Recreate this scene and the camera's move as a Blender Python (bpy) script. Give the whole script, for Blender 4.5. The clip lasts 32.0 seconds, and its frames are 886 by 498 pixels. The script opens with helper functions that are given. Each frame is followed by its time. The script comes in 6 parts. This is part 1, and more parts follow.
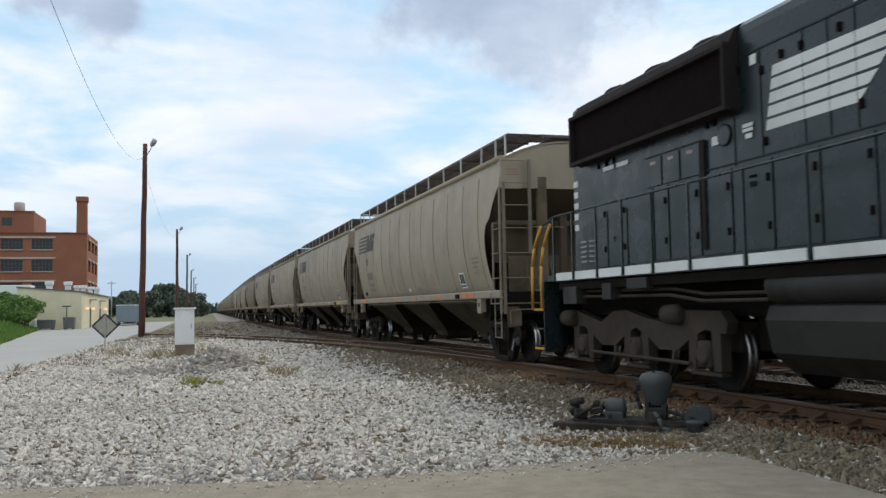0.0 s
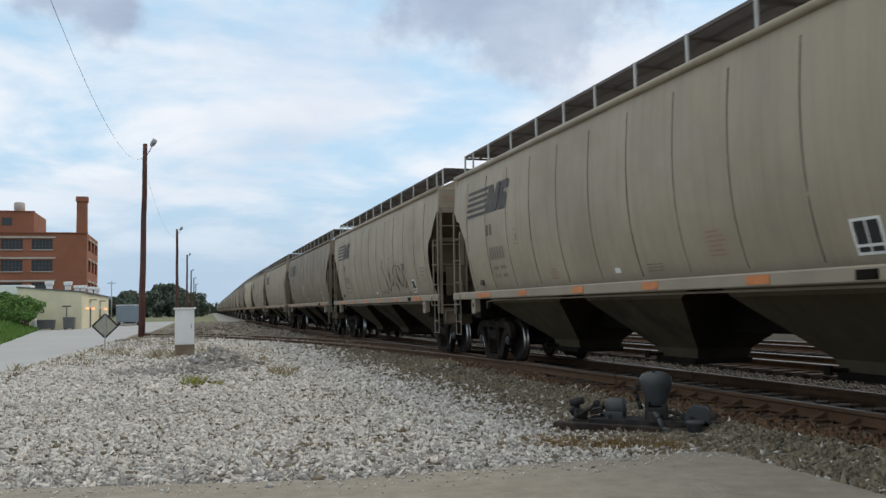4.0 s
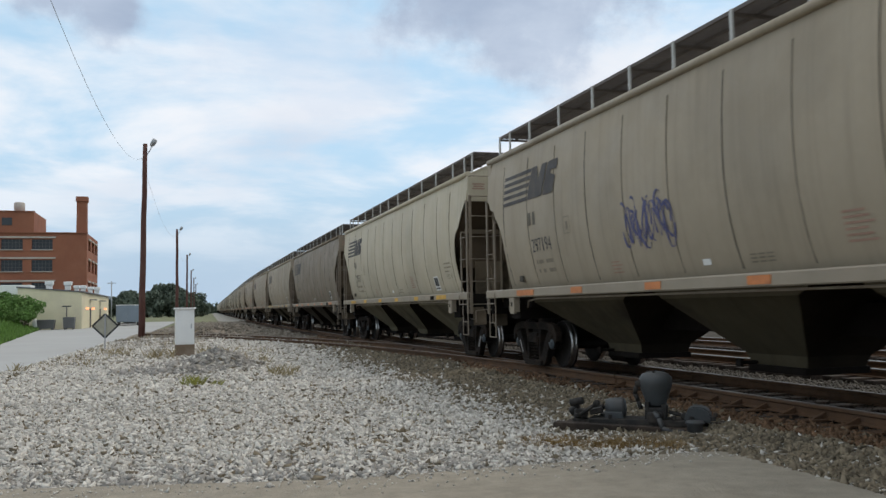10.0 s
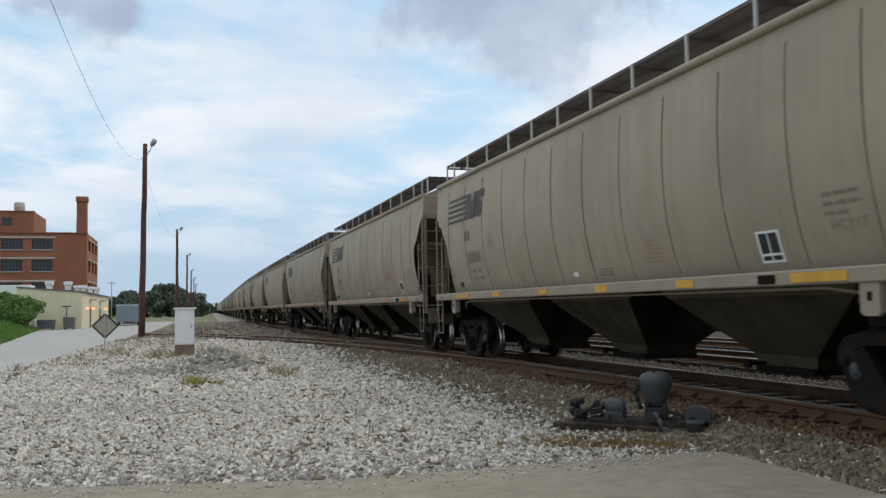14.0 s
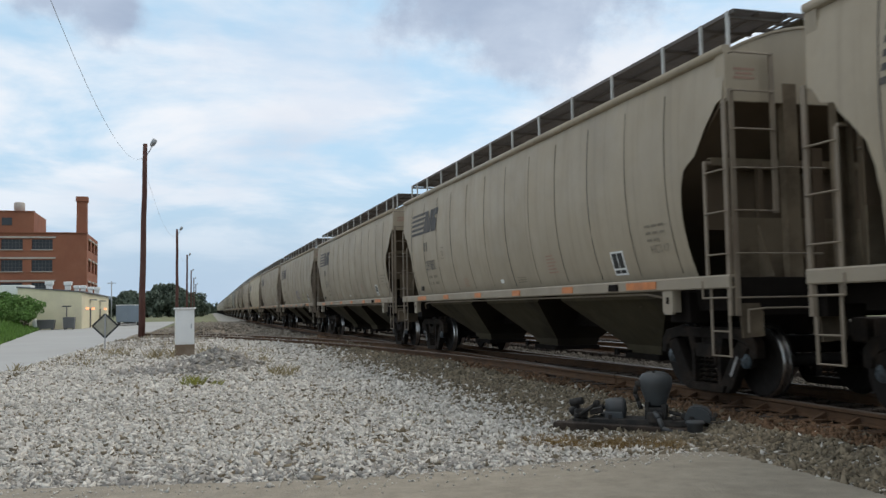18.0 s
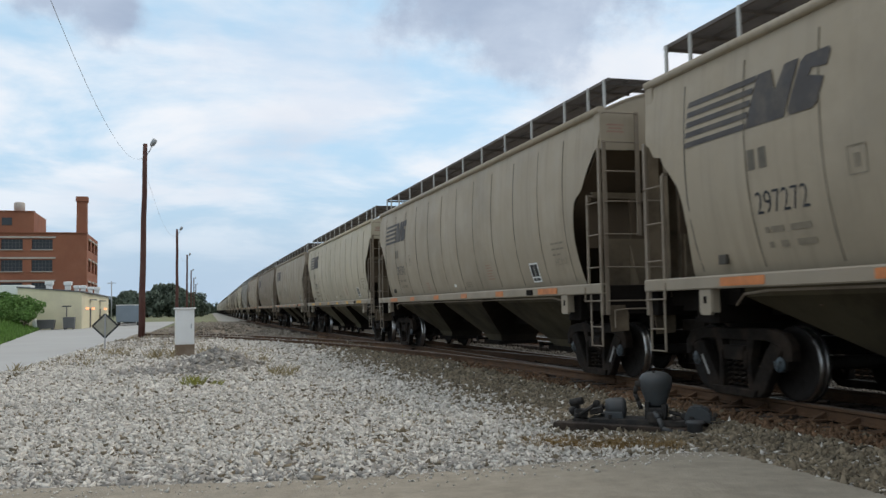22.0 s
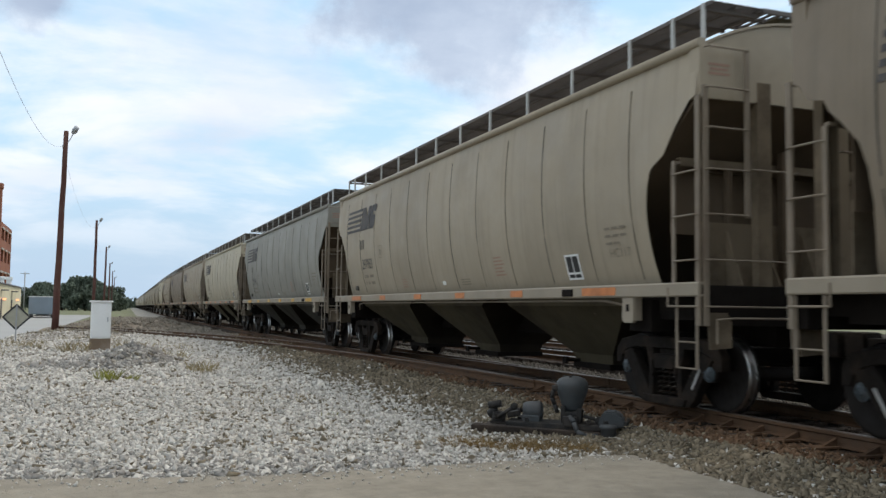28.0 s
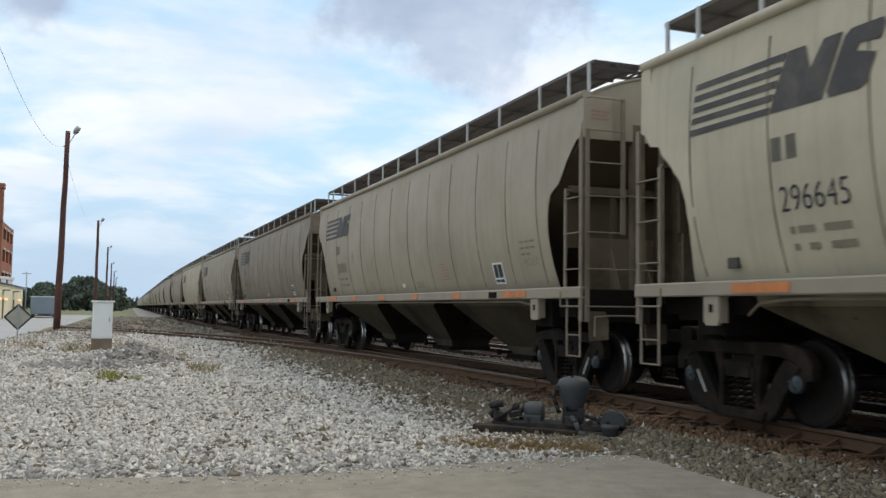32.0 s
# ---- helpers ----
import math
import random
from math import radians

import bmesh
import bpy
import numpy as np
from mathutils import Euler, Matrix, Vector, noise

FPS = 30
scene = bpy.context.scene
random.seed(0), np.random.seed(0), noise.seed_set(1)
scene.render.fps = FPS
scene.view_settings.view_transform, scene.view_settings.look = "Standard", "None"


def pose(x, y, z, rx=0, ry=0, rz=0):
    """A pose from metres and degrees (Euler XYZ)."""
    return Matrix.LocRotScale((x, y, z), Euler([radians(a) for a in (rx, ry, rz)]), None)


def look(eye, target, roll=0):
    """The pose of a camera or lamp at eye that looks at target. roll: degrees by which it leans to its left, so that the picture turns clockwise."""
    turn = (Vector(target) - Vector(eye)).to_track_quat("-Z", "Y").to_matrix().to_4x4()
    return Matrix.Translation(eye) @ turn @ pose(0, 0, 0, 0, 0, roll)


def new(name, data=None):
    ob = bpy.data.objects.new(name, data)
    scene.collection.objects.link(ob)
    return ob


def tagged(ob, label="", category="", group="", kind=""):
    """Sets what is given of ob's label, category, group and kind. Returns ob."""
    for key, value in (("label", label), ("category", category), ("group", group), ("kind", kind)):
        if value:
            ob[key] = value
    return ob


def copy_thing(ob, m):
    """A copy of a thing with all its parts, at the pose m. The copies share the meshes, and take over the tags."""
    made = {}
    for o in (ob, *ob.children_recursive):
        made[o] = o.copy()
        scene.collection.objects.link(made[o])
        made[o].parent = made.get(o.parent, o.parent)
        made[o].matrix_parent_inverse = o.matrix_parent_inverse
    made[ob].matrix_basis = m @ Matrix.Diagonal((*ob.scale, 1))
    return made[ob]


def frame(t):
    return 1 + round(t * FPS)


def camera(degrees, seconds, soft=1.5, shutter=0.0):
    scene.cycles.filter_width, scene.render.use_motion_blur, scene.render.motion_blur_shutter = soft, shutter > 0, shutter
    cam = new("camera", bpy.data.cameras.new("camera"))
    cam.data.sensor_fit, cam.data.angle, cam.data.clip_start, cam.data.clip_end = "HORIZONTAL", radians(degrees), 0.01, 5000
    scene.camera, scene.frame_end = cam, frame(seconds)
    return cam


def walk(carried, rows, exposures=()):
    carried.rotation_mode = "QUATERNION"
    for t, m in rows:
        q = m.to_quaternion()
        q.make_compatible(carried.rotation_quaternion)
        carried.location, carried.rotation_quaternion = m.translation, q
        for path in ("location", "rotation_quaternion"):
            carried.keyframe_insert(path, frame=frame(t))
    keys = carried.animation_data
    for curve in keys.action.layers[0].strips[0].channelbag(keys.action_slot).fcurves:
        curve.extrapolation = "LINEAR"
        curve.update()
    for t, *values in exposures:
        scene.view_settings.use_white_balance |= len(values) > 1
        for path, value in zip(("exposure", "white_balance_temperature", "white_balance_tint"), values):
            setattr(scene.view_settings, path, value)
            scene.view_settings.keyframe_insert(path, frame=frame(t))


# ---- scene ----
cam = camera(52.96, 32.0, soft=1.42, shutter=0.12)
EYE_Z = 1.475                      # camera above the gravel
RAIL_Z = 0.26                      # rail head above the gravel
TRACK_X = 7.91                     # centre line of the main track
PITCH = 18.1                       # car length over couplers


def aim(yaw, pitch, roll, x=0.0, y=0.0, z=0.0):
    """Camera pose: yaw right of the track direction, pitch up, lean, and how far it was nudged from its first place."""
    a, b = radians(yaw), radians(pitch)
    d = Vector((math.sin(a) * math.cos(b), math.cos(a) * math.cos(b), math.sin(b)))
    eye = Vector((x, y, EYE_Z + z))
    return look(eye, eye + d, roll)


# still for most of the clip; nudged round to the right at 22 to 24 s, then easing back
walk(cam, [
    (0, aim(16.23, 3.737, -0.976)), (21.9, aim(16.23, 3.737, -0.976)), (22.2, aim(16.24, 3.735, -0.95)), (22.5, aim(16.48, 3.69, -0.77, -0.004, 0.0, -0.004)),
    (23, aim(19.21, 3.92, 0.16, 0.004, -0.02, -0.02)), (23.5, aim(21.97, 4.17, 0.75, 0.015, -0.092, -0.031)), (24, aim(22.335, 4.13, 0.92, 0.007, -0.135, -0.036)),
    (24.5, aim(22.147, 4.06, 0.90, 0.006, -0.126, -0.035)), (25, aim(21.912, 4.015, 0.915, 0.006, -0.114, -0.034)), (25.5, aim(21.676, 3.985, 0.88, 0.006, -0.103, -0.032)),
    (26.5, aim(21.28, 3.945, 0.82, 0.008, -0.08, -0.029)), (27.5, aim(20.99, 3.93, 0.79, 0.009, -0.066, -0.026)), (28, aim(20.91, 3.93, 0.79, 0.009, -0.064, -0.026)),
    (28.5, aim(20.863, 3.93, 0.79, 0.009, -0.062, -0.026)), (29.5, aim(20.848, 3.93, 0.79, 0.009, -0.06, -0.026)), (32, aim(20.82, 3.935, 0.80, 0.009, -0.06, -0.027))],
     exposures=[(0, 0.03), (2.0, -0.09), (22.2, -0.09), (24.0, 0.07), (32, 0.07)])

# ---- daylight: high thin cloud, soft sun ----
SUN_EL, SUN_AZ = radians(54), radians(72)
world = bpy.data.worlds.new("sky")
scene.world = world
world.use_nodes = True
wt = world.node_tree
wt.nodes.clear()


def wn(kind, **k):
    n = wt.nodes.new(kind)
    for a, b in k.items():
        n.inputs[a].default_value = b
    return n


def wmath(op, a, b=None, clamp=False):
    n = wt.nodes.new("ShaderNodeMath")
    n.operation, n.use_clamp = op, clamp
    for i, v in enumerate((a, b)):
        if v is None:
            continue
        if isinstance(v, (int, float)):
            n.inputs[i].default_value = v
        else:
            wt.links.new(v, n.inputs[i])
    return n.outputs[0]


def wmix(fac, a, b):
    n = wt.nodes.new("ShaderNodeMix")
    n.data_type = "RGBA"
    for i, v in ((0, fac), (6, a), (7, b)):
        if isinstance(v, (int, float, tuple)):
            n.inputs[i].default_value = v
        else:
            wt.links.new(v, n.inputs[i])
    return n.outputs[2]


def wsmooth(v, lo, hi):
    n = wt.nodes.new("ShaderNodeMapRange")
    n.interpolation_type = "SMOOTHSTEP"
    wt.links.new(v, n.inputs[0])
    n.inputs[1].default_value, n.inputs[2].default_value = lo, hi
    return n.outputs[0]


sky = wt.nodes.new("ShaderNodeTexSky")
sky.sky_type, sky.sun_disc, sky.sun_elevation, sky.sun_rotation = "NISHITA", False, SUN_EL, SUN_AZ
sky_s = wt.nodes.new("ShaderNodeVectorMath")
sky_s.operation = "SCALE"
sky_s.inputs[3].default_value = 0.12
wt.links.new(sky.outputs[0], sky_s.inputs[0])
tc = wt.nodes.new("ShaderNodeTexCoord")
sep = wt.nodes.new("ShaderNodeSeparateXYZ")
wt.links.new(tc.outputs["Generated"], sep.inputs[0])
dx, dy, dz = sep.outputs
# cloud layer seen in perspective: direction projected on a high plane
up = wmath("MAXIMUM", wmath("ADD", dz, 0.16), 0.05)
comb = wt.nodes.new("ShaderNodeCombineXYZ")
wt.links.new(wmath("DIVIDE", dx, up), comb.inputs[0])
wt.links.new(wmath("DIVIDE", dy, up), comb.inputs[1])
n1 = wn("ShaderNodeTexNoise", Scale=1.1, Detail=8.0, Roughness=0.56, Distortion=0.25)
wt.links.new(comb.outputs[0], n1.inputs["Vector"])
n2 = wn("ShaderNodeTexNoise", Scale=0.5, Detail=4.0, Roughness=0.5)
wt.links.new(comb.outputs[0], n2.inputs["Vector"])
cover = wsmooth(n1.outputs[0], 0.38, 0.60)
shade = wsmooth(n2.outputs[0], 0.50, 0.70)
blue = wmix(0.75, sky_s.outputs[0], (0.50, 0.73, 0.92, 1))
haze = wmix(wsmooth(dz, 0.0, 0.20), (0.44, 0.565, 0.71, 1), blue)
white = wmix(shade, (0.84, 0.87, 0.92, 1), (0.56, 0.63, 0.75, 1))
# the grey cumulus over the track and the ragged ones beside it
wob = wn("ShaderNodeTexNoise", Scale=9.0, Detail=9.0, Roughness=0.60)
wt.links.new(tc.outputs["Generated"], wob.inputs["Vector"])
wv = wmath("MULTIPLY", wmath("SUBTRACT", wob.outputs[0], 0.5), 0.12)


def blob(azimuth, elevation, wide, high):
    a = wmath("SUBTRACT", wmath("ARCTAN2", dx, dy), radians(azimuth))
    e = wmath("SUBTRACT", wmath("ARCSINE", dz), radians(elevation))
    q = wmath("SQRT", wmath("ADD", wmath("POWER", wmath("MULTIPLY", a, 1 / radians(wide)), 2.0), wmath("POWER", wmath("MULTIPLY", e, 1 / radians(high)), 2.0)))
    return wmath("SUBTRACT", 1.0, wsmooth(wmath("ADD", q, wmath("MULTIPLY", wv, 34.0)), 0.3, 1.35))


def merged(lobes):
    out = blob(*lobes[0])
    for lobe in lobes[1:]:
        out = wmath("MAXIMUM", out, blob(*lobe))
    return out


grey = merged(((20.5, 19.6, 9.5, 4.6), (20.8, 15.9, 3.2, 2.2), (-8.0, 19.8, 4.5, 2.0), (-4.4, 18.2, 1.8, 2.2)))
veil = merged(((7.5, 16.5, 9.0, 3.6), (10.5, 14.2, 7.0, 2.0)))
cloudy = wmix(wmath("MULTIPLY", cover, wsmooth(dz, 0.0, 0.17)), haze, white)
final = wmix(wmath("MULTIPLY", veil, 0.45), cloudy, (0.60, 0.69, 0.82, 1))
billow = wsmooth(n1.outputs[0], 0.30, 0.72)
final = wmix(wmath("MULTIPLY", grey, 1.0), final, wmix(billow, (0.33, 0.41, 0.55, 1), (0.62, 0.70, 0.82, 1)))
# thin bright cloud overhead, as under any veiled sky
final = wmix(wmath("MULTIPLY", wsmooth(dz, 0.36, 0.85), 0.85), final, (1.02, 1.06, 1.09, 1))
bg = wt.nodes.new("ShaderNodeBackground")
bg.inputs[1].default_value = 1.14
wt.links.new(final, bg.inputs[0])
wo = wt.nodes.new("ShaderNodeOutputWorld")
wt.links.new(bg.outputs[0], wo.inputs[0])

sun = new("sun", bpy.data.lights.new("sun", "SUN"))
sun.data.energy, sun.data.angle, sun.data.color = 1.05, radians(24), (1.0, 0.88, 0.73)
sun.matrix_world = look((0, 0, 60), Vector((0, 0, 60)) - Vector((math.sin(SUN_AZ) * math.cos(SUN_EL), math.cos(SUN_AZ) * math.cos(SUN_EL), math.sin(SUN_EL))))


# ---- materials ----
def material(name, base, rough=0.7, metal=0.0, dark=0.75, scale=2.0, fine=40.0, bump=0.0, stain=None, stain_scale=0.6, stain_amount=0.5, streak=0.0, islands=0.0, spec=0.4, bump_scale=None, vary=0.0):
    """Weathered surface: base colour with broad and fine variation, stains, vertical streaks and relief."""
    m = bpy.data.materials.new(name)
    m.use_nodes = True
    t = m.node_tree
    b = t.nodes["Principled BSDF"]
    co = t.nodes.new("ShaderNodeTexCoord")
    place = co.outputs["Object"]
    if vary:
        info = t.nodes.new("ShaderNodeObjectInfo")
        shift = t.nodes.new("ShaderNodeVectorMath")
        shift.operation = "MULTIPLY_ADD"
        shift.inputs[1].default_value = (53.0, 91.0, 37.0)
        t.links.new(info.outputs["Random"], shift.inputs[0])
        t.links.new(place, shift.inputs[2])
        place = shift.outputs[0]

    def nz(sc, det=4.0, r=0.55, vec=None):
        n = t.nodes.new("ShaderNodeTexNoise")
        n.inputs["Scale"].default_value, n.inputs["Detail"].default_value, n.inputs["Roughness"].default_value = sc, det, r
        t.links.new(vec or place, n.inputs["Vector"])
        return n.outputs[0]

    def rng(v, lo, hi, a=0.0, z=1.0):
        n = t.nodes.new("ShaderNodeMapRange")
        t.links.new(v, n.inputs[0])
        for i, q in enumerate((lo, hi, a, z)):
            n.inputs[i + 1].default_value = q
        return n.outputs[0]

    def mix(f, a, c, blend="MIX"):
        n = t.nodes.new("ShaderNodeMix")
        n.data_type, n.blend_type = "RGBA", blend
        for i, v in ((0, f), (6, a), (7, c)):
            if isinstance(v, (int, float)):
                n.inputs[i].default_value = v
            elif isinstance(v, tuple):
                n.inputs[i].default_value = (*v, 1)
            else:
                t.links.new(v, n.inputs[i])
        return n.outputs[2]

    low = tuple(c * dark for c in base)
    col = mix(rng(nz(scale), 0.3, 0.7), low, base)
    col = mix(rng(nz(fine, 3.0), 0.3, 0.7, 0.0, 0.35), col, low)
    if stain:
        col = mix(rng(nz(stain_scale, 6.0, 0.65), 0.48, 0.68, 0.0, stain_amount), col, stain)
    if streak:
        mp = t.nodes.new("ShaderNodeMapping")
        mp.inputs["Scale"].default_value = (1.0, 5.0, 0.22)
        t.links.new(place, mp.inputs["Vector"])
        col = mix(rng(nz(1.6, 5.0, 0.6, mp.outputs[0]), 0.5, 0.75, 0.0, streak), col, tuple(c * 0.5 for c in base))
    if islands:
        g = t.nodes.new("ShaderNodeNewGeometry")
        col = mix(rng(g.outputs["Random Per Island"], 0.0, 1.0, 0.0, islands), col, tuple(c * 0.35 for c in base))
    t.links.new(col, b.inputs["Base Color"])
    t.links.new(rng(nz(scale * 3), 0.3, 0.7, max(0.05, rough - 0.1), min(1.0, rough + 0.1)), b.inputs["Roughness"])
    b.inputs["Metallic"].default_value = metal
    b.inputs["Specular IOR Level"].default_value = spec
    if bump:
        bp = t.nodes.new("ShaderNodeBump")
        bp.inputs["Strength"].default_value = 1.0
        bp.inputs["Distance"].default_value = bump
        t.links.new(nz(bump_scale or fine, 5.0, 0.6), bp.inputs["Height"])
        t.links.new(bp.outputs[0], b.inputs["Normal"])
    return m


def glow(name, colour, strength):
    m = bpy.data.materials.new(name)
    m.use_nodes = True
    b = m.node_tree.nodes["Principled BSDF"]
    b.inputs["Base Color"].default_value = (*colour, 1)
    b.inputs["Emission Color"].default_value = (*colour, 1)
    b.inputs["Emission Strength"].default_value = strength
    return m


def hopper_paint(name, base):
    return material(name, base, 0.55, dark=0.84, scale=0.5, fine=9.0, stain=tuple(c * 0.62 for c in base), stain_scale=0.42, stain_amount=0.55, streak=0.38, bump=0.004, bump_scale=1.3, vary=1.0)


BEIGE = [hopper_paint("hopper_paint_tan", (0.365, 0.302, 0.217)), hopper_paint("hopper_paint_pale", (0.515, 0.447, 0.322)),
         hopper_paint("hopper_paint_dusty", (0.245, 0.193, 0.135)), hopper_paint("hopper_paint_grey", (0.27, 0.255, 0.215))]
SILL_PAINT = material("sill_paint", (0.325, 0.272, 0.20), 0.6, scale=1.2, stain=(0.25, 0.2, 0.15), stain_amount=0.5)
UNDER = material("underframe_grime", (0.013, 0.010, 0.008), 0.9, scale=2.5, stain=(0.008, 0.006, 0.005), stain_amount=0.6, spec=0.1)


# bay colours: darker copies of the car paints, with underbody shade mixed in
def shaded_bay_paint(name, base):
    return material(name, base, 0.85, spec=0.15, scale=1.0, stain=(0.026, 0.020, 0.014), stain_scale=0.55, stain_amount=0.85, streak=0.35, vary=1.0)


HOPPER_SHEET = shaded_bay_paint("hopper_sheet_paint", (0.080, 0.066, 0.040))
BAY = dict(zip(BEIGE, (HOPPER_SHEET, shaded_bay_paint("hopper_sheet_pale", (0.165, 0.142, 0.090)), shaded_bay_paint("hopper_sheet_dusty", (0.062, 0.050, 0.033)), shaded_bay_paint("hopper_sheet_grey", (0.068, 0.063, 0.050)))))
# near-black for the slope faces: shade between the bays put into the colour
SLOPE_SHADE = material("shaded_slope_sheet", (0.022, 0.017, 0.012), 0.9, spec=0.1, scale=1.0, stain=(0.05, 0.04, 0.027), stain_scale=0.7, stain_amount=0.4)
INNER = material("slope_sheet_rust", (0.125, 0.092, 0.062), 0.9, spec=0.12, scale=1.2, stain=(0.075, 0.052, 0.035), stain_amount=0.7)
SEAM_FAINT = material("faint_seam_dirt", (0.165, 0.138, 0.10), 0.8, scale=1.5)
SEAM = material("seam_grime", (0.085, 0.075, 0.06), 0.8, scale=1.5)
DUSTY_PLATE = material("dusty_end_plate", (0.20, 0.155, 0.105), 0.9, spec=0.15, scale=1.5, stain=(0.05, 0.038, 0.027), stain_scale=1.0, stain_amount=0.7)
CHALK = material("worn_white_stripe", (0.45, 0.43, 0.40), 0.7, scale=20.0, dark=0.5)
LADDER = material("ladder_paint", (0.235, 0.187, 0.135), 0.6, scale=3.0, stain=(0.13, 0.09, 0.06), stain_amount=0.7)
GRATE = material("galvanised_grating", (0.125, 0.108, 0.098), 0.75, metal=0.0, scale=3.0)
POST = material("galvanised_post", (0.50, 0.49, 0.46), 0.5, metal=0.2, scale=3.0)
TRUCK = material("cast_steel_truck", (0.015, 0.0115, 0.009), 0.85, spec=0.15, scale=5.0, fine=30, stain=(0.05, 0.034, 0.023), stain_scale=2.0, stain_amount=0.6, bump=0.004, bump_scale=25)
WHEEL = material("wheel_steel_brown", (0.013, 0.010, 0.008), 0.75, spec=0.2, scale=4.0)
TREAD = material("polished_tread", (0.50, 0.48, 0.46), 0.33, metal=1.0, scale=8.0, dark=0.9)
BEARING = material("bearing_cap_blue", (0.052, 0.07, 0.08), 0.5, scale=8.0, stain=(0.05, 0.04, 0.03), stain_scale=6.0)
ORANGE = material("faded_orange_reflector", (0.60, 0.20, 0.055), 0.45, scale=4.0, stain=(0.25, 0.10, 0.05), stain_scale=3)
YELLOW = material("yellow_reflector", (0.64, 0.35, 0.035), 0.45, scale=4.0)
INK = material("dark_stencil_paint", (0.035, 0.035, 0.04), 0.6, scale=2.0)
EMBLEM = material("sun_faded_emblem_paint", (0.068, 0.060, 0.058), 0.65, scale=2.0, dark=0.7, stain=(0.14, 0.12, 0.095), stain_scale=3.0, stain_amount=0.6)
MARK_INK = material("worn_mark_paint", (0.16, 0.138, 0.105), 0.7, scale=9.0, dark=0.6)
INK_FADE = material("faded_stencil_paint", (0.245, 0.205, 0.15), 0.7, scale=6.0)
RED_FADE = material("faded_red_stencil", (0.37, 0.23, 0.17), 0.7, scale=6.0)
WHITE = material("white_paint", (0.80, 0.80, 0.77), 0.5, scale=3.0, dark=0.9)
BLACKP = material("placard_black", (0.02, 0.02, 0.02), 0.5, scale=3.0)
GRAF = {"black": material("black_spray", (0.03, 0.03, 0.03), 0.5), "blue": material("violet_spray", (0.085, 0.085, 0.20), 0.5),
        "red": material("red_spray", (0.45, 0.06, 0.02), 0.5), "yellow": material("yellow_spray", (0.46, 0.40, 0.20), 0.5)}


# ---- mesh helpers ----
def add_box(bm, c, s, rot=None, bevel=0.0):
    """A box with centre c and sizes s; rot: an Euler in degrees."""
    m = Matrix.Translation(c)
    if rot:
        m = m @ Euler([radians(a) for a in rot]).to_matrix().to_4x4()
    vs = [bm.verts.new(m @ Vector((x * s[0] / 2, y * s[1] / 2, z * s[2] / 2))) for x in (-1, 1) for y in (-1, 1) for z in (-1, 1)]
    fs = [bm.faces.new([vs[i] for i in f]) for f in ((0, 1, 3, 2), (4, 6, 7, 5), (0, 4, 5, 1), (2, 3, 7, 6), (0, 2, 6, 4), (1, 5, 7, 3))]
    if bevel:
        es = list({e for f in fs for e in f.edges})
        bmesh.ops.bevel(bm, geom=es, offset=bevel, segments=2, affect="EDGES", profile=0.6)
    return vs


def add_tube(bm, a, b, r, n=8, r2=None, cap=True):
    """A round bar from a to b."""
    a, b = Vector(a), Vector(b)
    q = (b - a).to_track_quat("Z", "Y").to_matrix()
    r2 = r if r2 is None else r2
    rings = []
    for p, rad in ((a, r), (b, r2)):
        rings.append([bm.verts.new(p + q @ Vector((math.cos(2 * math.pi * i / n) * rad, math.sin(2 * math.pi * i / n) * rad, 0))) for i in range(n)])
    for i in range(n):
        f = bm.faces.new((rings[0][i], rings[0][(i + 1) % n], rings[1][(i + 1) % n], rings[1][i]))
        f.smooth = n > 6
    if cap:
        bm.faces.new(rings[0][::-1])
        bm.faces.new(rings[1])


def add_path(bm, pts, r, n=6):
    for a, b in zip(pts, pts[1:]):
        add_tube(bm, a, b, r, n)


def add_rings(bm, rings, smooth=True, cap=True, closed=True):
    """Skin over rings of points with equal counts."""
    vr = [[bm.verts.new(p) for p in r] for r in rings]
    n = len(vr[0])
    for r0, r1 in zip(vr, vr[1:]):
        for i in range(n if closed else n - 1):
            f = bm.faces.new((r0[i], r0[(i + 1) % n], r1[(i + 1) % n], r1[i]))
            f.smooth = smooth
    if cap and closed:
        bm.faces.new(vr[0][::-1])
        bm.faces.new(vr[-1])
    return vr


def add_lathe(bm, origin, axis, profile, n=24, smooth=True):
    """Turned shape: profile of (along, radius) round an axis vector from origin."""
    q = Vector(axis).to_track_quat("Z", "Y").to_matrix()
    o = Vector(origin)
    rings = [[o + q @ Vector((math.cos(2 * math.pi * i / n) * r, math.sin(2 * math.pi * i / n) * r, a)) for i in range(n)] for a, r in profile]
    add_rings(bm, rings, smooth)


def add_prism(bm, pts, a, b, axis="x"):
    """Polygon pts (two coordinates) drawn out along an axis from a to b."""
    def p3(u, v, w):
        return {"x": (w, u, v), "y": (u, w, v), "z": (u, v, w)}[axis]
    lo = [bm.verts.new(p3(u, v, a)) for u, v in pts]
    hi = [bm.verts.new(p3(u, v, b)) for u, v in pts]
    n = len(pts)
    for i in range(n):
        bm.faces.new((lo[i], lo[(i + 1) % n], hi[(i + 1) % n], hi[i]))
    bm.faces.new(lo[::-1])
    bm.faces.new(hi)


def finish(bm, name, mats):
    bmesh.ops.recalc_face_normals(bm, faces=bm.faces)
    me = bpy.data.meshes.new(name)
    bm.to_mesh(me)
    bm.free()
    for m in (mats if isinstance(mats, (list, tuple)) else [mats]):
        me.materials.append(m)
    return me


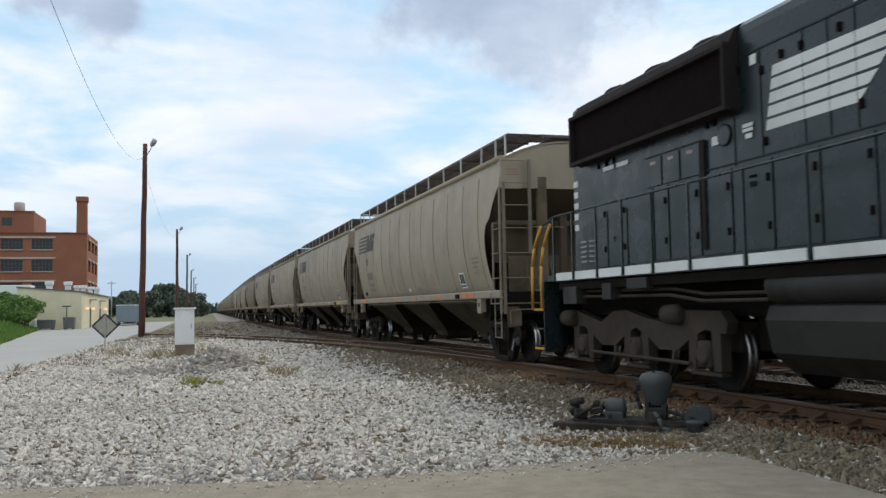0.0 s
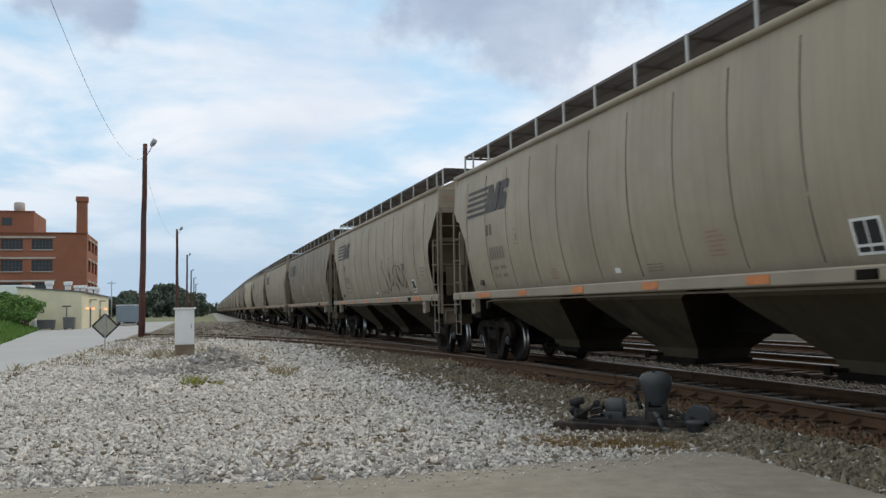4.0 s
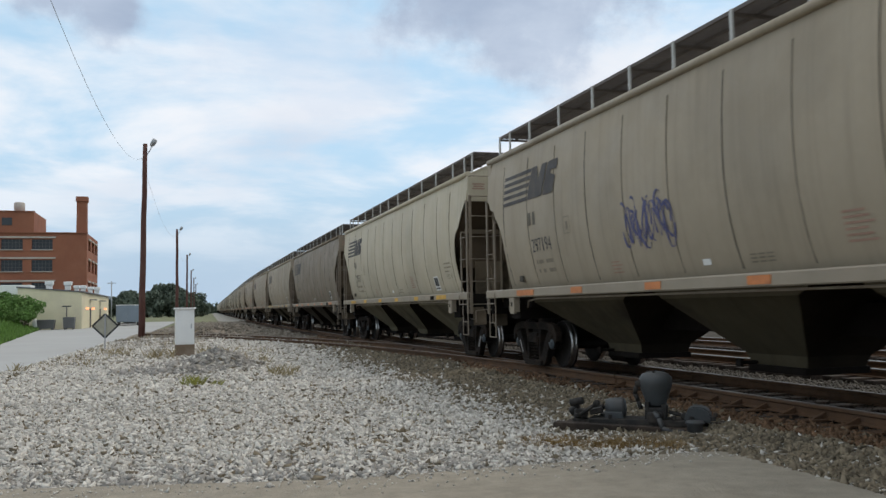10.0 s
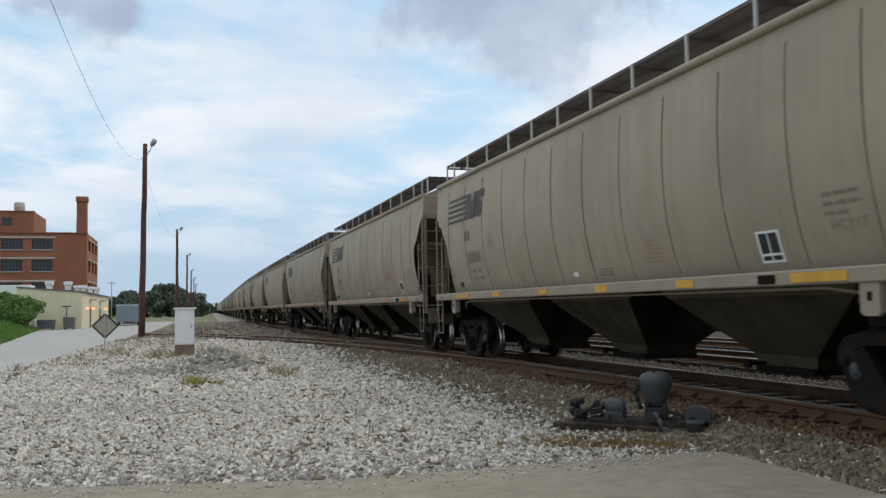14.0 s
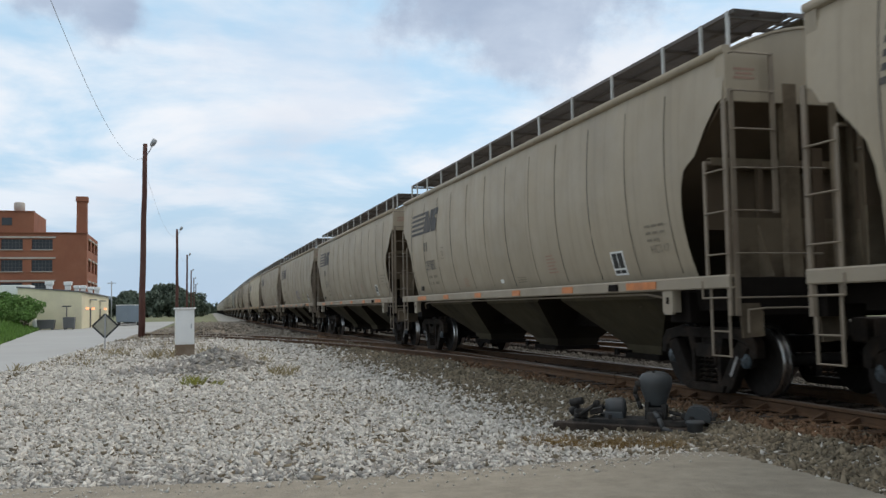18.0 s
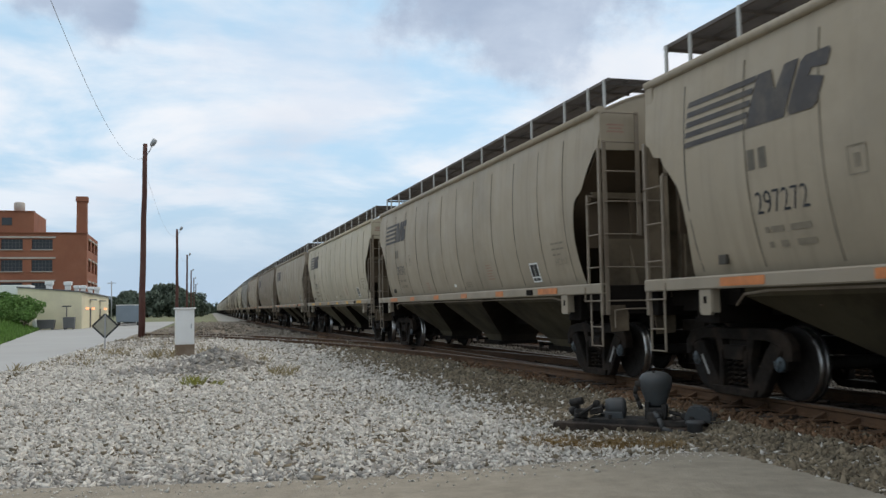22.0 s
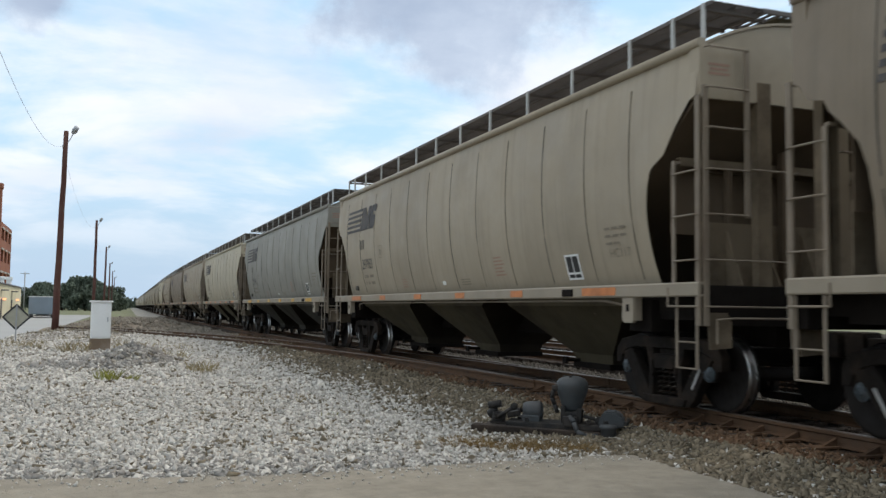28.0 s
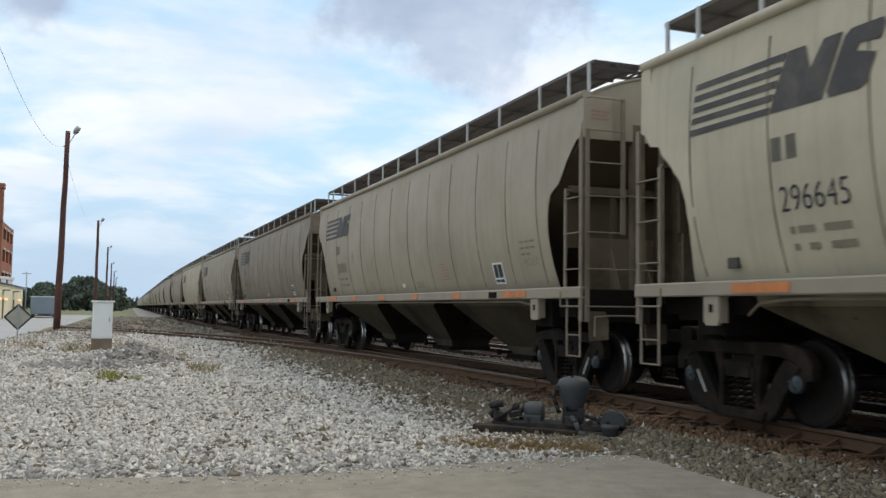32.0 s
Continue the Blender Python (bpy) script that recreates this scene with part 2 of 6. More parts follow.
def part(name, bm, mat, parent, label=""):
    """One mesh object under a thing or part. bm may be a bmesh or a ready mesh."""
    me = finish(bm, name, mat) if isinstance(bm, bmesh.types.BMesh) else bm
    ob = new(name, me)
    ob.parent = parent
    if label:
        ob["label"] = label
    return ob


def thing(name, m, label, category, group="", kind="", bm=None, mat=None):
    ob = new(name, finish(bm, name, mat) if bm else None)
    ob.matrix_basis = m
    return tagged(ob, label, category, group, kind)


def raw_mesh(name, verts, faces, mats, smooth=False):
    me = bpy.data.meshes.new(name)
    me.from_pydata(verts, [], faces)
    if smooth:
        me.polygons.foreach_set("use_smooth", [True] * len(me.polygons))
    for m in (mats if isinstance(mats, (list, tuple)) else [mats]):
        me.materials.append(m)
    return me


def B():
    return bmesh.new()


def track_x(y):
    """Sideways shift of the main line: straight past the camera, then a gentle bend to the right."""
    if y < 50:
        return 0.0
    if y < 125:
        return 1.75e-4 * (y - 50) ** 2
    return 0.984 + 0.02625 * (y - 125)


def track_dir(y):
    return 0.0 if y < 50 else min(3.5e-4 * (y - 50), 0.02625)


# ---- covered hopper cars ----
# Car space: origin on the rail head under the middle; +y is the trailing end, v runs from the trailing end to the leading one.
HALF = 8.2
BOARD_Z = 4.86
NOSE = 0.20                        # the leading end reaches a little further


def tip(sy):
    """Distance from the car's middle to its end."""
    return HALF + (NOSE if sy < 0 else 0.0)


def side_half(z):
    """Half width of the bulging side sheet at height z."""
    pts = ((1.40, 1.26), (1.55, 1.325), (1.7, 1.385), (1.9, 1.445), (2.1, 1.495), (2.35, 1.545), (2.6, 1.575), (2.85, 1.592), (3.1, 1.598), (3.35, 1.595), (3.6, 1.585), (4.0, 1.555), (4.33, 1.51))
    for (a, p), (b, q) in zip(pts, pts[1:]):
        if z <= b:
            return p + (q - p) * max(0.0, z - a) / (b - a)
    return pts[-1][1]


def end_cut(z, sy=1):
    """How far the side sheet stops short of the car's end at height z."""
    if sy < 0:
        pts = ((1.40, 1.06), (1.6, 1.07), (1.9, 1.08), (2.2, 1.08), (2.5, 1.06), (2.75, 1.01), (2.95, 0.93), (3.0, 0.86), (3.1, 0.65), (3.2, 0.57), (3.42, 0.40), (3.68, 0.15), (3.72, 0.03), (4.33, 0.0))
    else:
        pts = ((1.40, 0.78), (1.6, 0.80), (1.9, 0.88), (2.2, 0.93), (2.5, 0.92), (2.75, 0.84), (2.95, 0.66), (3.1, 0.50), (3.22, 0.43), (3.26, 0.24), (3.42, 0.12), (3.47, 0.03), (4.33, 0.0))
    for (a, p), (b, q) in zip(pts, pts[1:]):
        if z <= b:
            return p + (q - p) * max(0.0, z - a) / (b - a)
    return 0.0


def on_side(v, z, out=0.0):
    """Car-space point on the near side sheet."""
    return (-(side_half(z) + out), HALF - v, z)


def side_sheet(sign):
    bm = B()
    zs = [1.40, 1.6, 1.75, 1.9, 2.05, 2.2, 2.35, 2.5, 2.62, 2.75, 2.85, 2.95, 3.0, 3.1, 3.2, 3.22, 3.26, 3.34, 3.42, 3.47, 3.57, 3.68, 3.72, 3.9, 4.1, 4.33]
    outer, inner = [], []
    for z in zs:
        h = side_half(z)
        ya, yb = -tip(-1) + end_cut(z, -1), HALF - end_cut(z)
        ys = [ya + (yb - ya) * i / 12 for i in range(13)]
        dent = [0.004 * math.sin(3.1 * y + z * 1.7) for y in ys]
        outer.append([bm.verts.new((sign * (h + d), y, z)) for y, d in zip(ys, dent)])
        inner.append([bm.verts.new((sign * (h - 0.012), y, z)) for y in ys])
    n = len(outer[0])
    for g in (outer, inner):
        for a, b in zip(g, g[1:]):
            for i in range(n - 1):
                bm.faces.new((a[i], a[i + 1], b[i + 1], b[i])).smooth = True
    rim = [(outer[k][i], outer[k][i + 1], inner[k][i + 1], inner[k][i]) for i in range(n - 1) for k in (0, -1)]
    rim += [(outer[a][j], outer[a + 1][j], inner[a + 1][j], inner[a][j]) for a in range(len(zs) - 1) for j in (0, n - 1)]
    for q in rim:
        bm.faces.new([bm.verts.new(p.co) for p in q])
    return bm


SEAMS = [1.05, 2.35, 3.65, 4.93, 6.22, 7.52, 8.84, 10.15, 11.42, 12.76, 14.05, 15.20]


def seam_strip(v, jit):
    """Raised weld cover following the side's bulge."""
    bm = B()
    zs = [1.62 + 2.45 * i / 8 for i in range(9)]
    rings = []
    for z in zs:
        x = -(side_half(z) + 0.007)
        y = HALF - v + jit * math.sin(z * 2)
        w = 0.009
        rings.append([(x, y - w, z), (x, y + w, z), (x + 0.02, y + w, z), (x + 0.02, y - w, z)])
    add_rings(bm, rings, False)
    return bm


def roof_mesh():
    bm = B()
    rings = []
    for y in (-tip(-1), HALF):
        top = [(x, y, 4.33 + 0.40 * (1 - (x / 1.5) ** 2)) for x in [-1.5 + 3.0 * i / 14 for i in range(15)]]
        rings.append(top + [(x, y, z - 0.03) for x, y, z in reversed(top)])
    add_rings(bm, rings, False)
    return bm


def chord(sign):
    """Rolled top chord at the eave."""
    bm = B()
    prof = [(1.49, 4.28), (1.53, 4.27), (1.575, 4.29), (1.585, 4.33), (1.575, 4.375), (1.53, 4.39), (1.46, 4.38), (1.46, 4.33)]
    add_rings(bm, [[(sign * x, y, z) for x, z in prof] for y in (-tip(-1) - 0.01, HALF + 0.01)])
    return bm


def end_plate(sign):
    """Upright top of the car's end, under the roof arch."""
    bm = B()
    xs = [-1.5 + 3.0 * i / 14 for i in range(15)]
    pts = [(x, 4.32 + 0.39 * (1 - (x / 1.5) ** 2)) for x in xs] + [(1.53, 3.46), (-1.53, 3.46)]
    y = sign * (tip(sign) - 0.04)
    low = 3.70 if sign < 0 else 3.46
    pts[-2:] = [(1.53, low), (-1.53, low)]
    add_prism(bm, pts, y - 0.015, y + 0.015, "y")
    return bm


def corner_cap(sx, sy):
    """Plate that wraps the top corner of the body."""
    bm = B()
    low = 3.68 if sy < 0 else 3.46
    z, h = (low + 4.32) / 2, 4.32 - low
    add_box(bm, (sx * 1.535, sy * (tip(sy) - 0.085), z), (0.03, 0.20, h), bevel=0.006)
    add_box(bm, (sx * 1.30, sy * tip(sy), z), (0.46, 0.03, h), bevel=0.006)
    return bm


def slope_sheet(sign):
    """Sloping floor of the end bay, seen in the open end above the truck."""
    bm = B()
    e, top = tip(sign), 3.70 if sign < 0 else 3.47
    a = [(e - 0.06, top), (e - 3.0, 1.15), (e - 3.05, 1.17), (e - 0.10, top + 0.03)]
    rings = []
    for i in range(9):
        q = i / 8
        y, z = a[1][0] + (a[0][0] - a[1][0]) * q, a[1][1] + (a[0][1] - a[1][1]) * q
        h = side_half(z) - 0.05 if z > 1.4 else 1.15
        rings.append([(-h, sign * y, z), (h, sign * y, z), (h, sign * (y - 0.05), z + 0.03), (-h, sign * (y - 0.05), z + 0.03)])
    add_rings(bm, rings, False)
    return bm


def slope_rib(sign):
    bm = B()
    add_box(bm, (0, sign * (tip(sign) - 0.62), 2.96), (2.9, 0.05, 0.07))
    add_box(bm, (0, sign * (tip(sign) - 0.35), 2.2), (0.16, 0.10, 2.0))
    for x in (-0.75, 0.75):
        add_box(bm, (x, sign * (tip(sign) - 0.5), 2.1), (0.07, 0.08, 1.8))
    return bm


def hopper_bin(v):
    """One outlet bay: four sloping sheets drawn in to the gate; the end bays reach out to the bolster."""
    bm = B()
    y = HALF - v
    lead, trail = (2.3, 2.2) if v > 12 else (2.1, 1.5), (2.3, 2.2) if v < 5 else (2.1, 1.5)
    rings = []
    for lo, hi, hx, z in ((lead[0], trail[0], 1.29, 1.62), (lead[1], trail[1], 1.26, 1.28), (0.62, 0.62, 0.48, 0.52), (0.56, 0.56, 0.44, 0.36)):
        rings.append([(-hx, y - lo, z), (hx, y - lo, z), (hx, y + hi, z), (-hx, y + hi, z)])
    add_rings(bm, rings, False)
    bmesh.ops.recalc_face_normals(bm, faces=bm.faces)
    # faces not turned sideways take the second slot, painted dark for shade
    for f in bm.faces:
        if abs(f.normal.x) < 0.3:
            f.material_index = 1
    return bm


def outlet_gate(v):
    bm = B()
    y = HALF - v
    add_box(bm, (0, y, 0.33), (1.0, 1.16, 0.09), bevel=0.01)
    add_tube(bm, (-0.74, y + 0.45, 0.40), (0.74, y + 0.45, 0.40), 0.025, 8)
    add_box(bm, (-0.72, y + 0.45, 0.40), (0.05, 0.11, 0.11))
    return bm


def side_sill(sign):
    bm = B()
    prof = [(1.50, 1.385), (1.615, 1.385), (1.625, 1.40), (1.625, 1.53), (1.61, 1.55), (1.50, 1.555), (1.50, 1.53), (1.59, 1.52), (1.59, 1.41), (1.50, 1.405)]
    add_rings(bm, [[(sign * x, y, z) for x, z in prof] for y in (-tip(-1) - 0.06, HALF + 0.06)], False)
    return bm


def end_frame(sign):
    """Draft sill, end sill and platform over the truck."""
    bm = B()
    e = sign * (tip(sign) + 0.06)
    add_box(bm, (0, sign * (HALF - 1.7), 1.0), (0.62, 3.4, 0.42), bevel=0.01)
    add_box(bm, (0, e - sign * 0.10, 1.28), (3.05, 0.16, 0.46), bevel=0.01)
    add_box(bm, (0, e - sign * 0.45, 1.50), (3.1, 0.8, 0.03))
    for x in (-1.2, 1.2):
        add_box(bm, (x, sign * (HALF - 0.9), 1.28), (0.22, 1.7, 0.2))
    add_box(bm, (0, sign * 7.0, 1.16), (2.85, 0.50, 0.42), bevel=0.02)
    add_box(bm, (0, sign * 6.0, 1.20), (1.5, 1.2, 0.30), bevel=0.02)
    return bm


def jacking_bracket(sx, sy):
    bm = B()
    y = sy * (tip(sy) - 1.42)
    pts = [(y - 0.13, 1.40), (y + 0.13, 1.40), (y + 0.13, 1.10), (y + 0.08, 1.06), (y - 0.10, 1.06), (y - 0.13, 1.10)]
    add_prism(bm, pts, sx * 1.55, sx * 1.60, "x")
    for s in (-1, 1):
        add_box(bm, (sx * 1.53, y + s * 0.13, 1.24), (0.10, 0.025, 0.3))
    return bm


def end_panel(sign):
    """Shear plate across the foot of the open end, with its gussets."""
    bm = B()
    y = sign * (tip(sign) - 0.42)
    add_box(bm, (0, y, 1.90), (2.5, 0.02, 0.78))
    return bm


def panel_gusset(sign, x):
    bm = B()
    y = sign * (tip(sign) - 0.41)
    pts = [(y, 2.2), (y + sign * 0.30, 1.53), (y, 1.53)]
    add_prism(bm, pts, x - 0.012, x + 0.012, "x")
    return bm


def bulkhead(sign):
    """Added dark plate behind the end posts, up to the cross angle, blocking the sky."""
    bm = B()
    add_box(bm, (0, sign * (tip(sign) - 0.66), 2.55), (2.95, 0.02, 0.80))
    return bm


def corner_gusset(sx, sign):
    """Plate that hangs below the end sill behind the ladder foot."""
    bm = B()
    y = sign * (tip(sign) + 0.05)
    pts = [(sx * 1.50, 1.20), (sx * 1.22, 1.20), (sx * 1.16, 1.08), (sx * 1.16, 0.80), (sx * 1.46, 0.78)]
    add_prism(bm, pts, y - 0.012, y + 0.012, "y")
    return bm


def end_post(sign, x):
    """Upright channel that carries the top of the car's end."""
    bm = B()
    y, top = sign * (tip(sign) - 0.02), 3.95 if sign < 0 else 3.72
    q = -sign
    add_prism(bm, [(x - 0.10, y), (x + 0.10, y), (x + 0.10, y + q * 0.12), (x + 0.086, y + q * 0.12), (x + 0.086, y + q * 0.016), (x - 0.086, y + q * 0.016), (x - 0.086, y + q * 0.12), (x - 0.10, y + q * 0.12)], 1.30, top, "z")
    return bm


def cross_angle(sign):
    """Angle across the open end at half height."""
    bm = B()
    y, z = sign * (tip(sign) - 0.46), 3.06
    add_prism(bm, [(y, z), (y, z - 0.10), (y - sign * 0.012, z - 0.10), (y - sign * 0.012, z - 0.012), (y - sign * 0.09, z - 0.012), (y - sign * 0.09, z)], -1.48, 1.48, "x")
    return bm


def grab_iron(sign):
    bm = B()
    y = sign * (tip(sign) + 0.03)
    add_path(bm, [(-0.90, y, 2.87), (-0.86, y + sign * 0.06, 2.87), (-0.2, y + sign * 0.06, 2.87), (-0.16, y, 2.87)], 0.012)
    return bm


def coupler(sign):
    bm = B()
    add_box(bm, (0, sign * (HALF + 0.3), 0.86), (0.16, 0.5, 0.18), bevel=0.02)
    add_box(bm, (0.03 * sign, sign * (HALF + 0.70), 0.86), (0.30, 0.28, 0.30), bevel=0.05)
    return bm


def uncoupling_rod(sign):
    bm = B()
    y = sign * (tip(sign) + 0.17)
    add_path(bm, [(-1.45, y, 0.85), (-1.45, y, 1.12), (-1.2, y, 1.14), (-0.3, y, 1.14), (-0.1, y + sign * 0.3, 1.05)], 0.013)
    return bm


def side_ladder(sx, sy):
    """Rails for the ladder on the side of the car's end; rungs are separate."""
    rails, rungs = [], []
    y0, y1 = sy * (tip(sy) + 0.02), sy * (tip(sy) - 0.44)
    bm = B()
    top = 3.70 if sy < 0 else 3.5
    add_box(bm, (sx * 1.59, y0, (1.05 + top) / 2), (0.035, 0.075, top - 1.05), bevel=0.006)
    rails.append(bm)
    bm = B()
    add_box(bm, (sx * 1.59, y1, 2.2), (0.03, 0.055, 1.55), bevel=0.006)
    add_box(bm, (sx * 1.54, y1 - sy * 0.02, 2.99), (0.10, 0.05, 0.03))
    rails.append(bm)
    for z in (1.27, 1.80, 2.32, 2.83):
        bm = B()
        ya, yb = y0 + sy * 0.03, y1 - sy * 0.01
        if z < 1.4:
            add_path(bm, [(sx * 1.61, ya, z), (sx * 1.63, yb - sy * 0.06, z), (sx * 1.63, yb - sy * 0.06, z + 0.22)], 0.014)
        else:
            add_path(bm, [(sx * 1.60, ya, z), (sx * 1.635, ya - sy * 0.06, z), (sx * 1.635, yb + sy * 0.05, z), (sx * 1.60, yb, z)], 0.012)
        rungs.append(bm)
    return rails, rungs


def sill_step(sx, sy):
    """Stirrup step that hangs under the corner of the car."""
    bm = B()
    y0, y1 = sy * (tip(sy) - 0.02), sy * (tip(sy) - 0.40)
    for y in (y0, y1):
        add_box(bm, (sx * 1.58, y, 0.98), (0.014, 0.04, 0.86))
    for z in (0.56, 0.86):
        add_tube(bm, (sx * 1.58, y0, z), (sx * 1.58, y1, z), 0.012, 6)
    return bm


def end_ladder(sx, sy):
    """Ladder on the end face beside the corner."""
    y = sy * (tip(sy) + 0.07)
    rails, rungs = [], []
    for x, za, zb in ((1.52, 1.05, 3.82), (0.93, 2.30, 4.30)):
        bm = B()
        add_box(bm, (sx * x, y, (za + zb) / 2), (0.07, 0.03, zb - za), bevel=0.006)
        rails.append(bm)
    for z in (1.27, 1.80, 2.32, 2.84, 3.32, 3.79, 4.26):
        bm = B()
        xb = 0.3 if z < 2.3 else 0.93
        add_path(bm, [(sx * 1.53, y, z), (sx * 1.50, y + sy * 0.06, z), (sx * (xb + 0.03), y + sy * 0.06, z), (sx * xb, y, z)], 0.012)
        rungs.append(bm)
    return rails, rungs


def grating(x0, x1, y0, y1, z, cross=True):
    """Open walkway of narrow bars."""
    vs, fs = [], []

    def bar(a, b, c, d, e, f):
        i = len(vs)
        vs.extend([(a, c, e), (b, c, e), (b, d, e), (a, d, e), (a, c, f), (b, c, f), (b, d, f), (a, d, f)])
        fs.extend([tuple(i + k for k in q) for q in ((0, 3, 2, 1), (4, 5, 6, 7), (0, 1, 5, 4), (1, 2, 6, 5), (2, 3, 7, 6), (3, 0, 4, 7))])

    if cross:
        n = int((y1 - y0) / 0.055)
        for i in range(n + 1):
            y = y0 + (y1 - y0) * i / n
            bar(x0, x1, y - 0.015, y + 0.015, z - 0.012, z)
        for x in (x0, (x0 + x1) / 2, x1):
            bar(x - 0.02, x + 0.02, y0, y1, z - 0.045, z + 0.005)
    else:
        n = int((x1 - x0) / 0.10)
        for i in range(n + 1):
            x = x0 + (x1 - x0) * i / n
            bar(x - 0.018, x + 0.018, y0, y1, z - 0.02, z)
        for y in (y0, (y0 + y1) / 2, y1):
            bar(x0, x1, y - 0.02, y + 0.02, z - 0.05, z + 0.005)
    return raw_mesh("grating", vs, fs, GRATE)


def hatch_trough():
    bm = B()
    for i in range(4):
        y = -HALF + 1.6 + i * 4.4
        add_box(bm, (0, y, 4.76), (0.62, 3.4 if i < 3 else 2.0, 0.14), bevel=0.02)
    return bm


POSTS = [0.30, 0.92, 2.02, 3.45, 4.85, 6.15, 7.42, 8.80, 10.25, 11.78, 13.30, 14.88, 15.85, 16.45]


def walk_post(v, sx):
    bm = B()
    y = HALF - v
    add_box(bm, (sx * 1.37, y, 4.61), (0.03, 0.055, 0.50))
    return bm


def board_bracket(v):
    bm = B()
    add_box(bm, (-0.98, HALF - v, BOARD_Z - 0.065), (0.76, 0.05, 0.04))
    return bm


def wheelset():
    """Axle with both wheels; its own origin on the axle."""
    bm = B()
    prof = [(0.0, 0.08), (0.0, 0.12), (0.012, 0.13), (0.03, 0.30), (0.0, 0.385), (0.0, 0.425), (0.005, 0.452), (0.055, 0.456), (0.078, 0.4575), (0.11, 0.460), (0.125, 0.485), (0.14, 0.478), (0.14, 0.39), (0.11, 0.31), (0.10, 0.13), (0.16, 0.12), (0.16, 0.08)]
    for s in (-1, 1):
        add_lathe(bm, (s * 0.825, 0, 0), (-s, 0, 0), prof, 28)
    add_tube(bm, (-1.0, 0, 0), (1.0, 0, 0), 0.085, 12)
    for f in bm.faces:
        r = [math.hypot(v.co.y, v.co.z) for v in f.verts]
        if min(r) > 0.4515 and max(r) < 0.4605:
            f.material_index = 1
    for s in (-1, 1):
        for k in range(2):
            a = math.pi * k
            add_tube(bm, (s * 0.80, 0.2 * math.cos(a), 0.2 * math.sin(a)), (s * 0.818, 0.2 * math.cos(a), 0.2 * math.sin(a)), 0.035, 8)
    return finish(bm, "wheelset", [WHEEL, TREAD])


def side_frame(sx):
    """Cast truck frame: arched top member, raking tension arms, columns and the spring seat, with open windows between."""
    bm = B()
    x0, x1 = sx * 0.93, sx * 1.06
    top = [(-1.14, 0.50), (-1.14, 0.70), (-1.02, 0.83), (-0.70, 0.885), (0.70, 0.885), (1.02, 0.83), (1.14, 0.70), (1.14, 0.50), (1.03, 0.50), (1.00, 0.60), (0.88, 0.69), (0.66, 0.735), (-0.66, 0.735), (-0.88, 0.69), (-1.00, 0.60), (-1.03, 0.50)]
    add_prism(bm, top, x0, x1, "x")
    for s in (-1, 1):
        add_prism(bm, [(s * 0.98, 0.64), (s * 0.76, 0.72), (s * 0.66, 0.62), (s * 0.34, 0.16), (s * 0.30, 0.02), (s * 0.50, 0.02), (s * 0.60, 0.10), (s * 0.84, 0.48)], x0, x1, "x")
        add_prism(bm, [(s * 0.42, 0.75), (s * 0.27, 0.75), (s * 0.24, 0.50), (s * 0.28, 0.10), (s * 0.36, 0.10), (s * 0.35, 0.52)], x0, x1, "x")
        add_prism(bm, [(s * 0.80, 0.66), (s * 0.74, 0.48), (s * 0.78, 0.38), (s * 0.99, 0.38), (s * 1.04, 0.50), (s * 1.02, 0.66)], sx * 0.95, sx * 1.03, "x")
    add_prism(bm, [(-0.48, 0.12), (-0.42, 0.015), (0.42, 0.015), (0.48, 0.12)], sx * 0.90, sx * 1.09, "x")
    add_prism(bm, [(-0.24, 0.66), (-0.20, 0.47), (0.20, 0.47), (0.24, 0.66)], sx * 0.88, sx * 1.08, "x")
    for s in (-1, 1):
        add_prism(bm, [(s * 0.30, 0.58), (s * 0.23, 0.60), (s * 0.23, 0.38), (s * 0.27, 0.36)], sx * 0.92, sx * 1.085, "x")
    bmesh.ops.recalc_face_normals(bm, faces=bm.faces)
    bmesh.ops.bevel(bm, geom=bm.edges[:], offset=0.010, segments=1, affect="EDGES")
    return bm


def spring_group(sx):
    bm = B()
    for y in (-0.13, 0.0, 0.13):
        n, pts = 5, []
        for i in range(n * 8 + 1):
            a = i * math.pi / 4
            pts.append((sx * 1.0 + 0.055 * math.cos(a), y + 0.052 * math.sin(a), 0.13 + 0.33 * i / (n * 8)))
        add_path(bm, pts, 0.015, 4)
    return bm


def bolster():
    bm = B()
    add_box(bm, (0, 0, 0.62), (2.0, 0.40, 0.24), bevel=0.03)
    add_tube(bm, (0, 0, 0.74), (0, 0, 0.86), 0.2, 16)
    add_box(bm, (0, 0.55, 0.42), (1.5, 0.10, 0.16))
    add_box(bm, (0, -0.55, 0.42), (1.5, 0.10, 0.16))
    return bm


def bearing_cap(sx, y):
    bm = B()
    add_lathe(bm, (sx * 0.98, y, 0.457), (sx, 0, 0), [(0, 0.098), (0.07, 0.098), (0.078, 0.086), (0.078, 0.04), (0.092, 0.036), (0.092, 0.012)], 14)
    for k in range(3):
        a = 2.1 * k + 0.4
        add_tube(bm, (sx * 1.05, y + 0.055 * math.cos(a), 0.457 + 0.055 * math.sin(a)), (sx * 1.078, y + 0.055 * math.cos(a), 0.457 + 0.055 * math.sin(a)), 0.016, 6)
    return bm


SHARED = {}


def shared(key, make):
    """Mesh made once and used by every car."""
    if key not in SHARED:
        SHARED[key] = make()
    return SHARED[key]


